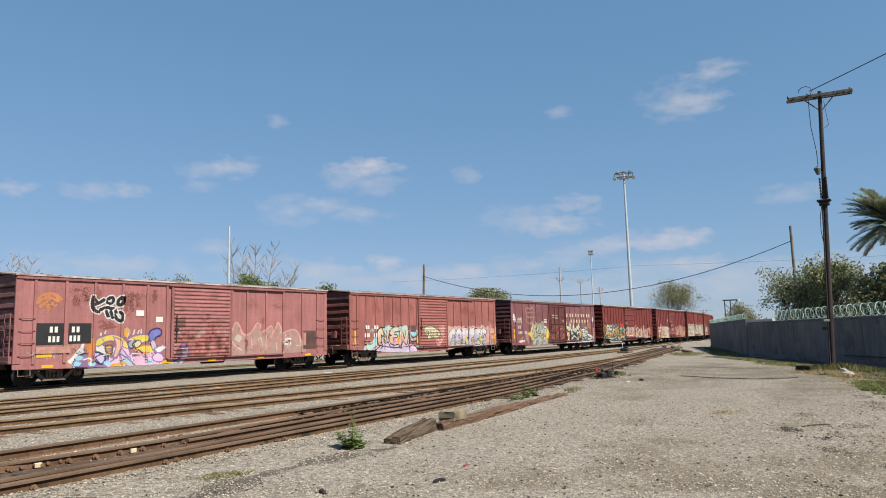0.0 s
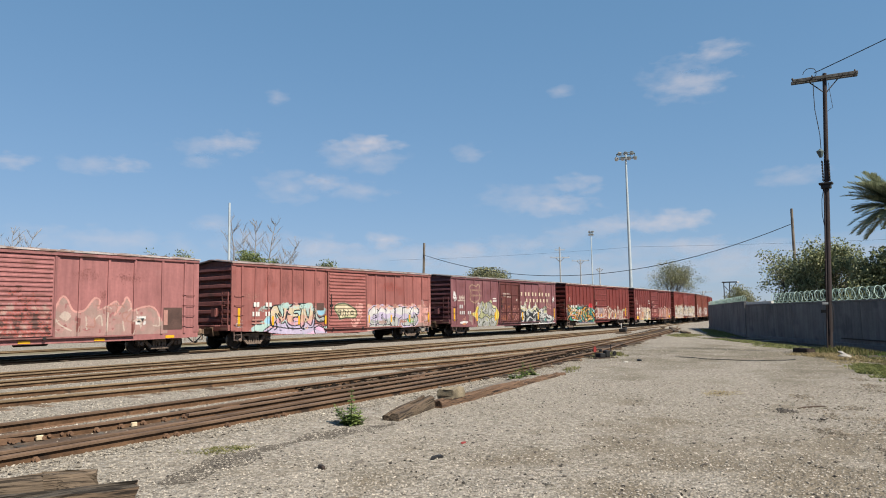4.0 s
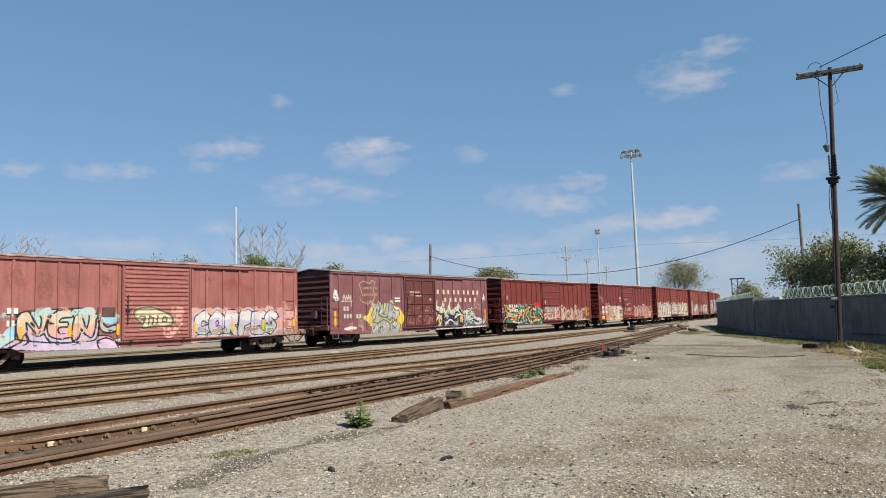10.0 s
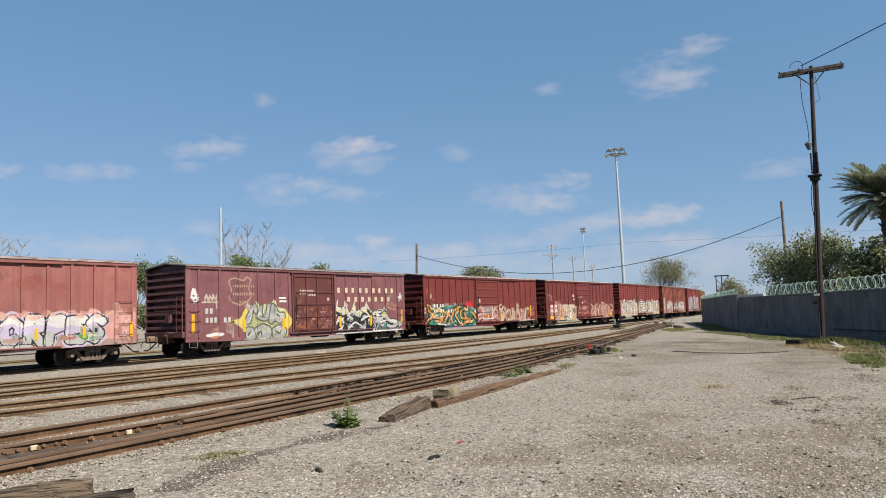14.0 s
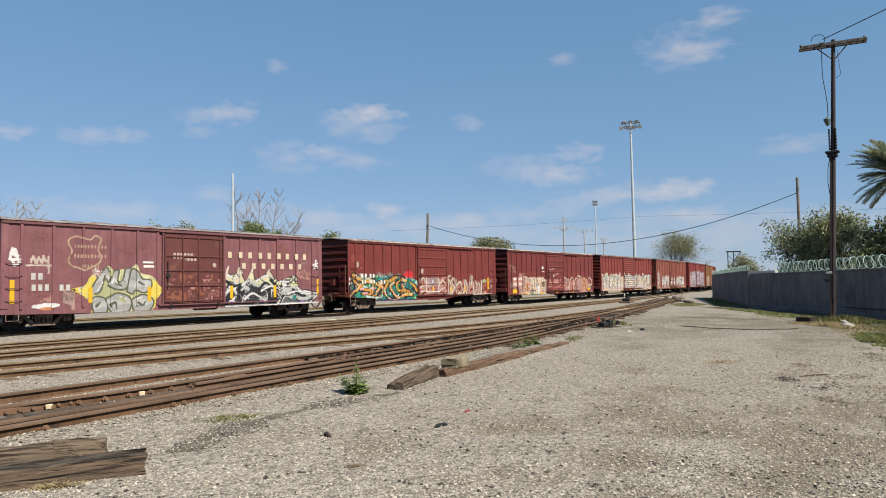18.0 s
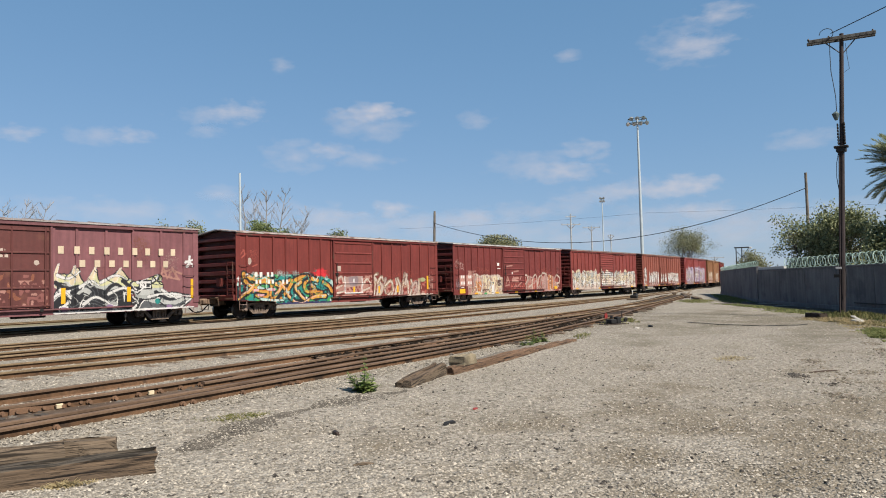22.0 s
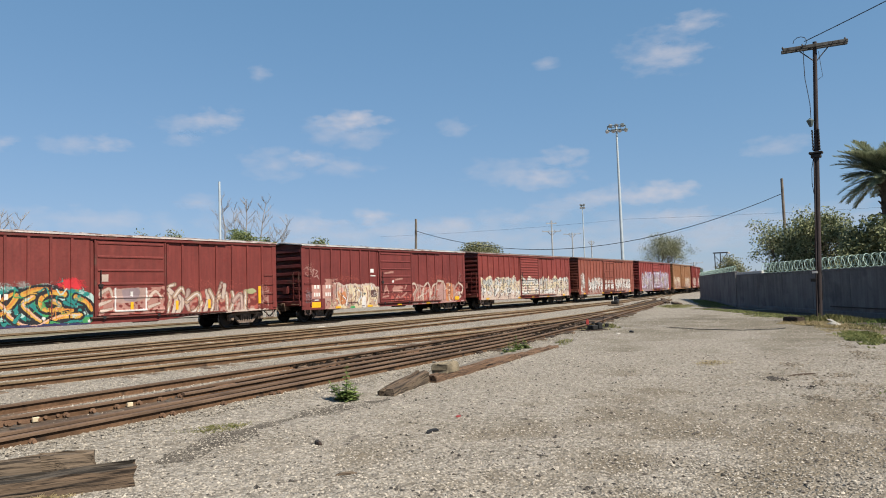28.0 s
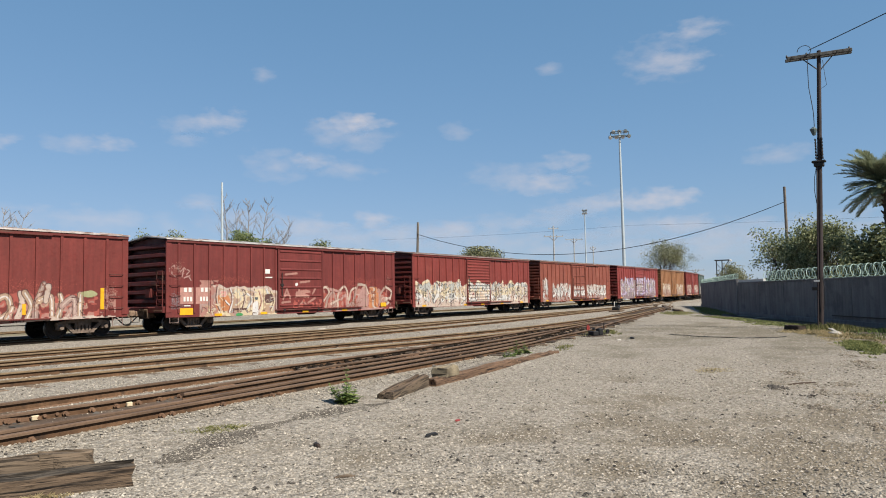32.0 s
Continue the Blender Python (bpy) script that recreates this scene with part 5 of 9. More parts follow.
    c.shape([(9.62, 1.6), (9.82, 1.81), (10.08, 1.65), (9.89, 1.44)], "pale")
    for q in ([(9.47, 1.5), (9.69, 1.28), (10.09, 1.06)], [(10.65, 1.58), (10.69, 1.1)], [(11.51, 1.73), (11.48, 1.02)], [(12.16, 1.39), (12.23, 1)], [(10.99, 1.47), (11.23, 1.63), (11.31, 1.24)]):
        c.stroke(c.curve(q), 0.03, "pale")
    for q in ([(10.35, 1.48), (10.35, 1.05)], [(12.6, 1.38), (12.6, 0.93)]):
        c.stroke(q, 0.07, "soot")
    c.put((np.abs(c.X - 12.95) < 0.23) & (np.abs(c.Z - 1.42) < 0.17), "white")
    c.put((np.abs(c.X - 12.95) < 0.15) & (np.abs(c.Z - 1.42) < 0.09), "black")
    c.detail(26, ("blush", "pale", "dust", "ghost"), 0.025, 0.3)
    c.wear(0.12)
    put_art(root, "half-buffed pale outline graffiti", c)
    c = Canvas(6.45, 9.3, 0.86, 2.75, 14)
    blot = c.field(0.35) * 0.45 + c.field(0.12) * 0.3 + c.field(0.04) * 0.25
    c.put((blot + 0.3 * (1.8 - c.Z) > 0.10) & (c.Z < 2.6), "brickdust")
    c.put(blot + 0.25 * (1.7 - c.Z) > 0.17, "soot")
    c.put(blot + 0.25 * (1.7 - c.Z) > 0.30, "grime")
    c.put((c.X < 7.0) & (c.Z > 1.7) & (c.Z < 2.65) & (c.fine > -0.5), "soot")
    c.put((c.X < 6.95) & (c.Z > 1.8) & (c.Z < 2.5) & (np.mod(c.Z, 0.17) < 0.09) & (c.wob > -0.4), "grime")
    c.put((blot < -0.27) & (c.Z < 2.0), "blush")
    c.put((blot < -0.40) & (c.Z < 2.1), "dust")
    put_art(root, "rusty smears across the door", c)
    smudges(root, 101, "dusty and sooty smudges", ((2.4, 3.4, 0.5, 0.4, "soot", 0.2), (4.4, 3.1, 0.35, 0.6, "soot", 0.2), (5.3, 3.5, 0.4, 0.3, "soot", 0.15), (1.2, 1.3, 0.7, 0.2, "ghost", 0.5), (1.1, 1.15, 0.5, 0.12, "white", 0.25),
                                                   (2.4, 1.25, 0.3, 0.2, "white", 0.3), (10.6, 3.2, 0.5, 0.3, "soot", 0.18), (12.4, 3.15, 0.6, 0.2, "soot", 0.2), (11.3, 2.45, 0.12, 0.25, "soot", 0.4)))


def art_cream(root):
    c = Canvas(1.0, 6.28, 0.56, 2.35, 21)
    c.shape([(1.02, 0.77), (1.22, 0.99), (1.64, 1.21), (2.03, 1.35), (2.43, 1.56), (2.48, 0.98), (2.08, 0.69)], "mint")
    c.put((c.c > 0) & (c.fine > 0.35), "blush")
    c.shape([(1.96, 1.26), (2.12, 1.48), (2.38, 1.54), (2.43, 1.29), (2.21, 1.08)], "sky", "mint")
    # lilac shadow block under the letters
    c.shape([(1.82, 0.7), (2.12, 0.95), (2.52, 1.11), (3.22, 0.99), (4.18, 0.86), (5.08, 1.06), (5.74, 1.08), (6.18, 0.77), (6.23, 0.42), (4.44, 0.57)], ("pink", "lavender", "rose"), "black", 0.03)
    c.shape([(2.41, 0.85), (2.98, 0.96), (3.94, 0.82), (4.74, 0.88), (4.74, 0.6), (2.76, 0.66)], "lavender")
    c.shape([(2.34, 1.07), (2.36, 1.87), (2.65, 2.06), (3.35, 2.12), (4.17, 2.16), (4.89, 2.16), (5.31, 1.91), (5.31, 1), (4.74, 0.88), (3.84, 0.87), (2.98, 0.96)], ("lavender", "rose", "mint", "mint"), "black", 0.035)
    # letters: peach below mint, outlined in black
    edge = 0.042
    c.shape([(2.36, 1.82), (2.51, 2.02), (2.79, 2.06), (2.97, 1.72), (3.16, 1.45), (3.21, 1.81), (3.06, 2.01), (3.35, 2.1), (3.49, 1.99), (3.4, 1.58), (3.28, 1.22), (3.07, 1.18), (2.84, 1.5), (2.7, 1.64), (2.75, 1.32), (2.61, 1.2), (2.52, 0.98), (2.36, 1.31)], ("salmon", "peach", "cream", "cream"), "black", edge)
    c.shape([(3.42, 1.48), (3.52, 1.85), (3.73, 2.05), (4.12, 2.14), (4.43, 2.07), (4.38, 1.83), (3.98, 1.79), (3.88, 1.66), (4.18, 1.65), (4.18, 1.46), (3.84, 1.43), (3.89, 1.24), (4.28, 1.27), (4.33, 1.09), (3.89, 1.01), (3.5, 1.16)], ("rose", "peach", "cream", "cream"), "black", edge)
    c.shape([(4.43, 1.88), (4.63, 2.04), (4.79, 1.68), (4.89, 1.4), (4.99, 1.82), (4.89, 2.06), (5.18, 1.99), (5.28, 1.67), (5.23, 1.29), (5.1, 1.01), (4.84, 1.16), (4.69, 1.35), (4.59, 1.03), (4.38, 0.94), (4.33, 1.32)], ("rose", "peach", "cream", "cream"), "black", edge)
    c.shape([(4.55, 1.92), (4.73, 2.16), (5.1, 2.2), (5.25, 2.01), (5.1, 1.87), (4.78, 1.97)], "mint")
    c.shape([(3.11, 1.99), (3.25, 2.17), (3.54, 2.19), (3.49, 1.94)], "mint")
    c.shape([(5.36, 1.67), (5.52, 1.91), (5.85, 2), (6.09, 1.85), (6.01, 1.66), (5.74, 1.76), (5.58, 1.57), (5.74, 1.42), (6.07, 1.51), (6.12, 1.26), (5.74, 1.18), (5.42, 1.33)], ("silver", "grey", "mint"), "black", edge)
    c.shape([(5.52, 1.86), (5.79, 2.03), (6.07, 1.95), (6.12, 1.65), (5.85, 1.51), (5.58, 1.62)], "sky", "grey", 0.03)
    c.shape([(5.31, 0.9), (5.69, 0.99), (6.07, 0.82), (6.18, 0.53), (5.8, 0.45), (5.42, 0.56)], ("lavender", "pink"), "black", 0.04)
    c.shape([(6.01, 0.92), (6.46, 1), (6.57, 0.65), (6.23, 0.72)], "mint", "black", 0.02)
    for pts in ([(2.7, 1.24), (2.8, 0.97), (2.62, 0.84)], [(3.36, 1.21), (3.55, 0.93), (3.84, 0.92)], [(4.28, 1.18), (4.38, 0.9)], [(4.74, 1.26), (4.89, 1.11)], [(2.88, 1.63), (2.98, 1.5)], [(2.08, 0.73), (2.57, 0.98)], [(3.54, 1.62), (3.74, 1.57)]):
        c.blade(c.curve(pts) if len(pts) > 2 else pts, 0.05, 0.02, "black")
    for pts in ([(2.51, 1.91), (2.74, 1.82)], [(3.59, 1.94), (3.98, 2)], [(4.53, 1.78), (4.74, 1.4)], [(3.69, 1.57), (4.08, 1.56)], [(5.47, 1.77), (5.74, 1.86)]):
        c.stroke(pts, 0.02, "white")
    c.detail(34, ("black", "cream", "rose", "mint", "peach", "lavender"), 0.016, 0.22)
    for k in range(16):
        c.mist(c.rng.uniform(1.2, 6.1), c.rng.uniform(1.8, 2.15), 0.2, 0.1, ("mint", "salmon", "mint")[k % 3], 0.6)
    put_art(root, "peach, mint and pink lettering outlined in black", c)
    c = Canvas(6.5, 9.32, 0.86, 2.3, 22)
    c.put((c.near([(8.5, 1.19), (8.72, 1.49), (8.79, 1.89)]) < 0.28 + 0.15 * c.fine) & (c.fine > -0.4), "salmon")
    c.shape([(6.77, 1.97), (6.97, 2.14), (7.32, 2.19), (7.68, 2.19), (8.1, 2.03), (8.47, 1.87), (8.6, 1.6), (8.47, 1.4), (8.04, 1.36), (7.68, 1.39), (7.2, 1.3), (7.09, 1.53), (6.85, 1.74)], "cream", "salmon", 0.09)
    c.shape([(6.77, 1.97), (6.97, 2.14), (7.32, 2.19), (7.68, 2.19), (8.1, 2.03), (8.47, 1.87), (8.6, 1.6), (8.47, 1.4), (8.04, 1.36), (7.68, 1.39), (7.2, 1.3), (7.09, 1.53), (6.85, 1.74)], "lime", "olive", 0.05)
    c.shape([(6.88, 1.96), (7.09, 2.09), (7.68, 2.11), (8.04, 1.98), (8.41, 1.79), (8.47, 1.58), (8.29, 1.45), (7.68, 1.49), (7.26, 1.4), (7.14, 1.61)], "cream")
    for pts in ([(7.06, 1.81), (7.29, 1.81), (7.2, 1.48)], [(7.14, 1.66), (7.32, 1.65)], [(7.5, 1.83), (7.44, 1.47)], [(7.5, 1.83), (7.68, 1.72), (7.62, 1.47)], [(7.86, 1.82), (7.83, 1.49)], [(8.13, 1.77), (8.07, 1.59), (8.26, 1.56), (8.29, 1.74), (8.13, 1.77)]):
        c.stroke(pts, 0.035, "olive")
    put_art(root, "pale yellow throw-up on the door", c)
    c = Canvas(9.5, 15.66, 0.6, 2.45, 23)
    c.put((c.Z < 1.98 + 0.16 * c.wob + 0.12 * np.abs(np.sin(c.X * 5.3))) & (c.fine > -0.85), "salmon")
    c.put((c.c > 0) & (c.fine + c.wob > 0.7), "peach")
    c.put((c.Z < 1.0) & (c.X > 10.4) & (c.fine > -0.6), "dust")
    c.put((c.X > 14.7) & (c.wob + c.fine > 0.35), "blush")
    c.word("CORPES", 9.7, 14.35, 1.0, 1.86, ("silver", "lavender", "white"), "black", 0.165, 0.055, "lavender", 0.06, 0.1, None, 0.03)
    for pts in ([(9.23, 1.32), (9.49, 1.16)], [(9.96, 1.19), (10.36, 1.07)], [(10.99, 1.27), (11.2, 1.05)], [(12.52, 1.12), (13.14, 1.21)], [(13.61, 1.02), (14.25, 1.06)]):
        c.blade(pts, 0.07, 0.03, "grey", "black", 0.02)
    c.blob(10.9, 1.1, 0.35, 0.1, "dust", 0.4)
    c.blob(12.9, 1.12, 0.38, 0.1, "blush", 0.4)
    c.blob(13.55, 1.15, 0.3, 0.14, "green", 0.4)
    c.blob(13.75, 1.2, 0.12, 0.1, "lime", 0.4)
    for x, z in ([(13.49, 1.38), (13.97, 1.37)]):
        c.put((np.abs(c.X - x) < 0.14) & (np.abs(c.Z - z) < 0.15), "grey")
        c.put((np.abs(c.X - x) < 0.07) & (np.abs(c.Z - z) < 0.08), "black")
    for x in np.arange(9.75, 11.6, 0.62):
        c.blob(x + 0.3, 0.86, 0.36, 0.12, "black", 0.2)
        c.blob(x + 0.3, 0.86, 0.32, 0.08, "silver", 0.2)
    c.detail(22, ("lavender", "white", "grey", "black"), 0.014, 0.2)
    for k in range(30):
        c.mist(c.rng.uniform(9.6, 15.4), c.rng.uniform(1.9, 2.15), 0.16, 0.1, ("salmon", "peach")[k % 2], 0.7)
    put_art(root, "white and lilac lettering on a salmon ground", c)
    smudges(root, 111, "sooty and rusty smudges", ((1.2, 2.5, 0.5, 0.16, "blush", 0.35), (3.3, 3.1, 0.35, 0.7, "soot", 0.4), (4.2, 3.2, 0.4, 0.5, "soot", 0.25), (2.3, 3.4, 0.3, 0.4, "soot", 0.2), (5.6, 3.3, 0.3, 0.4, "soot", 0.2),
                                                   (11.6, 3.2, 0.8, 0.3, "brickdust", 0.3), (12.6, 3.0, 0.4, 0.3, "brickdust", 0.25), (10.4, 3.5, 0.4, 0.2, "soot", 0.2), (14.8, 3.2, 0.4, 0.4, "soot", 0.15), (0.4, 1.0, 0.2, 0.5, "white", 0.3)))


def art_grey(root):
    c = Canvas(2.5, 6.28, 0.56, 2.7, 31)
    c.shape([(2.29, 1.54), (2.72, 1.6), (3.01, 1.69), (3.16, 1.94), (3.36, 2.13), (3.51, 2.01), (3.91, 2.46), (4.17, 2.23), (4.49, 2.32), (4.92, 2.38), (5.14, 2.53), (5.31, 2.18), (5.76, 2.08), (5.99, 1.93), (6.11, 1.68), (6.4, 1.52), (6.82, 1.44), (6.35, 1.34), (6.03, 1.07), (6, 0.77), (5.66, 0.54), (4.94, 0.52), (3.93, 0.52), (3.27, 0.61), (3.37, 0.91), (3.07, 1.16), (2.73, 1.39)], ("lime", "lime", "palelime"))
    c.put((c.c > 0) & (c.fine > 0.45), "palelime")
    for x, z, rx, rz in ((2.95, 1.5, 0.5, 0.3), (3.2, 1.85, 0.25, 0.25), (5.95, 1.5, 0.42, 0.35), (3.35, 0.95, 0.25, 0.4), (6.0, 0.95, 0.2, 0.3)):
        c.put((((c.X - x) / rx) ** 2 + ((c.Z - z) / rz) ** 2 + 0.3 * c.fine < 1) & (c.c > 0), "yellow")
    # silver letters in two storeys
    for pts in ([(3.17, 1.34), (3.36, 1.76), (3.76, 2.32), (3.91, 2.39), (4.05, 2.08), (4.18, 1.79), (3.97, 1.75), (3.81, 1.94), (3.62, 1.42), (3.36, 1.33)], [(3.92, 1.65), (4.12, 2.18), (4.39, 2.28), (4.34, 1.84), (4.55, 1.89), (4.65, 2.33), (4.92, 2.33), (4.87, 1.84), (4.66, 1.5), (4.23, 1.51)],
                [(4.71, 1.4), (4.92, 2.33), (5.26, 2.18), (5.42, 1.93), (5.79, 1.88), (5.82, 1.58), (5.54, 1.34), (5.09, 1.44), (4.99, 1.3)], [(3.35, 0.59), (3.27, 0.96), (3.37, 1.24), (3.77, 1.18), (3.93, 0.89), (3.83, 0.52)],
                [(3.82, 1.13), (4.29, 1.36), (4.77, 1.25), (4.93, 1.01), (4.83, 0.62), (4.3, 0.5), (3.98, 0.7)], [(4.93, 1.1), (5.43, 1.29), (5.88, 1.08), (5.89, 0.78), (5.6, 0.54), (5.05, 0.56)]):
        c.shape(pts, ("grey", "silver", "grey"), "olive", 0.042)
    for pts in ([(3.76, 1.89), (3.81, 2.08)], [(4.28, 1.75), (4.5, 1.65)], [(5.2, 1.83), (5.48, 1.68)], [(4.03, 0.89), (4.24, 0.98), (4.29, 0.74)], [(5.21, 0.95), (5.43, 0.84), (5.54, 0.99)], [(3.47, 0.86), (3.62, 1)]):
        c.blade(c.curve(pts) if len(pts) > 2 else pts, 0.06, 0.03, "olive")
    for pts in ([(3.51, 1.47), (3.71, 1.8)], [(4.08, 1.75), (4.18, 2.03)], [(5.04, 1.59), (5.26, 1.98)], [(4.45, 1.21), (4.72, 1.11)], [(5.1, 1.1), (5.43, 1.19)], [(4.14, 0.6), (4.51, 0.63)]):
        c.stroke(pts, 0.022, "white")
    c.shape([(3.92, 2.13), (4.12, 2.27), (4.07, 2.03)], "lime")
    c.shape([(4.34, 1.12), (4.55, 1.21), (4.72, 0.96), (4.5, 1.02)], "lime")
    c.shape([(3.25, 2.27), (3.5, 2.37), (3.66, 2.08), (3.36, 2.08)], "dust")
    c.detail(20, ("silver", "grey", "silver", "white"), 0.018, 0.22)
    put_art(root, "silver lettering on a lime ground", c)
    c = Canvas(9.52, 15.5, 0.56, 2.55, 32)
    c.shape([(9.42, 0.49), (9.59, 0.98), (9.94, 1.41), (11.31, 1.39), (12.86, 1.18), (14.35, 1.21), (15.39, 1.07), (14.94, 0.65), (14.59, 0.47), (13.66, 0.39), (11.31, 0.36)], "black")
    c.shape([(9.59, 1.86), (9.73, 2.13), (10.08, 2.13), (10.22, 2.3), (10.47, 2.36), (10.51, 2.07), (10.73, 1.79), (10.95, 2.19), (11.17, 2.3), (11.24, 1.9), (11.54, 1.96), (11.85, 2.13), (12.16, 2.31), (12.47, 1.95), (12.78, 1.81), (13.19, 1.89), (13.77, 2.1), (13.93, 1.89), (13.51, 1.47), (12.86, 1.42), (12.23, 1.14), (11.61, 1.09), (10.94, 1.17), (10.22, 0.96), (9.8, 1.25)], ("silver", "silver", "palelime", "cream"), "black", 0.03)
    c.shape([(9.45, 1.09), (9.59, 1.47), (9.94, 1.69), (10.29, 1.4), (10.08, 0.96), (10.22, 0.63), (9.87, 0.53), (9.59, 0.7)], ("grey", "silver", "white"), "black", 0.03)
    c.shape([(12.85, 0.59), (13.18, 1.06), (13.92, 1.1), (14.69, 0.84), (14.51, 0.48), (13.5, 0.42)], ("silver", "slate", "silver"), "white", 0.03)
    c.shape([(12.7, 1.19), (13.02, 1.66), (13.68, 1.83), (14.01, 1.65), (13.76, 1.16), (13.18, 1.06)], ("grey", "silver", "palelime"), "black", 0.03)
    c.shape([(13.75, 0.98), (14.26, 1.34), (14.95, 1.26), (15.39, 1.13), (15.03, 0.77), (14.34, 0.66)], ("slate", "silver", "white"), "black", 0.03)
    c.shape([(11.31, 0.82), (11.61, 1.21), (12.3, 1.14), (12.46, 0.72), (11.84, 0.57)], ("slate", "grey", "white"), "black", 0.03)
    for x, z, rx, rz in ((9.85, 0.95, 0.3, 0.3), (10.55, 1.0, 0.42, 0.34), (11.2, 1.25, 0.35, 0.28), (11.9, 1.3, 0.4, 0.25), (12.35, 0.9, 0.35, 0.3), (12.75, 1.45, 0.3, 0.2)):
        c.blob(x, z, rx, rz, "black", 0.7)
    for pts in ([(9.62, 1.7), (9.58, 2.1), (9.7, 2.48)], [(10.2, 1.8), (10.3, 2.42)], [(10.9, 1.9), (11.12, 2.4)], [(11.9, 1.9), (12.14, 2.36)]):
        c.blade(pts, 0.09, 0.02, "cream", "white", 0.02)
    for pts in ([(10.22, 1.41), (10.72, 1.68), (11.02, 1.39), (10.72, 0.95)], [(10.8, 1.79), (11.16, 1.39), (10.94, 0.83), (11.31, 0.59)], [(11.46, 1.38), (11.92, 1.72), (12.38, 1.37)], [(11.76, 1.09), (12.46, 1.19), (12.85, 0.83)], [(10.36, 0.84), (10.94, 1.05), (11.53, 0.81)], [(9.59, 1.8), (10.01, 1.58), (10.44, 1.68)], [(13.67, 1.35), (14.34, 1.03), (15.04, 1.2)], [(12.23, 1.84), (12.7, 1.54), (13.35, 1.65)]):
        c.blade(c.curve(pts), 0.075, 0.03, "black", "slate", 0.02)
    for pts in ([(9.66, 2.08), (10.08, 1.96), (10.51, 2.24)], [(9.87, 0.86), (10.15, 1.18), (9.94, 1.47)], [(9.94, 0.53), (10.43, 0.67), (10.94, 0.43)], [(10.51, 1.63), (10.94, 1.85), (11.24, 1.67)], [(10.65, 0.95), (11.09, 1.22), (11.61, 0.98), (12.07, 0.62)], [(11.32, 1.79), (11.92, 2.07), (12.39, 1.9)], [(11.61, 1.32), (12.23, 1.55), (12.86, 1.36)], [(12.3, 0.5), (12.86, 0.89), (12.62, 1.19)], [(13.93, 1.46), (14.52, 1.15), (15.39, 1.13), (14.95, 0.77), (14.51, 0.41)], [(12.86, 1.78), (13.51, 1.83), (13.85, 2.07)], [(11.23, 0.65), (11.76, 0.8), (12.22, 0.5)], [(9.45, 1.2), (9.8, 1.41), (10.01, 1.24)], [(13.34, 1.17), (14.18, 1.28), (14.69, 1.02)]):
        c.blade(c.curve(pts), 0.06, 0.022, "white", "slate", 0.016)
    for x, z in ([(9.94, 0.8), (11.69, 0.8), (13.26, 0.61), (14.3, 0.73)]):
        c.blob(x, z, 0.14, 0.1, "mauve", 0.5)
    c.blob(13.75, 0.98, 0.12, 0.12, "teal", 0.4)
    c.put((np.abs(c.X - 13.2) < 0.30) & (np.abs(c.Z - 1.68) < 0.2), "black")
    c.put((np.abs(c.X - 13.2) < 0.24) & (np.abs(c.Z - 1.68) < 0.14), "white")
    for x in (13.1, 13.32):
        c.put((np.abs(c.X - x) < 0.07) & (np.abs(c.Z - 1.66) < 0.08), "black")
    c.detail(48, ("black", "grey", "white", "black", "slate"), 0.022, 0.3)
    c.put(np.abs(c.Z - 0.66) < 0.035, "white")
    c.put((c.Z < 0.72) & (c.fine > 0.2), "white")
    put_art(root, "black, cream and white wild-style piece", c)
    c = Canvas(13.4, 15.0, 1.75, 2.75, 36)
    for pts in ([(13.81, 1.89), (14.02, 2.44), (14.19, 1.95)], [(13.94, 2.19), (14.45, 2.32)], [(14.27, 2.01), (14.45, 2.38), (14.62, 2.01)], [(14.7, 1.95), (14.53, 2.25), (14.88, 2.13)], [(13.85, 2.07), (14.79, 1.88)]):
        c.stroke(pts, 0.045, "blush")
    c.wear(0.25)
    put_art(root, "dusty pink tag above the piece", c)
    c = Canvas(14.8, 15.5, 2.2, 3.0, 37)
    for pts in ([(15.29, 2.88), (15.23, 2.44)], [(15.06, 2.63), (15.51, 2.76)], [(15.15, 2.44), (15.33, 2.7)], [(15.46, 2.48), (15.28, 2.66)]):
        c.blade(pts, 0.06, 0.03, "white")
    put_art(root, "small white star tag", c)
    c = Canvas(2.3, 4.4, 2.0, 3.75, 33)
    rim = [(2.67, 3.59), (2.41, 3.48), (2.36, 3.32), (2.49, 3), (2.37, 2.68), (2.47, 2.45), (2.76, 2.36), (2.98, 2.27), (3.25, 2.39), (3.55, 2.56), (3.65, 2.79), (3.52, 3.08), (3.59, 3.36), (3.64, 3.51), (3.41, 3.64), (3.24, 3.49), (2.99, 3.51), (2.67, 3.59)]
    c.stroke(c.curve(rim), 0.034, "tan")
    for z, w in ((3.2, 0.62), (2.82, 0.66), (2.42, 0.34)):
        c.put((np.abs(c.X - 3.22) < w) & (np.abs(c.Z - z) < 0.065) & (np.mod(c.X, 0.135) < 0.07), "tan")
    c.wear(0.1)
    put_art(root, "faded shield emblem in outline", c)
    c = Canvas(0.2, 2.5, 2.1, 3.2, 34)
    for pts in ([(0.3, 2.69), (0.39, 3.04), (0.48, 2.78)], [(0.31, 2.86), (0.57, 2.78)], [(0.4, 2.56), (0.45, 2.43), (0.62, 2.52)], [(0.28, 2.65), (0.61, 2.65)], [(0.48, 3), (0.59, 2.61)]):
        c.stroke(pts, 0.05, "white")
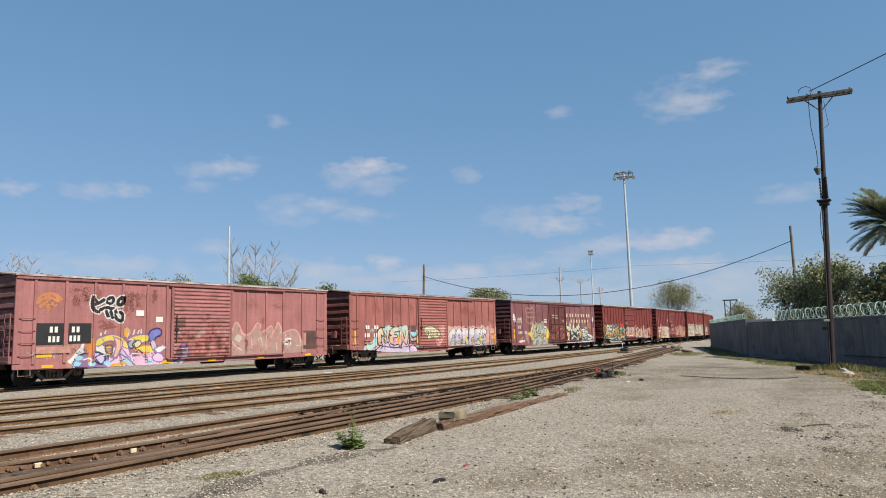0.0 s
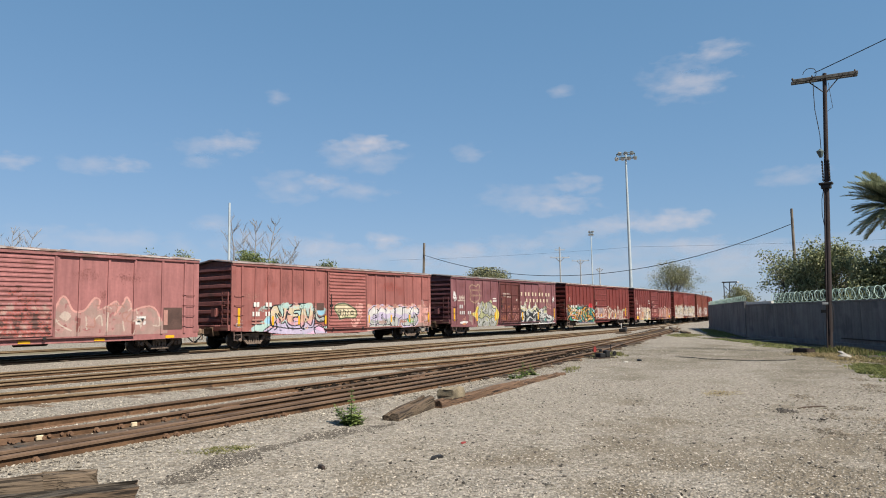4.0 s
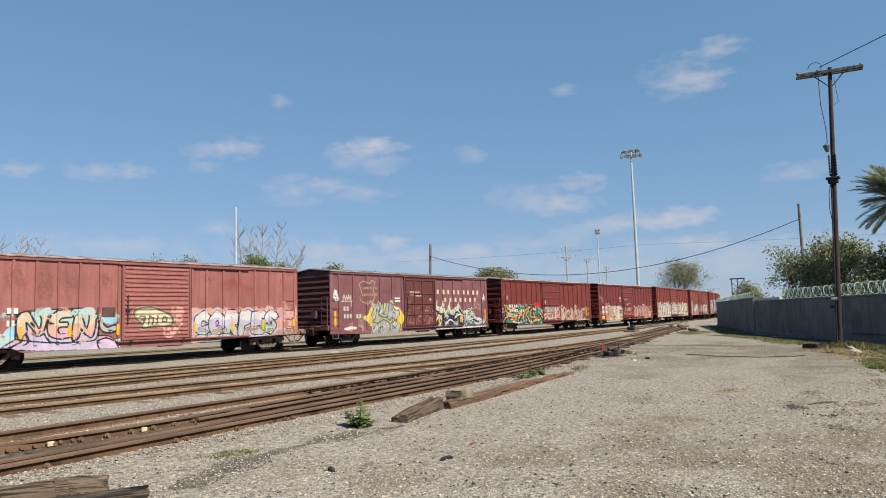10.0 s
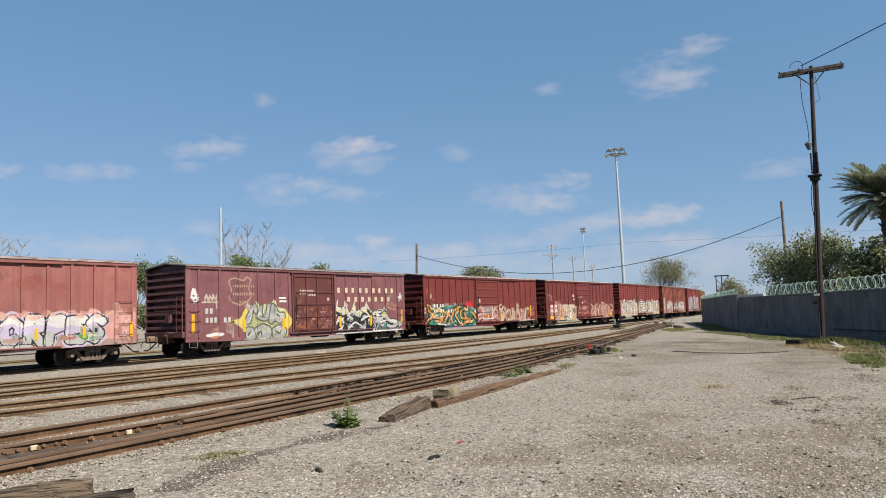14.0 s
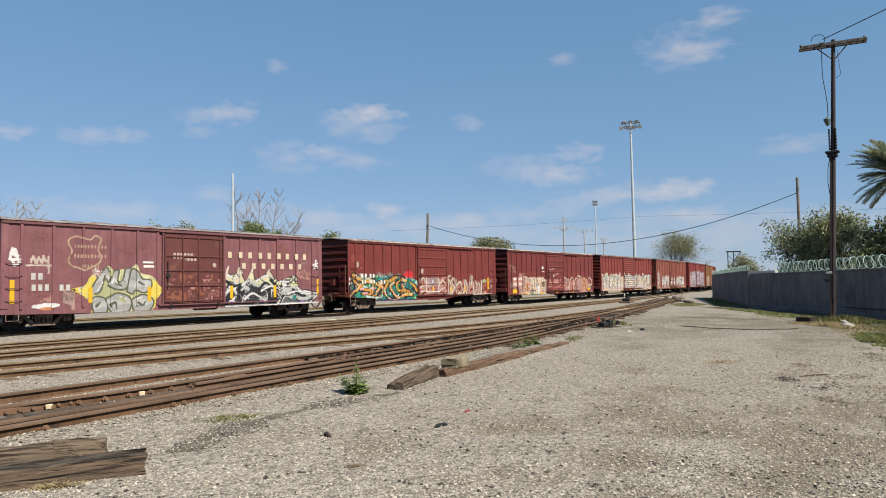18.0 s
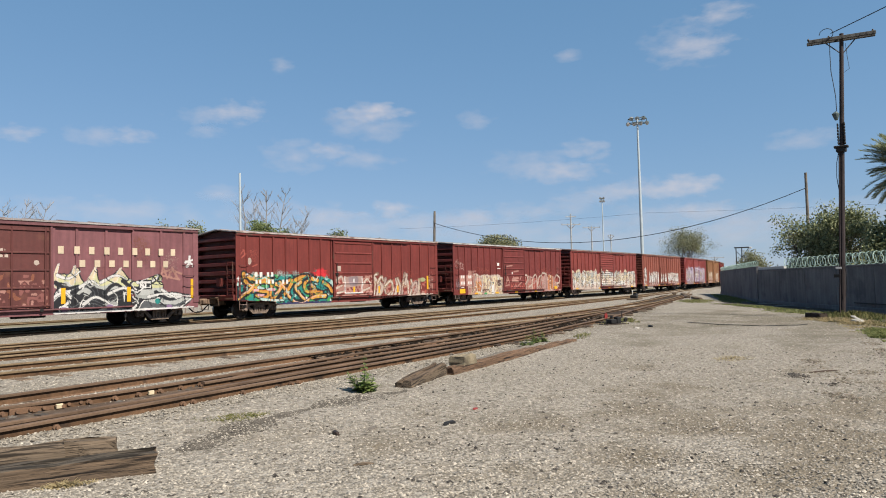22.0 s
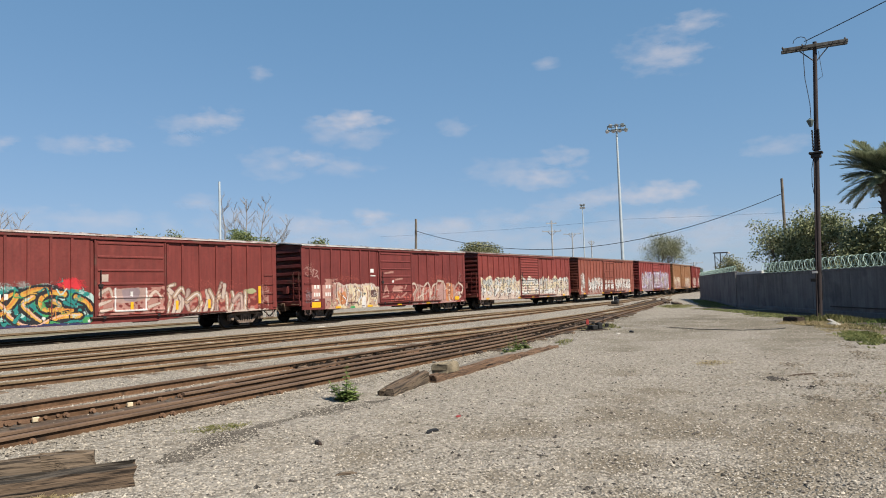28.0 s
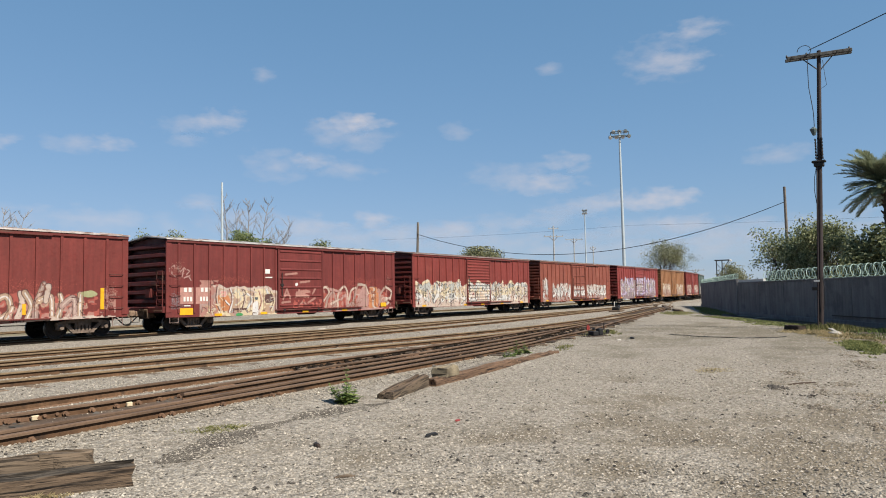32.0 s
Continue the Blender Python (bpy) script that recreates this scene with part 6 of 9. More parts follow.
    for pts in ([(1.01, 2.53), (1.09, 2.79), (1.18, 2.53)], [(1.23, 2.53), (1.27, 2.75), (1.36, 2.57)], [(1.41, 2.53), (1.45, 2.8), (1.54, 2.58)], [(0.86, 2.44), (1.72, 2.44)], [(1.63, 2.76), (1.64, 2.17)], [(1, 2.66), (1.58, 2.62)]):
        c.stroke(pts, 0.035, "pale")
    put_art(root, "small white tags", c)
    c = Canvas(0.6, 2.7, 0.75, 1.6, 38)
    c.blob(1.55, 0.92, 0.45, 0.1, "white", 0.7)
    c.blob(1.62, 0.82, 0.3, 0.06, "ochre", 0.5)
    c.put((np.abs(c.X - 1.5) < 0.26) & (np.abs(c.Z - 1.22) < 0.14) & (c.fine > 0.0), "blush")
    c.put((np.abs(c.X - 2.4) < 0.22) & (c.Z < 1.55) & (c.fine + c.wob > 0.0), "dust")
    put_art(root, "pale smears low on the side", c)
    c = Canvas(6.5, 9.3, 0.86, 3.2, 35)
    c.put((c.fine * 0.5 + c.wob * 0.5 > 0.28) & (c.Z < 2.3), "rust")
    c.put((c.fine * 0.6 + c.wob * 0.4 < -0.45) & (c.Z < 2.1), "soot")
    c.put((c.fine * 0.7 - c.wob * 0.3 > 0.55) & (c.Z < 1.9), "blush")
    for x0, z, w in ((6.75, 3.0, 1.1), (6.75, 2.86, 0.5), (7.4, 2.78, 0.6)):
        c.put((c.X > x0) & (c.X < x0 + w) & (np.abs(c.Z - z) < 0.05) & (np.mod(c.X, 0.17) < 0.12), "pale")
    c.blob(8.9, 2.55, 0.09, 0.09, "pale", 0.3)
    c.wear(0.15)
    put_art(root, "rust and pale smudges on the door", c)
    smudges(root, 121, "rusty smudges on faded paint", ((1.5, 3.5, 0.45, 0.2, "soot", 0.25), (2.3, 2.7, 0.25, 0.5, "soot", 0.25), (4.9, 3.1, 0.5, 0.2, "soot", 0.25), (5.5, 3.4, 0.25, 0.3, "soot", 0.3), (1.3, 1.5, 0.5, 0.4, "rust", 0.2),
                                                        (2.5, 1.4, 0.4, 0.4, "blush", 0.25), (13.0, 3.35, 0.5, 0.35, "rust", 0.3), (13.1, 2.9, 0.4, 0.3, "soot", 0.35), (11.6, 2.3, 0.3, 0.4, "soot", 0.25), (14.4, 2.6, 0.3, 0.5, "dust", 0.2)))


def art_teal(root):
    c = Canvas(0.02, 6.28, 0.5, 2.55, 41)
    c.shape([(-0.08, 0.87), (-0.08, 1.42), (0.1, 1.75), (0.42, 2.02), (0.84, 2.1), (1.56, 2.05), (2.57, 2.09), (3.65, 2.08), (4.5, 2.18), (5.14, 2.02), (5.81, 1.91), (6.31, 1.64), (6.24, 0.98), (6.11, 0.59), (5.07, 0.44), (3.64, 0.56), (2.06, 0.63), (1.07, 0.82)], "teal")
    spots = c.field(0.32)
    c.put((c.c > 0) & (spots > 0.35), "green")
    c.put((c.c > 0) & (spots < -0.55), "mint")
    c.put((c.c > 0) & (c.wob * 0.6 + c.fine * 0.6 > 0.35), "black")
    # pale spray over the top edge
    for x, z in ([(1.03, 2.15), (1.31, 2.03), (2.63, 2.16), (3, 2.11), (3.65, 2.18), (4.15, 2.05), (4.5, 2.12)]):
        c.mist(x, z - 0.04, 0.26, 0.13, ("mint", "silver", "grey", "silver")[int(x * 3) % 4], 0.6)
    for x, z in ([(5.14, 2.15), (5.45, 2.2), (5.69, 2.09)]):
        c.mist(x, z, 0.3, 0.2, "red", 0.95)
    c.mist(0.75, 1.52, 0.3, 0.12, "red")
    # navy shadow, then gold bars of the letters
    bars_ = ([(0.44, 2.11), (0.51, 1.79), (0.74, 1.58), (1.03, 1.51)], [(1.03, 1.55), (0.74, 1.29), (0.46, 1.16), (0.14, 0.93)], [(1.91, 1.72), (1.51, 1.75), (1.19, 1.59), (1.22, 1.36), (1.56, 1.26), (1.86, 1.23), (1.86, 1.02), (1.51, 0.94), (1.17, 1.07)], [(0.69, 1.99), (1.17, 1.85), (1.66, 1.89), (2.16, 1.71)],
             [(2.06, 1.76), (2.11, 1.43), (2.01, 1.06)], [(2.36, 1.61), (2.62, 1.51), (2.57, 1.23), (2.31, 1.09)], [(2.16, 0.84), (2.52, 1.23), (2.89, 1.58), (3.26, 1.79)], [(2.62, 1.66), (2.99, 1.31), (3.21, 0.97), (3.64, 0.65)], [(3.43, 1.74), (3.26, 1.45), (2.94, 1.12), (2.62, 0.84)],
             [(3.98, 1.68), (3.64, 1.44), (3.92, 1.06), (4.26, 0.78)], [(5.14, 1.76), (4.61, 1.85), (4.26, 1.58), (4.37, 1.22), (4.9, 1.16), (5.43, 1.11)], [(5.74, 0.92), (5.07, 0.92), (4.54, 0.76), (4.14, 0.58), (3.64, 0.65)], [(3.65, 1.79), (4.04, 1.95), (4.5, 1.97)], [(4.72, 1.51), (4.96, 1.36), (4.84, 1.16)], [(5.56, 1.65), (5.99, 1.43), (6.18, 1.11)])
    for pts in bars_:
        c.stroke(c.curve(pts), 0.175, "black")
    for pts in bars_:
        c.blade(c.curve(pts), 0.10, 0.055, "gold", "black", 0.03)
    for pts in bars_[::2]:
        c.stroke([(x + 0.02, z + 0.05) for x, z in c.curve(pts)], 0.034, "orange")
    for pts in bars_[1::2]:
        c.stroke([(x, z + 0.04) for x, z in c.curve(pts)], 0.03, "peach")
    for pts in ([(1.36, 0.9), (2.06, 0.82), (2.83, 0.79)], [(1.07, 0.91), (1.46, 0.75)], [(4.66, 0.71), (5.13, 0.59), (5.8, 0.61)], [(3.37, 0.81), (3.53, 1.05)], [(5.14, 1.45), (5.44, 1.29)], [(1.31, 1.45), (1.61, 1.4)], [(2.26, 1.43), (2.42, 1.33)], [(2.78, 1.03), (2.94, 0.83)]):
        c.blade(c.curve(pts) if len(pts) > 2 else pts, 0.07, 0.04, ("mint", "teal", "green")[int(pts[0][0] * 5) % 3], "black", 0.025)
    for x, z in ([(1.19, 1.32), (2.11, 1.34), (1.41, 1.08)]):
        c.blob(x, z, 0.24, 0.07, "rose", 0.5)
    for pts in ([(0.1, 1.97), (0.1, 1.8)], [(0.03, 1.89), (0.19, 1.91)], [(1.71, 0.84), (2.62, 0.8)]):
        c.stroke(pts, 0.025, "white")
    for x, z in ([(0.6, 2.06), (1.12, 2.1), (0.28, 1.66), (1.41, 2.01), (4.37, 0.87), (5.25, 0.58), (6.11, 0.7)]):
        c.blob(x, z, 0.07, 0.06, "white", 0.4)
    c.put((c.c > 0) & (c.Z < 0.66 + 0.04 * c.fine), "navy")
    c.detail(46, ("teal", "green", "mint", "black", "black", "orange", "gold"), 0.024, 0.26)
    for k in range(26):
        c.mist(c.rng.uniform(0.2, 6.1), c.rng.uniform(0.7, 2.1), 0.10, 0.08, ("mint", "teal", "teal", "green")[k % 4], 0.7)
    put_art(root, "teal, orange and gold wild-style piece", c)
    c = Canvas(0.2, 2.2, 2.2, 3.3, 44)
    c.blob(0.78, 2.72, 0.12, 0.17, "pale", 0.3)
    for pts in ([(0.28, 3.05), (0.46, 3.28), (0.51, 3.01)], [(0.32, 2.87), (0.55, 3.06)], [(0.95, 2.47), (1.22, 2.56)]):
        c.stroke(pts, 0.03, "brickdust")
    put_art(root, "pale blot and faint marks", c)
    c = Canvas(6.45, 9.38, 0.86, 2.55, 42)
    c.put((c.Z < 1.95 + 0.1 * c.wob) & (c.fine > -0.35), "blush")
    c.put((c.c > 0) & (c.fine + c.wob < -0.5), "brickdust")
    c.shape([(7.09, 1.92), (8.45, 1.96), (8.44, 1.6), (8.16, 1.41), (7.21, 1.38)], "dust")
    c.shape([(7.42, 1.89), (8.17, 1.94), (8.09, 1.49), (7.55, 1.45)], "mauvegrey")
    c.put((np.abs(c.X - 7.85) < 0.06) & (np.abs(c.Z - 1.72) < 0.09), "white")
    for pts in ([(6.5, 1.74), (6.89, 1.95), (7.02, 1.62)], [(6.5, 1.32), (6.95, 1.47)], [(8.58, 1.48), (8.95, 1.81), (9.23, 1.47)], [(8.65, 1.15), (9.15, 1.3)], [(6.56, 1.05), (7.01, 1.14)]):
        c.blade(c.curve(pts) if len(pts) > 2 else pts, 0.07, 0.04, "pale", "rust", 0.02)
    c.wear(0.2)
    for a, b in (([(7.15, 1.95), (7.14, 1.03)]), ([(7.14, 1.03), (8.51, 1.04)]), ([(8.52, 1.93), (8.51, 1.04)])):
        c.stroke([a, b], 0.035, "white")
    c.put((np.abs(c.X - 6.72) < 0.14) & (np.abs(c.Z - 2.38) < 0.15), "pale")
    put_art(root, "buffed pink haze on the door", c)
    c = Canvas(9.5, 15.2, 0.7, 2.55, 43)
    c.put((c.Z < 1.75 + 0.2 * c.wob) & (c.X < 14.5) & (c.fine > -0.25), "brickdust")
    c.put((c.Z < 1.5 + 0.3 * c.wob) & (c.X < 14.3) & (c.fine > 0.1), "blush")
    for k, pts in enumerate(([(9.51, 0.84), (9.67, 1.46), (9.53, 1.92), (9.91, 2.09)], [(9.61, 1.86), (9.97, 1.46), (9.81, 0.83)], [(9.9, 1.57), (10.21, 1.91), (10.36, 1.68)], [(10.59, 1.79), (10.5, 1.27), (10.73, 0.74)], [(10.5, 1.33), (11.06, 1.67), (11.21, 1.13), (10.73, 0.8)], [(11.44, 0.77), (11.62, 1.36), (11.54, 1.78)], [(11.71, 1.78), (11.94, 1.29), (11.76, 0.76)], [(12.09, 0.75), (12.11, 1.41), (12.38, 2.13)], [(12.19, 1.47), (12.62, 1.64), (12.69, 0.91)],
                                [(12.54, 2.01), (12.45, 1.46)], [(12.85, 0.72), (13.04, 1.39), (12.96, 1.7)], [(13.04, 1.27), (13.48, 1.57), (13.55, 0.88)], [(13.75, 1.69), (13.73, 0.75)], [(10.04, 0.82), (10.27, 1.28), (10.13, 1.57)], [(11.12, 0.84), (11.29, 1.25)], [(13.2, 0.71), (13.38, 1.14)])):
        c.blade(c.curve(pts) if len(pts) > 2 else pts, 0.11, 0.075, ("tan", "pale", "tan", "dust")[k % 4], "grime", 0.028)
        c.stroke(c.curve(pts) if len(pts) > 2 else pts, 0.022, ("white", "pale")[k % 2])
    c.blob(14.05, 1.72, 0.3, 0.12, "lime", 0.7)
    c.put((c.Z < 0.84 + 0.04 * c.fine) & (c.X > 11.5) & (c.wob > -0.5), "pale")
    c.put((c.X > 14.55) & (c.fine > 0.1) & (c.Z < 1.85) & (c.Z > 0.95), "blush")
    c.detail(40, ("tan", "rust", "grime", "blush", "dust"), 0.018, 0.25)
    c.wear(0.14)
    put_art(root, "worn pale vertical lettering", c)
    smudges(root, 131, "faint dusty smudges", ((1.0, 3.0, 0.25, 0.3, "brickdust", 0.3), (3.0, 2.2, 0.9, 0.12, "soot", 0.2),
                                               (14.9, 1.6, 0.35, 0.5, "blush", 0.3), (12.0, 2.0, 1.6, 0.3, "brickdust", 0.2)))


def art_tan(root):
    c = Canvas(1.7, 6.28, 0.52, 2.3, 51)
    top = np.interp(c.X, *zip(*[(1.75, 1.94), (2.21, 2.04), (2.67, 2.12), (3.15, 1.93), (3.74, 2.04), (4.48, 1.93), (5, 1.98), (5.53, 2.04), (5.89, 1.86), (6.26, 1.75)]))
    c.put((c.Z < top + 0.06 * c.fine) & (c.fine > -0.9), "tan")
    c.put((c.c > 0) & (c.wob + 0.4 * c.fine > 0.15), "cream")
    c.put((c.c > 0) & (c.wob + 0.4 * c.fine < -0.45), "dust")
    c.put((c.c > 0) & (c.Z > top - 0.13), "pale")
    c.put((c.X < 2.7) & (c.fine > -0.2), "blush")
    c.shape([(2.58, 1.57), (3.28, 1.56), (3.34, 0.92), (2.64, 0.94)], "ochre")
    c.shape([(2.83, 1.8), (3.15, 1.8), (3.15, 1.56), (2.83, 1.56)], "salmon", "pale", 0.03)
    for k, pts in enumerate(([(2.64, 1.99), (2.58, 1.41), (2.77, 0.88)], [(3.34, 1.88), (3.47, 1.39), (3.28, 0.81)], [(3.54, 1.66), (3.8, 1.82), (4, 1.39), (3.67, 1.12)], [(4.07, 1.87), (4.2, 1.38), (4, 0.79)], [(4.34, 1.65), (4.61, 1.38), (4.34, 0.94)], [(4.82, 1.87), (4.75, 1.37), (4.96, 0.76)], [(5.1, 1.76), (5.24, 1.25), (5.03, 0.76)], [(5.53, 1.87), (5.67, 1.53)], [(5.82, 1.75), (6.04, 1.3), (5.81, 0.79)], [(4.48, 1.87), (4.89, 1.7)], [(3.02, 1.35), (3.28, 1.13)])):
        c.stroke(c.curve(pts) if len(pts) > 2 else pts, 0.03, ("grime", "rust", "silver", "grime", "grey")[k % 5])
        c.stroke([(x + 0.07, z) for x, z in (c.curve(pts) if len(pts) > 2 else pts)], 0.035, ("pale", "white", "cream")[k % 3])
    c.shape([(5.46, 1.59), (5.96, 1.61), (5.96, 1.21), (5.45, 1.22)], "grime")
    c.blob(4.95, 1.42, 0.14, 0.09, "slate", 0.5)
    for pts in ([(3.54, 0.91), (4.34, 0.92)], [(3.47, 0.81), (3.6, 0.91)], [(4.27, 0.92), (4.4, 0.78)]):
        c.stroke(pts, 0.05, "grime")
    c.blob(3.95, 0.66, 0.2, 0.08, "green", 0.6)
    c.shape([(4.68, 1.15), (5.03, 1.26), (5.03, 0.48), (4.75, 0.49)], "white")
    c.detail(50, ("cream", "grime", "pale", "silver", "dust", "tan"), 0.018, 0.22)
    c.wear(0.1)
    put_art(root, "cream blocks buffed into a tan field", c)
    c = Canvas(0.1, 2.3, 2.2, 3.4, 52)
    for pts in ([(0.14, 2.78), (0.39, 2.93), (0.5, 2.74)], [(0.17, 2.68), (0.45, 2.44)], [(0.5, 2.99), (0.62, 2.69)], [(0.67, 2.64), (0.9, 2.84), (0.79, 2.44)], [(0.96, 2.79), (1.19, 2.7), (1.02, 2.54)], [(1.13, 2.44), (1.25, 2.29)], [(0.9, 2.39), (1.19, 2.49)]):
        c.stroke(pts, 0.028, "ghost")
    c.wear(0.4)
    put_art(root, "small pale tag", c)
    c = Canvas(6.5, 9.38, 0.86, 2.75, 53)
    for pts in ([(6.63, 1.34), (6.87, 1.86), (7.09, 1.39)], [(6.79, 1.57), (7.02, 1.57)], [(6.56, 1.17), (7.09, 1.22)], [(7.48, 1.45), (7.72, 1.8), (7.88, 1.5)], [(7.96, 1.56), (8.21, 1.79), (8.37, 1.43)], [(7.64, 1.68), (8.29, 1.61)], [(7.72, 0.97), (8.04, 1.26), (8.2, 1.02)], [(8.36, 1.13), (8.86, 1.37)], [(7.81, 2.21), (8.46, 2.27)], [(6.79, 2.61), (7.57, 2.68)], [(8.7, 1.61), (8.87, 1.85)]):
        c.stroke(pts, 0.055, "blush")
    c.shape([(7.48, 1.45), (7.56, 1.74), (8.45, 1.79), (8.37, 1.43)], "blush")
    c.blob(7.55, 2.1, 0.1, 0.09, "white", 0.3)
    c.put((c.Z < 1.3) & (c.X > 7.3) & (c.fine > 0.1), "brickdust")
    c.wear(0.3)
    put_art(root, "broken white tag on the door", c)
    c = Canvas(9.45, 15.5, 0.62, 2.45, 54)
    c.put((c.X > 9.2) & (c.X < 15.0) & (c.Z < 1.72 + 0.25 * c.wob) & (c.fine > -0.6), "brickdust")
    c.put((c.c > 0) & (c.wob + c.fine > 0.2), "blush")
    c.shape([(12.67, 1.9), (13.07, 2.06), (13.25, 0.9), (12.46, 0.72), (12.07, 0.93)], "ghost")
    c.shape([(13.37, 1.96), (14.08, 1.83), (14.06, 0.68), (13.34, 0.63)], "ochre")
    for k, pts in enumerate(([(8.86, 0.94), (8.91, 1.55), (9.29, 1.85), (9.81, 1.94), (9.98, 1.6), (9.45, 1.17), (9.02, 0.88)], [(9.71, 0.74), (9.89, 1.35), (10.33, 1.66), (10.5, 1.03), (10.14, 0.79)], [(10.68, 0.77), (10.69, 1.53), (11.15, 1.97), (11.43, 1.71), (11.51, 0.94)], [(10.96, 1.27), (11.33, 1.52), (11.41, 0.75)], [(11.61, 1.26), (11.8, 1.77), (12.29, 1.96)], [(11.79, 0.74), (12.09, 1.58), (12.39, 2.16)], [(12.38, 2.1), (12.97, 2.03), (13.26, 1.56)],
                             [(12.27, 0.92), (12.66, 1.24)], [(13.77, 1.83), (13.65, 0.89), (14.06, 0.68)], [(14.72, 1.89), (14.28, 1.42), (14.48, 0.87), (15.12, 1)], [(14.82, 1.96), (15.36, 1.68), (15.24, 1.2)], [(10.07, 1.84), (10.78, 1.72)], [(10.15, 1.04), (10.78, 1.27)], [(11.23, 0.69), (11.89, 1.06), (12.17, 0.67)])):
        c.blade(c.curve(pts) if len(pts) > 2 else pts, 0.075, 0.05, ("pale", "dust", "pale", "ghost")[k % 4], "rust", 0.018)
    for x, z in ([(13.67, 1.63), (13.66, 1.29)]):
        c.put((np.abs(c.X - x) < 0.16) & (np.abs(c.Z - z) < 0.09), "rust")
    c.put((c.Z < 0.72 + 0.03 * c.fine) & (c.wob > -0.5), "ghost")
    c.put((np.abs(c.X - 15.0) < 0.28) & (np.abs(c.Z - 1.1) < 0.25) & (c.fine > -0.2), "pale")
    c.detail(46, ("blush", "pale", "rust", "tan", "dust"), 0.018, 0.3)
    c.wear(0.16)
    put_art(root, "faded pink looping lettering", c)
    smudges(root, 141, "faint dusty smudges", ((0.5, 1.3, 0.35, 0.4, "mauvegrey", 0.45), (0.6, 2.7, 0.35, 0.4, "blush", 0.2), (3.5, 2.3, 1.2, 0.2, "brickdust", 0.25), (12.4, 2.2, 1.6, 0.3, "brickdust", 0.25), (15.0, 2.4, 0.2, 0.3, "blush", 0.25)))


def smudges(root, seed, label, spots):
    """Thin clouds of rust, soot and dust on the upper side, clear of the door."""
    for side, (a, b) in enumerate(((0.2, 6.25), (9.5, CAR_LEN - 0.2))):
        c = Canvas(a, b, 1.0, 3.9, seed + side)
        for x, z, rx, rz, col, share in spots:
            if a - rx < x < b + rx:
                c.mist(x, z, rx, rz, col, share)
        put_art(root, label, c)


def art_long(root, seed, fills, outline, glow, x0=0.3, x1=15.4, z1=2.35, n=16, peak="palelime"):
    for k, (a, b) in enumerate(((x0, 6.25), (6.45, 9.35), (9.5, x1))):
        c = Canvas(a, b, 0.62 if k != 1 else 0.88, z1 + 0.15, seed + k)
        top = z1 - 0.2 + 0.22 * c.wob + 0.10 * np.sin(c.X * 5.1)
        c.put((c.Z < top) & (c.fine > -0.75), glow)
        c.put((c.Z < top) & (c.Z > top - 0.5) & (c.wob + 0.5 * c.fine > 0.3), peak)
        c.letters(a + 0.2, b - 0.2, 0.95, z1 - 0.25, max(int(n * (b - a) / 15), 2), fills, outline, 0.085, 0.03)
        c.detail(int(16 * (b - a)), (*fills, outline, "cream", "black", "tan", "white", "grime"), 0.026, 0.32)
        for j in range(int((b - a) * 1.6)):
            x = a + 0.2 + j / 1.6 + c.rng.uniform(-0.1, 0.1)
            c.blade([(x, c.rng.uniform(0.9, 1.4)), (x + c.rng.uniform(-0.1, 0.1), c.rng.uniform(1.6, z1))], 0.03, 0.05, ("white", outline, "silver", "cream")[j % 4])
        c.wear(0.16)
        put_art(root, "run of overlapping spray-painted lettering", c)


def art_low(root, seed, spans, fills, outline):
    for k, (a, b, z1) in enumerate(spans):
        c = Canvas(a, b, 0.66 if not 6.3 < (a + b) / 2 < 9.4 else 0.88, z1, seed + k)
        c.put((c.Z < z1 - 0.35 + 0.25 * c.wob) & (c.fine > -0.3), "dust")
        c.letters(a + 0.15, b - 0.15, 1.1, z1 - 0.25, max(int((b - a) / 0.55), 2), fills, outline, 0.10, 0.03, "white")
        c.detail(int(9 * (b - a)), (*fills, outline, "rust", "white"), 0.024, 0.3)
        c.wear(0.3)
        put_art(root, "weathered pale graffiti", c)


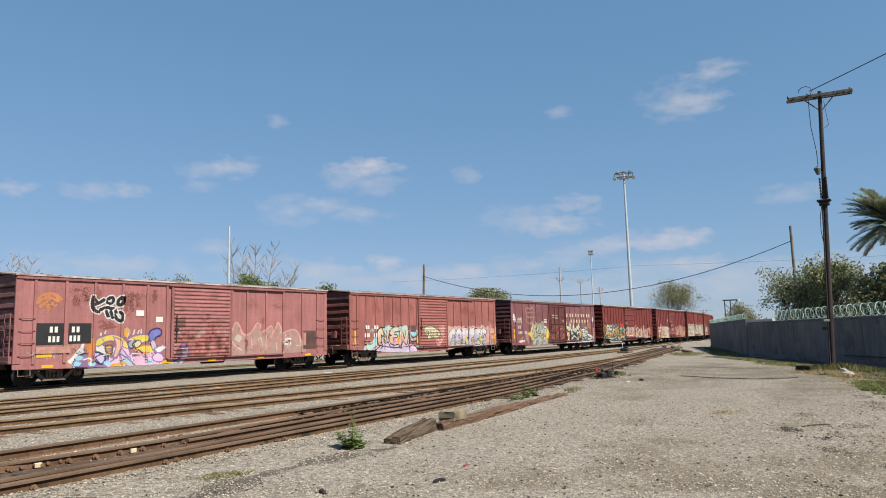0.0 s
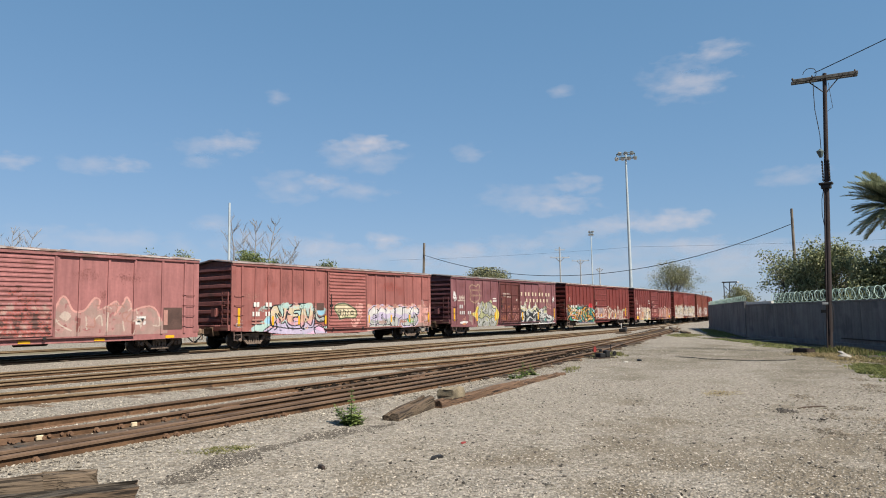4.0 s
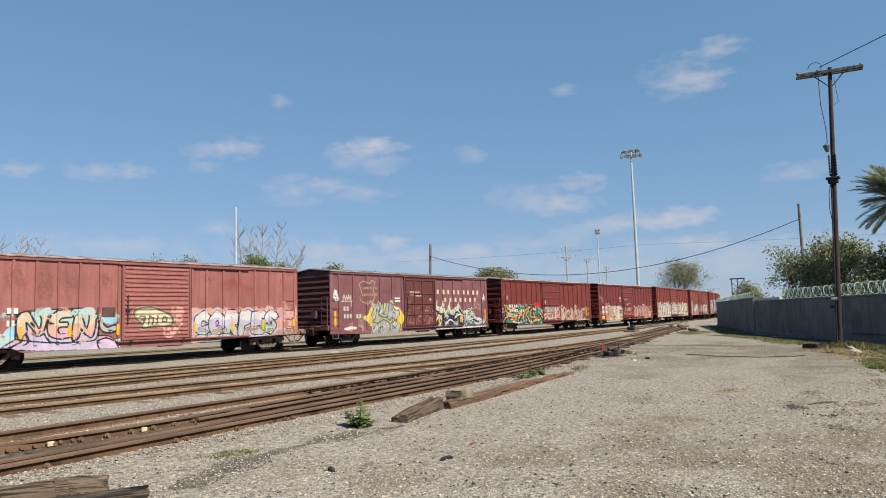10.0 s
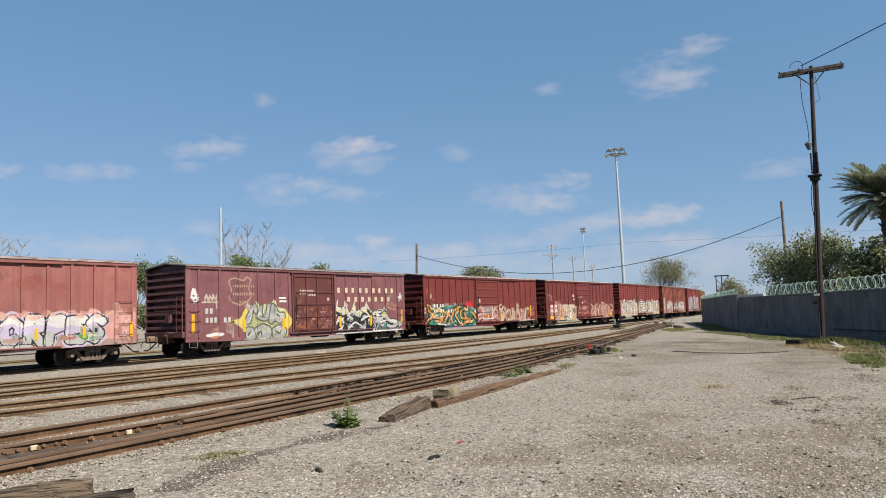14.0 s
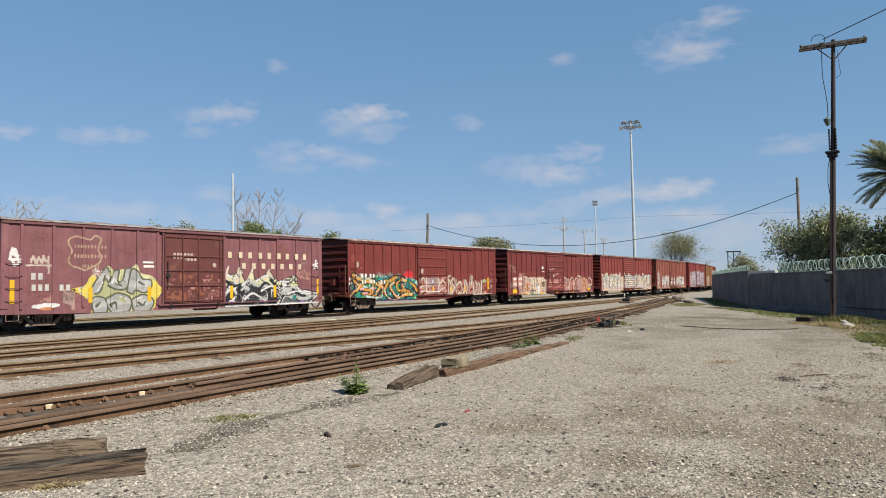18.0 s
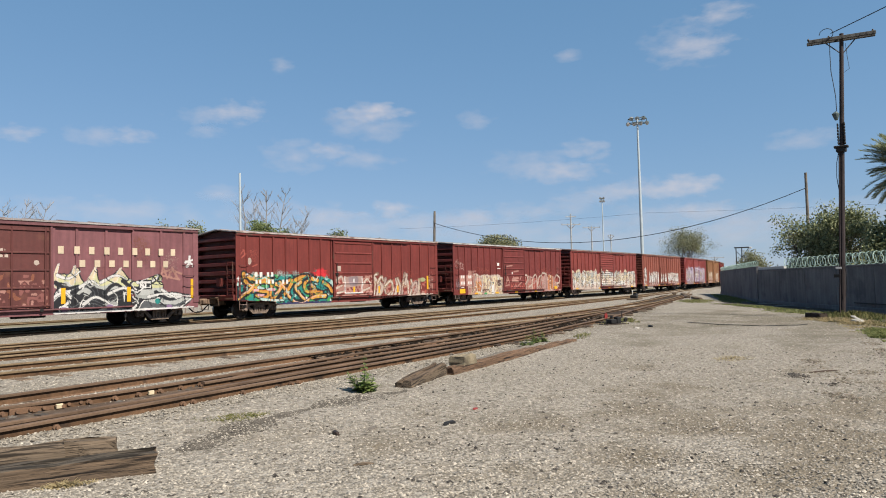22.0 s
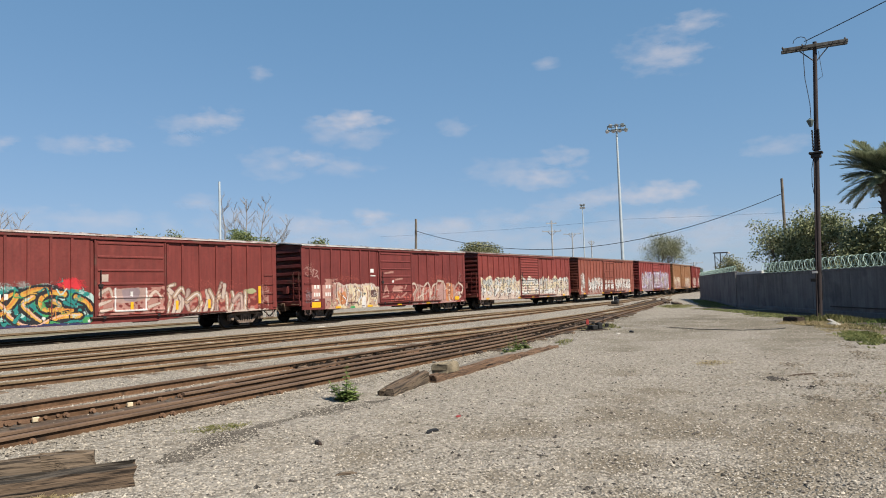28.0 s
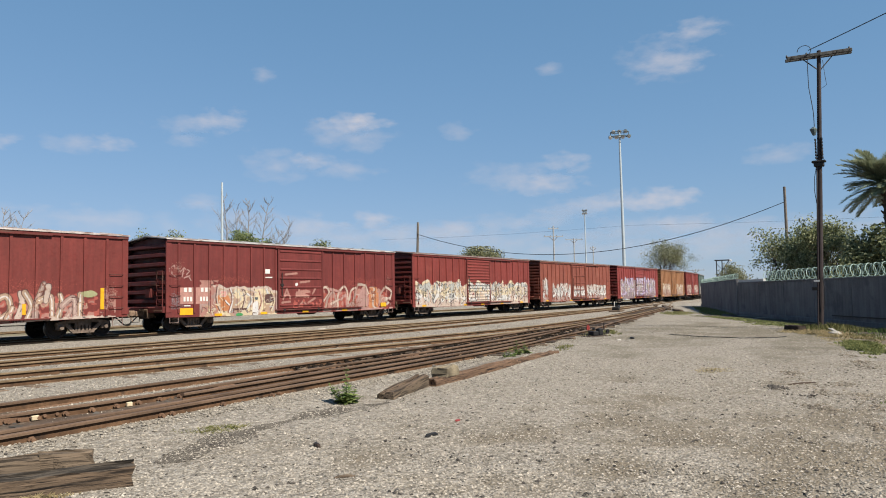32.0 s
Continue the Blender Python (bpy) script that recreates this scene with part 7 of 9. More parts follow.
CLOSE_POSTS = (0.62, 1.42, 2.22, 3.02, 3.82, 4.62, 5.42, 6.18, 9.56, 10.3, 11.2, 12.1, 13.0, 13.9, 14.8)
WIDE_POSTS = (0.68, 1.81, 2.93, 4.08, 5.18, 6.10, 9.52, 10.37, 11.53, 12.64, 13.91, 15.0)
CARS = [
    dict(key="rose", x=11.63, paint=(0.288, 0.118, 0.114), fade=(0.32, 0.152, 0.148), rust=0.66, posts=WIDE_POSTS, door_style="ribs", door_ribs=17, end_ribs=7, art=art_pink_yellow, door_fade=(0.176, 0.072, 0.06), door_rust=0.56, roof=(0.45, 0.40, 0.38),
         label="faded pink-red boxcar with pink and yellow graffiti and black stencil panels",
         patches=[(0.77, 1.76, 1.52, 2.33, "black", "stencil_panel", "black stencil panel"), (1.94, 2.82, 1.54, 2.33, "black", "stencil_panel", "black stencil panel"),
                  (4.68, 5.03, 2.63, 2.86, "white", "notice", "white notice"), (5.58, 5.9, 2.37, 2.6, "white", "notice", "white notice"), (13.95, 14.9, 1.0, 1.95, "dark", "stencil_panel", "dark stencil panel"),
                  (0.8, 1.35, 1.06, 1.17, "yellow", "reflector", ""), (0.75, 2.0, 1.2, 1.45, "blush", "faded_patch", "")] + bars(1.24, 1.60, 1.98, 2.2, 2) + bars(1.2, 1.66, 1.62, 1.84, 3) + bars(2.06, 2.42, 1.98, 2.2, 2) + bars(1.98, 2.44, 1.64, 1.86, 3) + bars(14.0, 14.3, 1.2, 1.85, 1, "blush")),
    dict(key="brick", sill="stepped", x=29.13, paint=(0.268, 0.0976, 0.0864), fade=(0.224, 0.064, 0.0512), posts=CLOSE_POSTS, door_style="ribs", door_ribs=16, end_ribs=7, art=art_cream, roof=(0.37, 0.30, 0.28),
         label="faded brick-red boxcar with cream bubble-letter graffiti", strips=(),
         patches=bars(1.29, 1.74, 1.99, 2.21, 2) + bars(2.02, 2.48, 1.99, 2.20, 2) + bars(1.25, 1.74, 1.53, 1.75, 3) + bars(2.04, 2.34, 1.54, 1.75, 2) + bars(1.2, 2.0, 1.32, 1.38, 1, "blush", 0.8) + bars(1.2, 2.0, 1.16, 1.22, 1, "blush", 0.8)
         + strips((0.38,), 1.08, 1.92, 0.13) + strips((2.46, 4.2, 6.08, 9.64, 11.66, 13.44), 1.08, 1.52, 0.12) + strips((15.38,), 1.05, 1.65, 0.13) + [(5.3, 6.05, 1.8, 2.2, "dark", "stencil_panel", "")]),
    dict(key="plum", x=47.17, paint=(0.172, 0.068, 0.075), fade=(0.205, 0.092, 0.096), posts=WIDE_POSTS, door_style="frame", door_ribs=0, end_ribs=9, art=art_grey, door=(0.1, 0.0304, 0.0272), door_fade=(0.152, 0.06, 0.04), roof=(0.32, 0.29, 0.28),
         label="purple-brown boxcar with a braced door, shield emblem and grey graffiti", strips=(),
         patches=bars(9.68, 14.95, 2.90, 3.19, 9, "cream", 0.36) + bars(10.48, 14.6, 2.40, 2.67, 7, "cream", 0.38) + strips((0.3, 15.33), 1.05, 1.9, 0.16) + strips((3.14, 5.64, 9.8, 12.4), 1.0, 1.6, 0.16)
         + bars(1.02, 1.52, 1.91, 2.15, 2, "faint") + bars(1.04, 1.74, 1.49, 1.73, 3, "faint") + bars(2.04, 2.52, 1.48, 1.72, 2, "faint") + bars(5.42, 5.95, 2.58, 2.66, 1, "white", 0.9) + bars(5.45, 5.98, 2.40, 2.50, 1, "white", 0.9)),
    dict(key="red", sill="stepped", x=64.91, paint=(0.142, 0.026, 0.021), fade=(0.18, 0.036, 0.028), posts=CLOSE_POSTS, door_style="ribs", door_ribs=6, end_ribs=7, art=art_teal, roof=(0.49, 0.43, 0.40),
         label="red boxcar with a teal and orange wild-style graffiti piece", strips=(), patches=bars(1.07, 1.6, 1.97, 2.19, 2) + bars(1.81, 2.25, 1.97, 2.19, 2) + bars(1.12, 1.5, 1.63, 1.83, 2) + bars(1.86, 2.28, 1.63, 1.83, 2) + bars(2.76, 3.2, 1.61, 1.82, 2) + strips((14.55,), 1.1, 1.95) + strips((7.8, 9.95, 11.62), 0.98, 1.38, 0.13)),
    dict(key="maroon", x=82.38, strips=(2.5, 5.2, 8.0, 11.0), paint=(0.136, 0.0258, 0.0225), fade=(0.17, 0.034, 0.028), posts=CLOSE_POSTS, door_style="ribs", door_ribs=7, end_ribs=7, art=art_tan, roof=(0.50, 0.48, 0.46),
         label="dark red boxcar with buffed cream and pink graffiti", patches=[(0.66, 1.38, 1.22, 1.96, "blush", "stencil_panel", ""), (1.48, 2.18, 1.22, 1.96, "blush", "stencil_panel", ""), (5.48, 5.8, 2.64, 2.86, "white", "notice", "white notice"), (5.5, 5.95, 2.42, 2.48, "white", "notice", ""),
                  (0.68, 1.35, 0.74, 1.04, "yellow", "reflector", "large yellow reflector"), (14.3, 14.8, 0.78, 1.02, "yellow", "reflector", "")] + bars(0.88, 1.36, 1.76, 1.95, 2) + bars(1.76, 2.2, 1.76, 1.95, 2) + bars(0.86, 1.36, 1.34, 1.54, 3) + bars(1.72, 2.2, 1.34, 1.54, 3) + bars(0.9, 1.3, 1.12, 1.17, 1, "white", 0.8)),
    dict(key="oxblood", x=99.89, paint=(0.172, 0.032, 0.0256), fade=(0.208, 0.048, 0.036), posts=CLOSE_POSTS, door_style="ribs", door_ribs=14, end_ribs=9, art=lambda r: art_long(r, 61, ("white", "cream", "silver"), "black", "pale", z1=2.42, n=17, peak="cream"), roof=(0.29, 0.22, 0.20),
         label="dark red boxcar with a long run of white graffiti"),
    dict(key="rust", x=117.56, paint=(0.205, 0.058, 0.038), fade=(0.235, 0.084, 0.056), posts=CLOSE_POSTS, door_style="frame", door_ribs=6, end_ribs=11, art=lambda r: art_low(r, 71, ((0.4, 1.4, 2.9), (2.2, 6.1, 2.4), (6.6, 9.2, 2.2), (9.6, 14.6, 2.3)), ("white", "silver", "pale"), "grime"), roof=(0.29, 0.22, 0.19),
         label="rust-brown boxcar with patches of white graffiti"),
    dict(key="crimson", x=135.49, paint=(0.2, 0.0336, 0.0288), fade=(0.24, 0.056, 0.044), posts=CLOSE_POSTS, door_style="ribs", door_ribs=8, end_ribs=9, art=lambda r: art_long(r, 81, ("lavender", "silver", "lavender"), "mauve", "mauvegrey", 1.0, 14.6, 3.0, n=10, peak="lavender"), roof=(0.27, 0.20, 0.19),
         label="red boxcar with lilac and blue graffiti"),
    dict(key="ochre", x=152.93, paint=(0.264, 0.124, 0.056), fade=(0.32, 0.176, 0.096), posts=CLOSE_POSTS, door_style="frame", door_ribs=6, end_ribs=9, art=lambda r: art_low(r, 91, ((0.8, 5.6, 2.5), (9.8, 14.6, 2.4)), ("tan", "cream"), "rust"), roof=(0.31, 0.26, 0.22),
         label="ochre-brown boxcar with tan graffiti"),
    dict(key="brickred", x=170.5, paint=(0.208, 0.036, 0.0288), fade=(0.24, 0.056, 0.04), posts=CLOSE_POSTS, door_style="ribs", door_ribs=8, end_ribs=9, art=lambda r: art_low(r, 95, ((0.8, 6.0, 2.4), (9.6, 14.6, 2.4)), ("pale", "tan"), "blush"), roof=(0.27, 0.20, 0.19),
         label="brick-red boxcar with white graffiti at its ends"),
    dict(key="greygreen", x=188.1, paint=(0.128, 0.168, 0.152), fade=(0.176, 0.2, 0.176), posts=WIDE_POSTS, door_style="ribs", door_ribs=8, end_ribs=9, art=lambda r: art_low(r, 97, ((1.0, 6.0, 2.2),), ("pale",), "grey"), roof=(0.31, 0.30, 0.29),
         label="dull grey-green boxcar at the tail of the train"),
]
TRAIN = [(spec, *boxcar(spec)) for spec in CARS]


# ---- wall, poles and masts ----
def spot(az, dist, el=None):
    """A place seen in a heading at a distance over ground; el gives its height."""
    a = radians(az)
    z = 0.0 if el is None else EYE.z + dist * math.tan(radians(el))
    return Vector((dist * math.sin(a), dist * math.cos(a), z))


def wall_run(name, a, b, height, panels):
    a, b = Vector(a), Vector(b)
    d = b - a
    ang, length = math.degrees(math.atan2(d.y, d.x)), d.length
    root = thing(name, "grey cast concrete boundary wall topped with coiled wire", "wall", pose(a.x, a.y, -0.1, 0, 0, ang), kind="structure")
    w = length / panels
    panel = Build().bevel_box(0.012, w - 0.012, -0.09, 0.09, 0, height, 0.012).mesh("panel", CONCRETE)
    for k in range(panels):
        part("panel", panel, CONCRETE, root, at=pose(k * w, 0, 0))
    part("coping", Build().bevel_box(0, length, -0.105, 0.105, height, height + 0.07, 0.01), CONCRETE, root)
    part("footing", Build().bevel_box(0, length, -0.14, 0.14, 0, 0.28, 0.02), CONCRETE, root)
    return root, d.normalized(), length


WALL_A, WALL_B, WALL_C = (17.0, -5.4, 0), (41.0, 8.9, 0), (63.6, 16.9, 0)
wall_1, _, _ = wall_run("wall_1", WALL_A, WALL_B, 1.84, 9)
wall_2, _, _ = wall_run("wall_2", (41.05, 8.95, 0), WALL_C, 2.04, 8)


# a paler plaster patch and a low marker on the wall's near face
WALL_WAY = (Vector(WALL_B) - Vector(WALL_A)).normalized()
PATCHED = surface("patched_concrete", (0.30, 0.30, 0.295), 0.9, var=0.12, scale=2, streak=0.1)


def on_wall(d, z, out=0.0):
    p = Vector(WALL_A) + WALL_WAY * d + Vector((-WALL_WAY.y, WALL_WAY.x, 0)) * out
    return pose(p.x, p.y, z, 0, 0, math.degrees(math.atan2(WALL_WAY.y, WALL_WAY.x)))


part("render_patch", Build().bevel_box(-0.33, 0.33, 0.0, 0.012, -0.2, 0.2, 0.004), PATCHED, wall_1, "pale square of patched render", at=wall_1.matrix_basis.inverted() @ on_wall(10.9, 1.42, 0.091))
# added strip standing in for something bright white behind the wall
part("cap_board", Build().bevel_box(0.0, 3.6, -0.07, 0.07, 0.0, 0.13, 0.01), WHITE, wall_1, "white strip on the wall top, standing for something white behind it", at=wall_1.matrix_basis.inverted() @ on_wall((Vector(WALL_B) - Vector(WALL_A)).length - 3.7, 1.81))
# added bar that draws the dark line along the footing edge
part("cable_duct", Build().bevel_box(0.0, 14.0, 0.0, 0.03, -0.02, 0.02, 0.006), DARK_STEEL, wall_1, "thin dark bar drawing the line low on the wall", at=wall_1.matrix_basis.inverted() @ on_wall(3.0, 0.34, 0.145))


def coil_run(a, b, z, radius, pitch, label, wire=0.014):
    """Two opposed helices of coated wire along the top of a wall, on short posts."""
    a, b = Vector(a), Vector(b)
    d = (b - a)
    n, length = d.normalized(), d.length
    side = Vector((-n.y, n.x, 0))
    root = thing("razor_coil", label, "wire coil")
    for s in (1, -1):
        pts, turns = [], int(length / pitch)
        for k in range(turns * 12 + 1):
            t = 2 * math.pi * k / 12
            p = a + n * (length * k / (turns * 12)) + side * radius * 0.75 * math.sin(t * s) + Vector((0, 0, z + radius * (1 + math.cos(t))))
            pts.append(p)
        part("coil", Build().tube(pts, wire, 4), COIL, root)
    for zz in (0.10, radius * 1.7):
        part("strand", Build().tube([a + Vector((0, 0, z + zz)), b + Vector((0, 0, z + zz))], 0.008, 4), COIL, root)
    for k in range(int(length / 3) + 1):
        p = a + n * min(3.0 * k, length)
        part("bracket", Build().tube([p + Vector((0, 0, z - 0.05)), p + Vector((0, 0, z + radius * 1.6))], 0.015, 5), COIL, root)


coil_run((22, -2.4, 0), (37.6, 6.87, 0), 1.81, 0.24, 0.52, "pale green coated razor wire coiled along the wall top")
coil_run((41.3, 9.05, 0), (63.4, 16.8, 0), 2.0, 0.16, 0.8, "thin pale green wire coiled along the far wall")


def utility_pole():
    """The dark pole with a crossarm, braces, insulators, riser and boxes."""
    base, top = Vector((27.56, 3.37, -0.1)), Vector((27.66, 2.97, 9.82))
    root = thing("utility_pole", "dark tarred wooden utility pole with one crossarm and old boxes", "utility pole", pose(*base))
    d = top - base

    def on(z, off=(0, 0, 0)):
        return d * (z / d.z) + Vector(off)

    part("shaft", Build().tube([on(0), on(3), on(6.5), on(9.92)], [0.092, 0.086, 0.076, 0.066], 12), POLE_WOOD, root)
    # the crossarm, nearer at its left end
    u = Vector((-0.30, 1.0, -0.035)).normalized()
    mid = on(9.76)
    m = Matrix.Translation(mid) @ u.to_track_quat("X", "Z").to_matrix().to_4x4()
    arm = part("crossarm", Build().bevel_box(-1.06, 1.06, -0.20, -0.11, -0.055, 0.055, 0.012), ARM_WOOD, root, "weathered grey crossarm", at=m)
    part("rear_arm", Build().bevel_box(-1.02, 1.04, 0.08, 0.16, -0.06, 0.06, 0.012), ARM_WOOD, arm)
    for x in (-0.95, -0.55, 0.45, 0.9):
        part("spacer_bolt", Build().tube([(x, -0.22, -0.01), (x, 0.18, 0.01)], 0.012, 5), DARK_STEEL, arm)
    part("pin_plate", Build().bevel_box(-0.16, 0.16, -0.22, -0.19, -0.05, 0.05, 0.008), DARK_STEEL, arm)
    for x in (-1.0, 0.36, 1.0):
        part("insulator", Build().tube([(x, -0.155, 0.07), (x, -0.155, 0.12), (x, -0.155, 0.15), (x, -0.155, 0.20)], [0.012, 0.032, 0.038, 0.02], 8), DARK_STEEL, arm)
    for s in (-1, 1):
        part("brace", Build().tube([(0.45 * s, -0.22, -0.04), (0.05 * s, -0.13, -0.48)], 0.02, 5), DARK_STEEL, arm)
    # drop cable and its knob
    pts = [on(9.62, (-0.2, 0.34, 0)), on(9.2, (-0.2, 0.33, 0)), on(8.6, (-0.2, 0.30, 0)), on(8.1, (-0.2, 0.22, 0)), on(7.7, (-0.2, 0.16, 0)), on(7.2, (-0.15, 0.14, 0))]
    part("drop_cable", Build().tube(pts, 0.013, 5), WIRE, root)
    part("drop_cable", Build().tube([on(9.5, (-0.2, -0.14, 0)), on(9.0, (-0.2, -0.2, 0)), on(8.6, (-0.2, -0.26, 0)), on(8.5, (-0.2, -0.1, 0))], 0.008, 5), WIRE, root)
    part("junction_knob", Build().tube([on(6.90, (-0.1, 0.15, 0)), on(7.0, (-0.1, 0.16, 0)), on(7.12, (-0.1, 0.18, 0)), on(7.2, (-0.1, 0.16, 0))], [0.05, 0.085, 0.12, 0.03], 10), LAMP_STEEL, root)
    part("loop", Build().tube([mid + Vector((-0.1, 0.45 + 0.22 * math.cos(k * 0.6), 0.22 + 0.2 * math.sin(k * 0.6))) for k in range(9)], 0.012, 5), WIRE, root)
    for y, z0, z1, w in ((0.095, 6.05, 6.8, 0.022), (-0.10, 6.05, 6.82, 0.028)):
        box = Build()
        for k in range(7):
            z = z0 + (z1 - z0) * k / 7
            box.bevel_box(-0.11, 0.05, y - w, y + w, z, z + (z1 - z0) / 8.5, 0.012)
        part("terminal_strip", box, DARK_STEEL, root, at=Matrix.Translation(Vector((d.x * 0.6, d.y * 0.6, 0))))
    part("bracket", Build().bevel_box(-0.15, 0.1, -0.22, 0.22, 5.92, 6.0, 0.02).bevel_box(-0.13, 0.08, -0.16, 0.16, 5.78, 5.92, 0.02), DARK_STEEL, root, at=Matrix.Translation(Vector((d.x * 0.55, d.y * 0.55, 0))))
    part("riser_pipe", Build().tube([on(0.1, (-0.10, 0.07, 0)), on(2.6, (-0.10, 0.07, 0)), on(5.8, (-0.09, 0.07, 0))], 0.026, 7), POLE_WOOD, root)
    part("drop_cable", Build().tube([on(5.8, (-0.1, 0.09, 0)), on(5.4, (-0.1, 0.15, 0)), on(4.9, (-0.1, 0.15, 0)), on(4.5, (-0.1, 0.09, 0))], 0.012, 5), WIRE, root)
    part("tag", Build().bevel_box(-0.16, -0.145, -0.06, 0.12, 1.74, 1.81, 0.003), WHITE, root, "small white tag")
    part("tag", Build().bevel_box(-0.16, -0.145, 0.02, 0.18, 1.45, 1.56, 0.003), DARK_STEEL, root)
    part("hanging_strap", Build().tube([(-0.1, -0.15, 1.9), (-0.12, -0.2, 1.5), (-0.1, -0.14, 0.8)], 0.012, 5), WIRE, root)
    return mid + base


ARM_MID = utility_pole()


def sag_wire(a, b, sag, radius, label, n=24):
    a, b = Vector(a), Vector(b)
    pts = [a.lerp(b, k / n) - Vector((0, 0, 4 * sag * (k / n) * (1 - k / n))) for k in range(n + 1)]
    me = Build().tube(pts, radius, 5).mesh("overhead_wire", WIRE)
    thing("overhead_wire", label, "cable", mesh=me)


def plain_pole(name, label, az, dist, top_el, r0, r1, mat, lean=(0, 0)):
    base, top = spot(az, dist), spot(az, dist, top_el)
    root = thing(name, label, "pole", pose(base.x, base.y, -0.3))
    part("shaft", Build().tube([(0, 0, 0), (lean[0], lean[1], top.z + 0.3)], [r0, r1], 10), mat, root)
    return root, top + Vector((*lean, 0))


P2, P2_TOP = plain_pole("wooden_pole", "plain brown wooden pole behind the wall", 81.15, 80, 7.43, 0.17, 0.13, GREY_WOOD)
FP, FP_TOP = plain_pole("leaning_pole", "dark wooden pole leaning slightly beyond the train", 52.7, 95, 5.97, 0.2, 0.15, GREY_WOOD, (0.36, -0.2))
sag_wire(spot(81.1, 80, 6.32), spot(52.85, 95, 5.0), 4.0, 0.036, "heavy black cable sagging between two poles")
sag_wire(ARM_MID + Vector((-0.15, 0.3, 0.2)), (14.0, -9.0, 9.6), 0.15, 0.016, "thin black overhead wire from the crossarm")
sag_wire(spot(50, 210, 4.6), spot(70, 190, 5.2), 0.5, 0.02, "faint distant power line")
sag_wire(spot(70, 190, 5.2), spot(96, 200, 4.6), 0.5, 0.02, "faint distant power line")


def flood_mast(az, dist, top_el, r0, r1, span, lamps):
    base, top = spot(az, dist), spot(az, dist, top_el)
    h = top.z + 0.3
    face = math.degrees(math.atan2(-base.y, -base.x)) - 90
    root = thing("light_mast", "tall pale steel mast with a cluster of floodlights", "light mast", pose(base.x, base.y, -0.3, 0, 0, face))
    part("shaft", Build().tube([(0, 0, 0), (0, 0, h * 0.5), (0, 0, h)], [r0, (r0 + r1) / 2, r1], 12), MAST, root)
    ring = Build()
    for z in (h - 0.95, h - 0.15):
        ring.tube([(span * 0.5 * math.cos(k * math.pi / 8), span * 0.25 * math.sin(k * math.pi / 8), z) for k in range(17)], 0.07, 5)
    for x in (-span / 2, -span / 4, span / 4, span / 2):
        ring.tube([(0, 0, h - 0.7), (x, 0, h - 0.95)], 0.06, 5).tube([(x, 0, h - 0.95), (x, 0, h - 0.15)], 0.06, 5)
    part("headframe", ring, LAMP_STEEL, root)
    for k in range(lamps):
        x = span * (-0.5 + k / (lamps - 1))
        for z, dy in ((h - 1.1, 0.25), (h - 0.1, 0.1)):
            if (k + (z > h - 0.5)) % 2 == 0 or lamps < 5:
                lamp = part("floodlight", Build().lathe([(0.05, -0.5), (0.22, -0.42), (0.36, -0.1), (0.40, 0.0)], 12), LAMP_STEEL, root, at=pose(x, dy, z, -35, 0, (k - lamps / 2) * 12))
                part("lens", Build().lathe([(0.40, 0.0), (0.25, 0.05), (0.0, 0.07)], 12), GLASS_LAMP, lamp)
    return root


flood_mast(69.42, 130, 12.60, 0.33, 0.16, 3.2, 7)
flood_mast(66.47, 230, 6.55, 0.26, 0.14, 1.0, 2)
plain_pole("white_mast", "slim white mast behind the train", 37.4, 92, 9.09, 0.19, 0.13, MAST)


FAR_WOOD = surface("bleached_pole_wood", (0.33, 0.34, 0.35), 0.9, var=0.15, scale=1)


def power_pole(az, dist, top_el, arms):
    base, top = spot(az, dist), spot(az, dist, top_el)
    h = top.z
    root = thing("power_pole", "grey distant power pole with crossarms", "utility pole", pose(base.x, base.y, 0, 0, 0, -az + 12), group="distant power poles")
    part("shaft", Build().tube([(0, 0, -0.3), (0, 0, h)], [0.26, 0.19], 8), FAR_WOOD, root)
    for z, w in arms:
        arm = part("crossarm", Build().bevel_box(-w, w, -0.1, 0.1, h - z - 0.11, h - z + 0.11, 0.02), FAR_WOOD, root)
        for k in range(4):
            x = -w + 0.2 + k * (2 * w - 0.4) / 3
            part("insulator", Build().tube([(x, 0, h - z + 0.15), (x, 0, h - z + 0.38)], [0.08, 0.05], 6), GREY_WOOD, arm)
    for s in (-1, 1):
        part("brace", Build().tube([(s * 1.2, 0, h - arms[-1][0]), (0, 0, h - arms[-1][0] - 1.2)], 0.08, 5), GREY_WOOD, root)


power_pole(63.95, 190, 5.40, ((0.8, 1.4), (2.9, 2.6)))
power_pole(65.56, 230, 4.36, ((0.5, 2.8),))
power_pole(67.05, 260, 3.65, ((0.6, 1.0),))
power_pole(74.72, 260, 1.6, ((0.4, 3.0),))


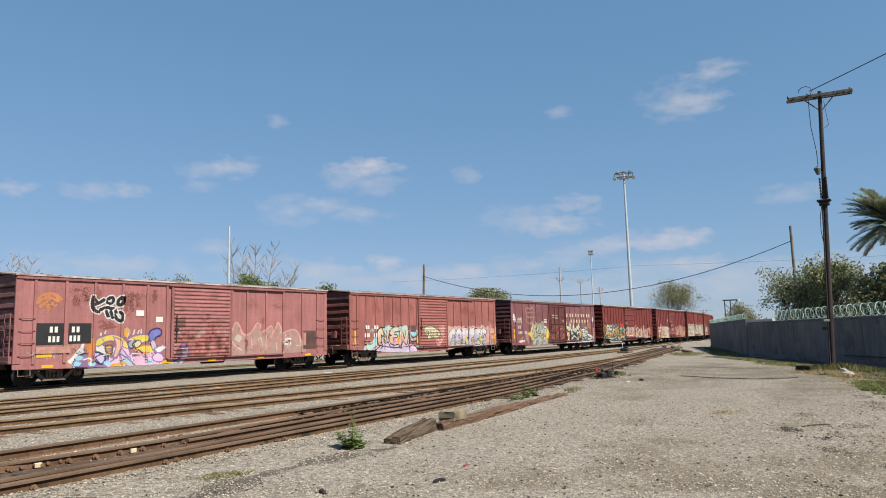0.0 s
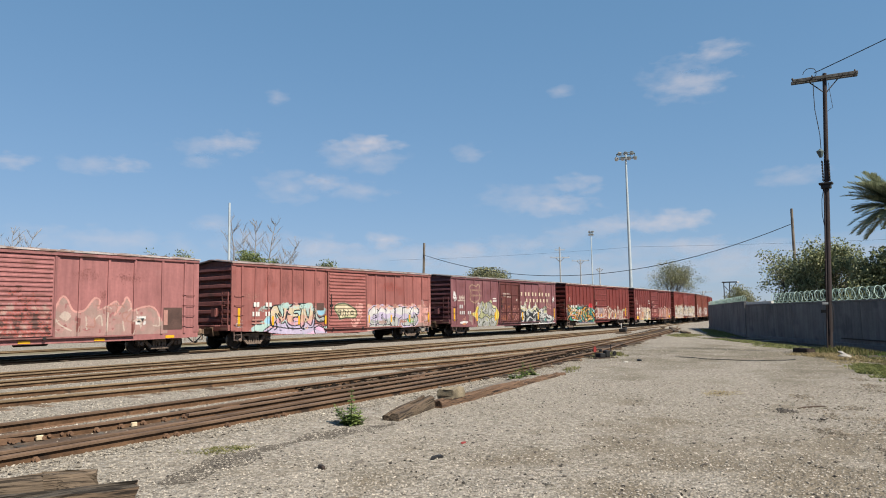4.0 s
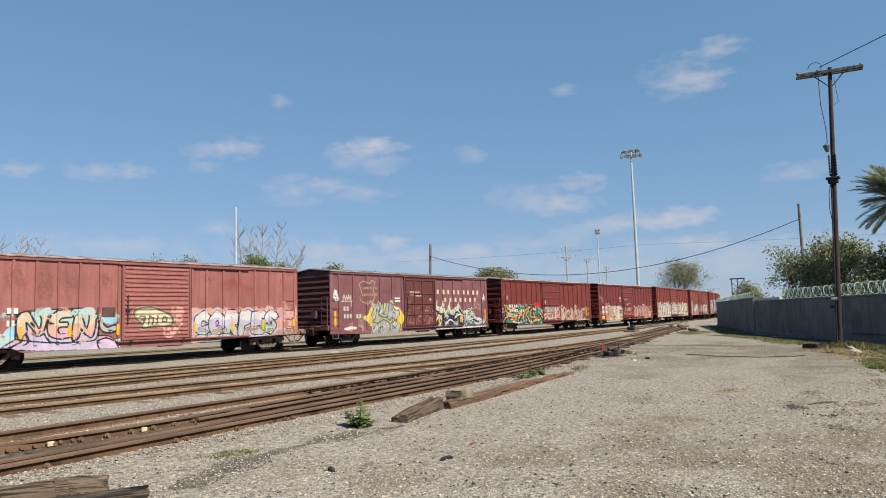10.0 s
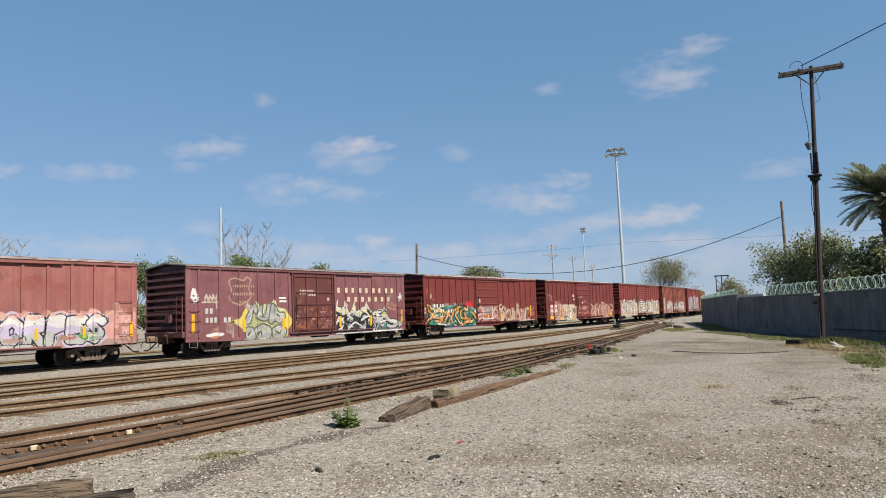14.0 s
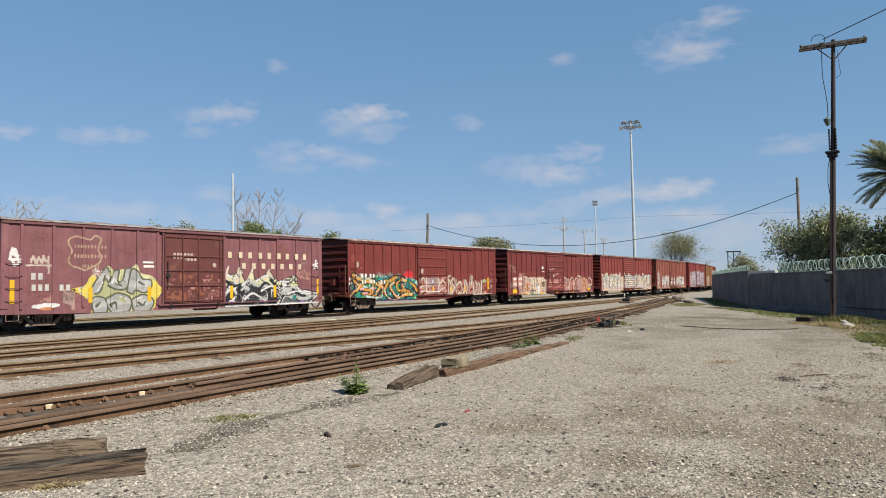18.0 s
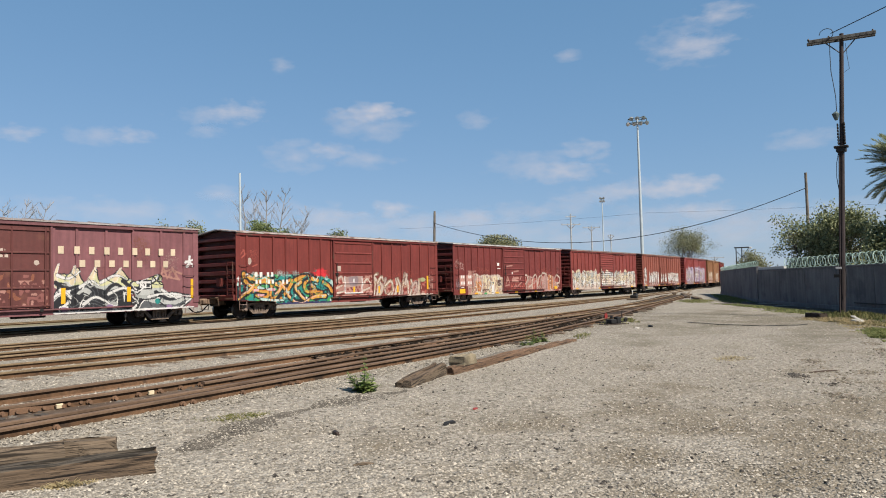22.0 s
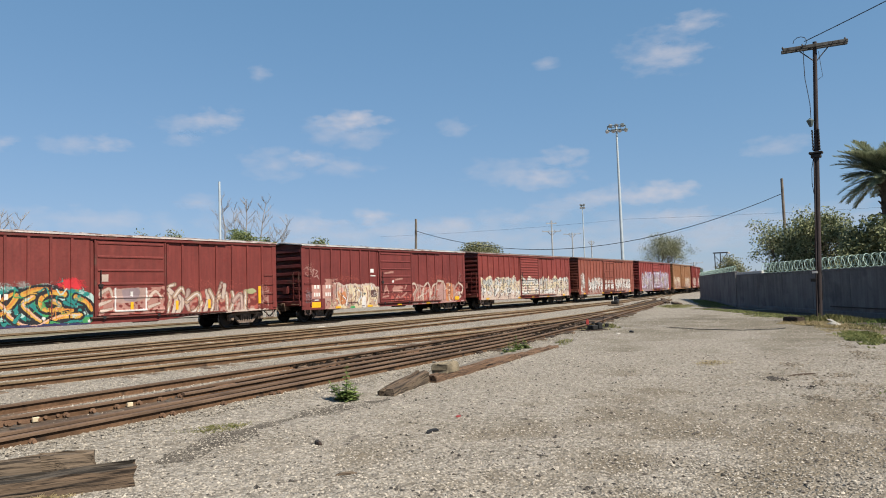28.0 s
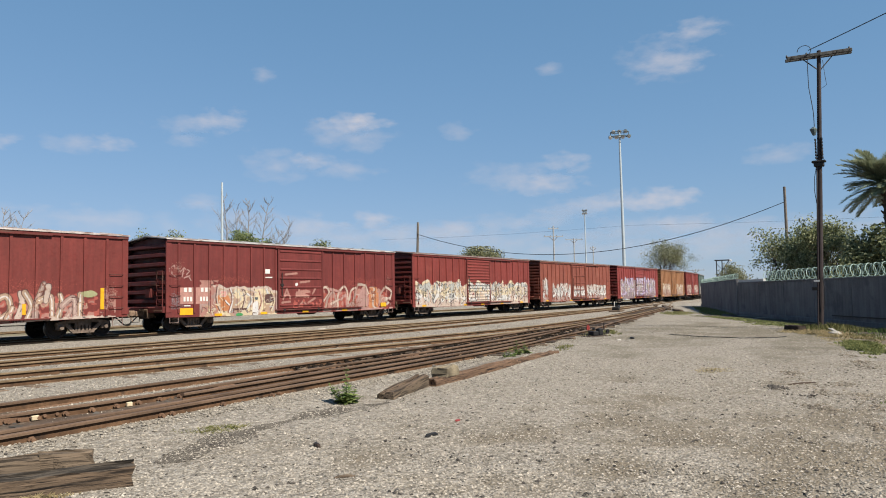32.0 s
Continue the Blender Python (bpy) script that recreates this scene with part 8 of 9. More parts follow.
def lattice_frame(az, dist, top_el):
    base, top = spot(az, dist), spot(az, dist, top_el)
    h = top.z
    root = thing("signal_bridge", "dark steel lattice signal structure beyond the wall", "signal structure", pose(base.x, base.y, 0, 0, 0, -az))
    for x in (-0.6, 0.3):
        part("leg", Build().tube([(x, 0, 0), (x, 0, h)], 0.09, 6), DARK_STEEL, root)
    part("beam", Build().bevel_box(-0.9, 1.5, -0.15, 0.15, h - 0.2, h, 0.03), DARK_STEEL, root)
    b = Build()
    k, z = 0, 0.4
    while z < h - 1:
        b.tube([(-0.6 if k % 2 else 0.3, 0, z), (0.3 if k % 2 else -0.6, 0, z + 1.1)], 0.05, 5)
        k, z = k + 1, z + 1.1
    b.tube([(0.3, 0, h - 1.8), (1.4, 0, h - 0.2)], 0.07, 6)
    part("bracing", b, DARK_STEEL, root)
    part("lamp_head", Build().bevel_box(1.5, 1.85, -0.15, 0.15, h - 0.35, h - 0.02, 0.05), WHITE, root)


lattice_frame(76.5, 130, 2.25)


# ---- trees and plants ----
def leaves(centres, spread, count, size, seed, flat=0.6):
    """Many small leaf blades scattered round the ends of twigs; returns vertices and faces."""
    r = np.random.default_rng(seed)
    c = np.asarray(centres)[r.integers(0, len(centres), count)]
    p = c + np.clip(r.normal(0, 1, (count, 3)), -1.5, 1.5) * np.asarray(spread)
    a = r.normal(0, 1, (count, 3))
    a /= np.linalg.norm(a, axis=1, keepdims=True)
    b = np.cross(a, r.normal(0, 1, (count, 3)))
    b /= np.linalg.norm(b, axis=1, keepdims=True)
    s = size * r.uniform(0.6, 1.4, (count, 1))
    v = np.stack([p - a * s, p + b * s * flat, p + a * s, p - b * s * flat], 1).reshape(-1, 3)
    return v, np.arange(count * 4).reshape(-1, 4)


def raw_mesh(name, v, f, mat):
    me = bpy.data.meshes.new(name)
    me.from_pydata(v.tolist(), [], f.tolist())
    me.materials.append(mat)
    me.update()
    return me


def grow(b, p, d, length, r, depth, rng, tips, fork=3, spreadness=0.6, lift=0.15, slim=1.0):
    pts, radii, q = [p], [r], p
    for k in range(3):
        d = (d + Vector((rng.uniform(-1, 1), rng.uniform(-1, 1), rng.uniform(-0.6, 1) + lift)) * 0.18).normalized()
        q = q + d * length / 3
        pts.append(q)
        radii.append(r * (1 - 0.13 * slim * (k + 1)))
    b.tube(pts, radii, 6 if r > 0.05 else 4, caps=False)
    if depth == 0:
        tips.append(tuple(q))
        tips.append(tuple(pts[2]))
        return
    for k in range(fork):
        nd = (d + Vector((rng.uniform(-1, 1), rng.uniform(-1, 1), rng.uniform(-0.5, 0.9))) * spreadness).normalized()
        grow(b, pts[-1 if k else 2], nd, length * rng.uniform(0.62, 0.85), radii[-1] * (0.68 if slim == 1.0 else 0.8), depth - 1, rng, tips, fork, spreadness, lift, slim)


def tree(label, x, y, height, seed, leaf=None, count=2500, size=0.16, depth=4, spread=0.45, stems=1, r=0.16, bark=None, fork=3, wide=0.6, name="tree", z=0.0, slim=1.0, upright=2.4):
    rng = random.Random(seed)
    root = thing(name, label, "tree" if name == "tree" else "bush", pose(x, y, z))
    b, tips = Build(), []
    unit = height / (1 + 0.74 + 0.55 + 0.4 + (0.3 if depth > 3 else 0))
    for k in range(stems):
        lean = Vector((rng.uniform(-1, 1), rng.uniform(-1, 1), upright if stems > 1 else 6)).normalized()
        grow(b, Vector((rng.uniform(-0.3, 0.3) * (stems > 1), rng.uniform(-0.3, 0.3) * (stems > 1), -0.1)), lean, unit, r, depth, rng, tips, fork, wide, 0.15, slim)
    top = max(t[2] for t in tips)
    k = height / top
    b.v = [(vx * k, vy * k, vz * k) for vx, vy, vz in b.v]
    tips = [(tx * k, ty * k, tz * k) for tx, ty, tz in tips]
    part("trunk", b, bark or BARK, root)
    if leaf:
        v, f = leaves(tips, (spread, spread, spread * 0.8), count, size, seed)
        part("crown", raw_mesh("crown", v, f, leaf), None, root)
    return root


def bush(label, x, y, w, h, seed, leaf, count=1500, size=0.14, name="bush"):
    """A low many-stemmed bush whose crown is built of uneven clumps."""
    rng = random.Random(seed)
    root = thing(name, label, "bush", pose(x, y, -0.05))
    b, clumps = Build(), []
    for k in range(24):
        a, q = rng.uniform(0, 6.28), math.sqrt(rng.uniform(0, 1)) * 0.9
        c = Vector((math.cos(a) * q * w * 0.5, math.sin(a) * q * w * 0.5, h * (0.30 + 0.62 * math.sqrt(1 - q * q)) * rng.uniform(0.82, 1.03)))
        b.tube([(c.x * 0.15, c.y * 0.15, 0), (c.x * 0.6, c.y * 0.6, c.z * 0.55), tuple(c)], [0.05, 0.035, 0.015], 5)
        clumps += [tuple(c), tuple(c), tuple(c * 0.84), tuple(c * 0.66)]
    part("stems", b, BARK, root)
    v, f = leaves(clumps, (w * 0.085, w * 0.085, min(h * 0.07, w * 0.085)), count, size, seed)
    v[:, 2] = np.maximum(v[:, 2], 0.05)
    part("crown", raw_mesh("crown", v, f, leaf), None, root)
    return root


def at_az(az, dist):
    p = spot(az, dist)
    return p.x, p.y


def bare_tree(label, az, dist, stems, seed):
    """Leafless tree of a few upright stems with fine rising twigs; each stem: foot, top and height across the view."""
    rng = random.Random(seed)
    x, y = at_az(az, dist)
    root = thing("tree", label, "tree", pose(x, y, 0, 0, 0, -az))
    for foot, top, height, r in stems:
        b = Build()
        bend = rng.uniform(-0.5, 0.5)
        pts = [Vector((foot + (top - foot) * (k / 12) ** 1.3 + bend * math.sin(k / 12 * 3.1) + rng.uniform(-0.07, 0.07), rng.uniform(-0.2, 0.2), height * k / 12 - 0.1)) for k in range(13)]
        b.tube(pts, [r * (1 - 0.066 * k) for k in range(13)], 6)
        for k in range(6, 13):
            for _ in range(2 if k < 9 else 3):
                q = pts[k - 1].lerp(pts[k], rng.uniform(0, 1))
                side = rng.choice((-1, 1))
                d = Vector((side * rng.uniform(0.4, 1.1), rng.uniform(-0.9, 0.9), rng.uniform(0.5, 1.0))).normalized()
                length = rng.uniform(0.6, 1.0) * (6.0 - 0.38 * k)
                limb = [q]
                for j in range(4):
                    d = (d + Vector((rng.uniform(-0.2, 0.2), rng.uniform(-0.2, 0.2), 0.14))).normalized()
                    limb.append(limb[-1] + d * length / 4)
                b.tube(limb, [0.038, 0.030, 0.022, 0.017, 0.011], 4, caps=False)
                for j in (0, 1, 1, 2, 2, 2, 3, 3, 3):
                    e = (limb[j + 1] - limb[j]).normalized() + Vector((rng.uniform(-0.7, 0.7), rng.uniform(-0.7, 0.7), rng.uniform(0.0, 0.5)))
                    e = e.normalized() * length * rng.uniform(0.25, 0.55)
                    b.tube([limb[j], limb[j] + e * 0.5 + Vector((0, 0, 0.03)), limb[j] + e], [0.014, 0.012, 0.008], 3, caps=False)
        part("trunk", b, TWIG, root)


# beyond the train
bare_tree("bare grey tree with a few upright stems and fine twigs", 39.0, 95, ((-1.7, -2.4, 14.4, 0.19), (-0.7, -0.9, 13.2, 0.11), (0.6, 0.8, 14.5, 0.19), (2.3, 3.3, 14.2, 0.17)), 5)
bare_tree("bare grey tree leaning out over the scrub", 41.2, 97, ((-0.4, 2.4, 11.7, 0.12), (-0.8, 1.0, 10.4, 0.08)), 8)
bush("dense olive green bush behind the train", *at_az(38.9, 80), 5.9, 9.0, 3, LEAF_BUSH, 30000, 0.10)
bush("small green bush behind the train", *at_az(41.1, 82), 3.0, 8.6, 4, LEAF_BUSH, 9000, 0.10)
bare_tree("bare thin tree far behind the train", 22.6, 90, ((-1.2, -2.0, 11.2, 0.13), (0.1, 0.3, 11.6, 0.13), (1.2, 2.1, 11.0, 0.11)), 13)
bush("grey-green tree far behind the train", *at_az(22.5, 92), 8.5, 10.0, 13, LEAF_DARK, 15000, 0.12, name="tree")
tree("thinly leaved tree behind the train", *at_az(34.2, 95), 9.9, 14, LEAF_DARK, 2200, 0.12, r=0.14)
tree("thinly leaved tree behind the train", *at_az(30.6, 85), 8.9, 15, LEAF_MID, 3200, 0.12, r=0.14)
tree("thinly leaved tree behind the train", *at_az(26.4, 80), 7.2, 16, LEAF_MID, 7000, 0.13, r=0.14)
tree("grey-green tree behind the train", *at_az(45.2, 100), 9.2, 17, LEAF_MID, 4000, 0.13, r=0.14)
tree("dark little tree behind the train", *at_az(48.5, 110), 8.6, 18, LEAF_DARK, 2400, 0.13, r=0.12)
bush("rounded feathery green tree behind the train", *at_az(58.3, 120), 10.4, 10.1, 19, LEAF_SPRING, 22000, 0.13, name="tree")
tree("rounded tree in thin spring leaf", *at_az(72.4, 150), 12.0, 20, LEAF_SPRING, 15000, 0.085, depth=5, spread=0.55, stems=6, r=0.26, bark=BARK, wide=0.75, fork=3)
tree("bare shrubby tree by the far poles", *at_az(66.3, 180), 8.2, 21, LEAF_SPRING, 500, 0.2, stems=2, r=0.1, bark=TWIG)
bush("small round tree beyond the wall", *at_az(77.3, 110), 4.8, 5.2, 22, LEAF_SPRING, 4500, 0.11)
for _k, (_az, _d, _h) in enumerate(((23.5, 75, 3.0), (28.0, 78, 3.6), (32.5, 80, 3.0), (36.0, 84, 3.4), (43.5, 85, 3.4), (47.5, 88, 3.0), (51.0, 92, 3.2), (55.0, 95, 3.0), (61.5, 105, 3.4), (64.5, 110, 3.0))):
    bush("low green scrub behind the tracks", *at_az(_az, _d), 7.5, _h * 1.35, 40 + _k, LEAF_MID, 7000, 0.13, name="scrub")

# behind the wall
tree("broad dark evergreen tree rising behind the wall", *at_az(81.7, 47), 4.9, 31, LEAF_WALL, 9500, 0.066, depth=3, spread=0.27, stems=4, r=0.11, wide=0.8, fork=4)
tree("broad dark evergreen tree rising behind the wall", *at_az(83.5, 46), 5.4, 32, LEAF_WALL, 9500, 0.066, depth=3, spread=0.27, stems=4, r=0.11, wide=0.7, fork=4)
bush("dark undergrowth behind the wall", *at_az(81.6, 47), 4.4, 2.6, 33, LEAF_DARK, 1700, 0.13)
bush("dark undergrowth behind the wall", *at_az(84.6, 46), 4.0, 2.8, 35, LEAF_DARK, 1900, 0.13)
bush("bright green shrub behind the wall", *at_az(87.6, 41), 4.4, 4.6, 34, LEAF_WALL, 14000, 0.08)
bush("green shrub behind the wall", *at_az(91.5, 40), 5.0, 4.6, 36, LEAF_WALL, 9000, 0.08)


def palm(az, dist, crown_el, seed):
    rng = random.Random(seed)
    x, y = at_az(az, dist)
    h = spot(az, dist, crown_el).z
    root = thing("palm_tree", "tall date palm with arching grey-green fronds", "palm tree", pose(x, y, 0))
    b = Build()
    pts = [(0.02 * k, 0.03 * math.sin(k), h * k / 10) for k in range(11)]
    b.tube(pts, [0.26 - 0.005 * k for k in range(11)], 10)
    for k in range(60):
        z = h * (0.35 + 0.65 * k / 60)
        a = k * 2.4
        b.tube([(0.2 * math.cos(a), 0.2 * math.sin(a), z), (0.36 * math.cos(a), 0.36 * math.sin(a), z + 0.18)], [0.07, 0.03], 4)
    part("trunk", b, BARK, root)
    count = 104
    for k in range(count):
        a = k * 2.399 + rng.uniform(-0.2, 0.2)
        up = 1.6 - 1.95 * (k / count) ** 1.1 + rng.uniform(-0.2, 0.2)
        length = rng.uniform(1.9, 2.7)
        fr, p, d = Build(), Vector((0, 0, h)), Vector((math.cos(a), math.sin(a), up)).normalized()
        spine = [p]
        for i in range(10):
            d = (d + Vector((0, 0, -0.038 - 0.006 * i))).normalized()
            p = p + d * length / 10
            spine.append(p)
        fr.tube(spine, [0.026 - 0.0022 * i for i in range(11)], 4, caps=False)
        side = Vector((-math.sin(a), math.cos(a), 0))
        for i in range(5, 84):
            t = i / 84 * 10
            j = min(int(t), 9)
            q = spine[j].lerp(spine[j + 1], t - j)
            ax = (spine[j + 1] - spine[j]).normalized()
            ln = 0.56 * math.sin(math.pi * (0.18 + 0.72 * i / 84)) * rng.uniform(0.8, 1.15)
            for s in (-1, 1):
                tip = q + (side * s * 0.62 + ax * 0.78 + Vector((0, 0, 0.14 + rng.uniform(-0.16, 0.12)))) * ln
                fr.add([q - ax * 0.02, q + ax * 0.02, q.lerp(tip, 0.6) + ax * 0.019, tip, q.lerp(tip, 0.6) - ax * 0.019], [(0, 1, 2, 3, 4)])
        part("frond", fr, LEAF_PALM, root)


palm(87.6, 42, 6.9, 3)


def clump(label, name, x, y, rx, ry, count, h, mat, seed, ang=0.0, lean=0.35, width=0.006):
    """Blades of grass or weed over an uneven patch."""
    r = np.random.default_rng(seed)
    t = r.uniform(0, 2 * np.pi, count)
    q = np.sqrt(r.uniform(0, 1, count)) * (1 + 0.25 * np.sin(3 * t + seed) + 0.15 * np.sin(7 * t))
    u, v = rx * q * np.cos(t), ry * q * np.sin(t)
    ca, sa = math.cos(radians(ang)), math.sin(radians(ang))
    px, py = x + u * ca - v * sa, y + u * sa + v * ca
    pz = np.array([ground_z(a, b) for a, b in zip(px, py)]) - 0.01
    if rx > 1.0:
        # tufts with bare ground between them
        patch = np.sin(px * 3.3 + seed) * np.sin(py * 4.1 + 2 * seed) + 0.7 * np.sin(px * 7.7 - py * 5.3 + seed) + r.normal(0, 0.25, count)
        keep = patch > 0.9 * q - 0.55
        px, py, pz, q, count = px[keep], py[keep], pz[keep], q[keep], int(keep.sum())
    hh = h * r.uniform(0.4, 1.2, count) * (1 - 0.5 * np.minimum(q, 1))
    az = r.uniform(0, 2 * np.pi, count)
    w = width * r.uniform(0.7, 1.6, count)
    dx, dy = np.cos(az), np.sin(az)
    base = np.stack([px, py, pz], 1)
    side = np.stack([-dy * w, dx * w, 0 * w], 1)
    mid = base + np.stack([dx * hh * lean * 0.4, dy * hh * lean * 0.4, hh * 0.6], 1)
    tip = base + np.stack([dx * hh * lean * 1.3, dy * hh * lean * 1.3, hh], 1)
    vs = np.stack([base - side, base + side, mid + side * 0.7, tip, mid - side * 0.7], 1).reshape(-1, 3)
    fs = np.arange(count * 5).reshape(-1, 5)
    thing(name, label, "grass", kind="stuff", mesh=raw_mesh(name, vs, fs, mat))


# along the wall and beside the pole
clump("green grass strip along the foot of the wall", "grass", 49.0, 12.6, 10.5, 0.8, 11000, 0.12, GRASS_GREEN, 1, 19, width=0.026)
clump("green grass strip along the foot of the wall", "grass", 33.0, 6.5, 7.0, 0.6, 9000, 0.11, GRASS_GREEN, 2, 33, width=0.019)
clump("green grass around the foot of the pole", "grass", 27.0, 3.0, 1.7, 1.0, 3000, 0.26, GRASS, 3, 40, width=0.014)
clump("rough green grass and weeds beside the wall", "grass", 25.4, 0.6, 2.4, 1.4, 1500, 0.2, LEAF_WEED, 4, 40, width=0.016)
clump("dry tan grass beside the pole", "dry_grass", 24.6, 2.9, 2.6, 0.7, 4200, 0.14, DRY_GRASS, 5, 30, 0.8, width=0.014)
clump("low green weeds spreading over gravel", "weeds", 19.5, 1.5, 2.2, 0.5, 4200, 0.13, GRASS_GREEN, 24, 10, 0.8, width=0.016)
clump("low green weeds spreading over gravel", "weeds", 23.2, 1.7, 1.6, 0.6, 700, 0.13, GRASS, 25, 20, width=0.014)
clump("dry tan grass over the verge", "dry_grass", 21.6, 2.1, 1.9, 0.6, 1500, 0.07, DRY_GRASS, 26, 20, width=0.012)
clump("short grass among the far turnout", "grass", 44.0, 13.2, 3.2, 1.1, 3200, 0.10, GRASS, 6, 18, width=0.02)
clump("green weeds by the switch stand", "weeds", 22.6, 9.4, 1.8, 0.6, 800, 0.16, GRASS, 7, 12, width=0.012)
for _x, _y, _rx, _ry, _n in ((42.6, 13.0, 2.6, 0.8, 2200), (30.7, 5.9, 2.3, 0.5, 1700)):
    clump("low green moss and weeds spreading over gravel", "weeds", _x, _y, _rx, _ry, _n, 0.05, GRASS_GREEN, int(_x), 38, 0.8, width=0.016)
clump("flat weeds in the gravel", "weeds", 5.0, 6.62, 0.42, 0.24, 520, 0.045, GRASS, 9, 160, 1.0, width=0.006)
clump("dry weeds in the gravel", "weeds", 16.6, 7.9, 0.9, 0.2, 150, 0.10, GRASS, 10, 20, width=0.009)
clump("tan straw lying on the gravel", "straw", 13.2, 3.4, 0.55, 0.35, 800, 0.03, DRY_GRASS, 11, 0, 1.6, 0.006)
clump("grass tuft between the rails", "grass", 24.6, 17.6, 1.3, 0.3, 260, 0.12, LEAF_WEED, 12, 0, width=0.012)
clump("grass tuft beside the timbers", "dry_grass", 2.60, 5.50, 0.20, 0.06, 260, 0.06, DRY_GRASS, 13, -27, 0.9, width=0.005)
clump("weed on the gravel by the verge", "weeds", 10.5, 0.35, 0.4, 0.25, 350, 0.10, LEAF_WEED, 14, 0, width=0.007)


def weed_plant(x, y, h, seed, stems=17, wide=0.27):
    """A leafy weed: upright stems with toothed leaves, thick at the foot."""
    rng = random.Random(seed)
    root = thing("weed_plant", "leafy green weed growing out of the gravel", "plant", pose(x, y, ground_z(x, y) - 0.01))
    for k in range(stems):
        a, r = rng.uniform(0, 6.28), rng.uniform(0.05, wide)
        hh = h * (1.0 if k == 0 else rng.uniform(0.2, 0.6))
        r = 0.05 if k == 0 else r
        pts = [(r * 0.2 * math.cos(a), r * 0.2 * math.sin(a), 0), (r * 0.7 * math.cos(a), r * 0.7 * math.sin(a), hh * 0.5), (r * math.cos(a), r * math.sin(a), hh)]
        stem = part("stem", Build().tube(pts, [0.007, 0.005, 0.003], 5), LEAF_WEED, root)
        lb = Build()
        n = 26 if k == 0 else 18
        for i in range(n):
            t = i / n
            q = Vector(pts[0]).lerp(Vector(pts[2]), 0.08 + 0.9 * t)
            b2 = rng.uniform(0, 6.28)
            d = Vector((math.cos(b2), math.sin(b2), rng.uniform(-0.1, 0.5))).normalized()
            ln = (0.135 if k else 0.12) * (1.15 - 0.8 * t) * rng.uniform(0.7, 1.3)
            s = Vector((-math.sin(b2), math.cos(b2), 0)) * ln * 0.3
            lb.add([q, q + d * ln * 0.45 + s, q + d * ln - Vector((0, 0, ln * 0.2)), q + d * ln * 0.45 - s], [(0, 1, 2, 3)])
        part("foliage", lb, LEAF_WEED, stem)


weed_plant(7.17, 6.70, 0.50, 5)
weed_plant(13.35, 7.72, 0.26, 6, 7, 0.34)
weed_plant(14.35, 8.0, 0.36, 7, 6, 0.22)
weed_plant(14.75, 8.02, 0.30, 8, 4, 0.16)


# ---- loose things on the ground ----
BOARD = surface("bleached_board", (0.368, 0.344, 0.304), 0.9, var=0.2, scale=4)


def old_timber(x0, y0, x1, y1, w, h, lift0, lift1, mat, label, seed, cuts=9, name="old_timber", top=None):
    """A squared timber with worn edges, checks and a sagging, splintered skin."""
    rng = random.Random(seed)
    a, b = Vector((x0, y0, 0)), Vector((x1, y1, 0))
    d = b - a
    n, length = d.normalized(), d.length
    s = Vector((-n.y, n.x, 0))
    bl = Build()
    prof = [(-0.5, 0.0), (0.5, 0.0), (0.52, 0.3), (0.5, 0.86), (0.42, 0.97), (0.15, 1.0), (0.12, 0.94), (-0.1, 0.985), (-0.42, 0.98), (-0.5, 0.88), (-0.51, 0.4)]
    for i in range(cuts + 1):
        t = i / cuts
        for u, z in prof:
            bl.v.append((length * t + (rng.uniform(-0.02, 0.02) if i in (0, cuts) else 0), u * w + rng.uniform(-0.014, 0.014), z * h + rng.uniform(-0.014, 0.014) - (0.02 if 0.1 < u < 0.14 and z > 0.9 else 0)))
    k = len(prof)
    for i in range(cuts):
        for j in range(k):
            bl.f.append((i * k + j, i * k + (j + 1) % k, (i + 1) * k + (j + 1) % k, (i + 1) * k + j))
            bl.m.append(1 if prof[j][1] > 0.85 and prof[(j + 1) % k][1] > 0.85 else 0)
    bl.f += [tuple(range(k)), tuple(range(cuts * k, (cuts + 1) * k))[::-1]]
    bl.m += [0, 0]
    thing(name, label, "timber", pose(x0, y0, lift0, 0, -math.degrees(math.atan2(lift1 - lift0, length)), math.degrees(math.atan2(d.y, d.x))), mesh=bl.mesh(name, mat, top or mat))


old_timber(0.26, 6.9, 3.24, 5.36, 0.21, 0.175, -0.03, -0.01, TIMBER_DARK, "black-topped squared timber with split tan sides", 1, 14, top=TIMBER_TOP)
old_timber(0.6, 7.5, 2.95, 6.30, 0.2, 0.19, -0.03, -0.02, TIMBER, "weathered timber half sunk in gravel", 2, 10)
old_timber(2.955, 6.30, 3.32, 6.12, 0.19, 0.20, -0.02, -0.03, TIMBER, "short grey timber end beside its twin", 3, 4)
old_timber(7.68, 6.43, 9.0, 6.77, 0.24, 0.19, -0.09, 0.01, TIMBER, "grey split timber rising out of the gravel", 4, 6, top=TIMBER_DARK)
old_timber(9.40, 6.72, 9.86, 6.80, 0.27, 0.17, 0.10, 0.10, surface("sawn_tan_timber", (0.21, 0.172, 0.115), 0.92, var=0.35, scale=5, fine=50, stain=(0.10, 0.08, 0.055), stain_at=0.57, bump=0.4), "sawn timber block resting on the bank", 5, 3)
old_timber(9.05, 6.65, 12.4, 7.08, 0.20, 0.17, -0.05, -0.03, TIMBER_RED, "red-brown rusted beam half buried in gravel", 6, 12)
old_timber(12.2, 7.08, 15.1, 7.46, 0.22, 0.15, -0.04, -0.06, TIMBER_RED, "brown beam half buried in gravel", 7, 12)
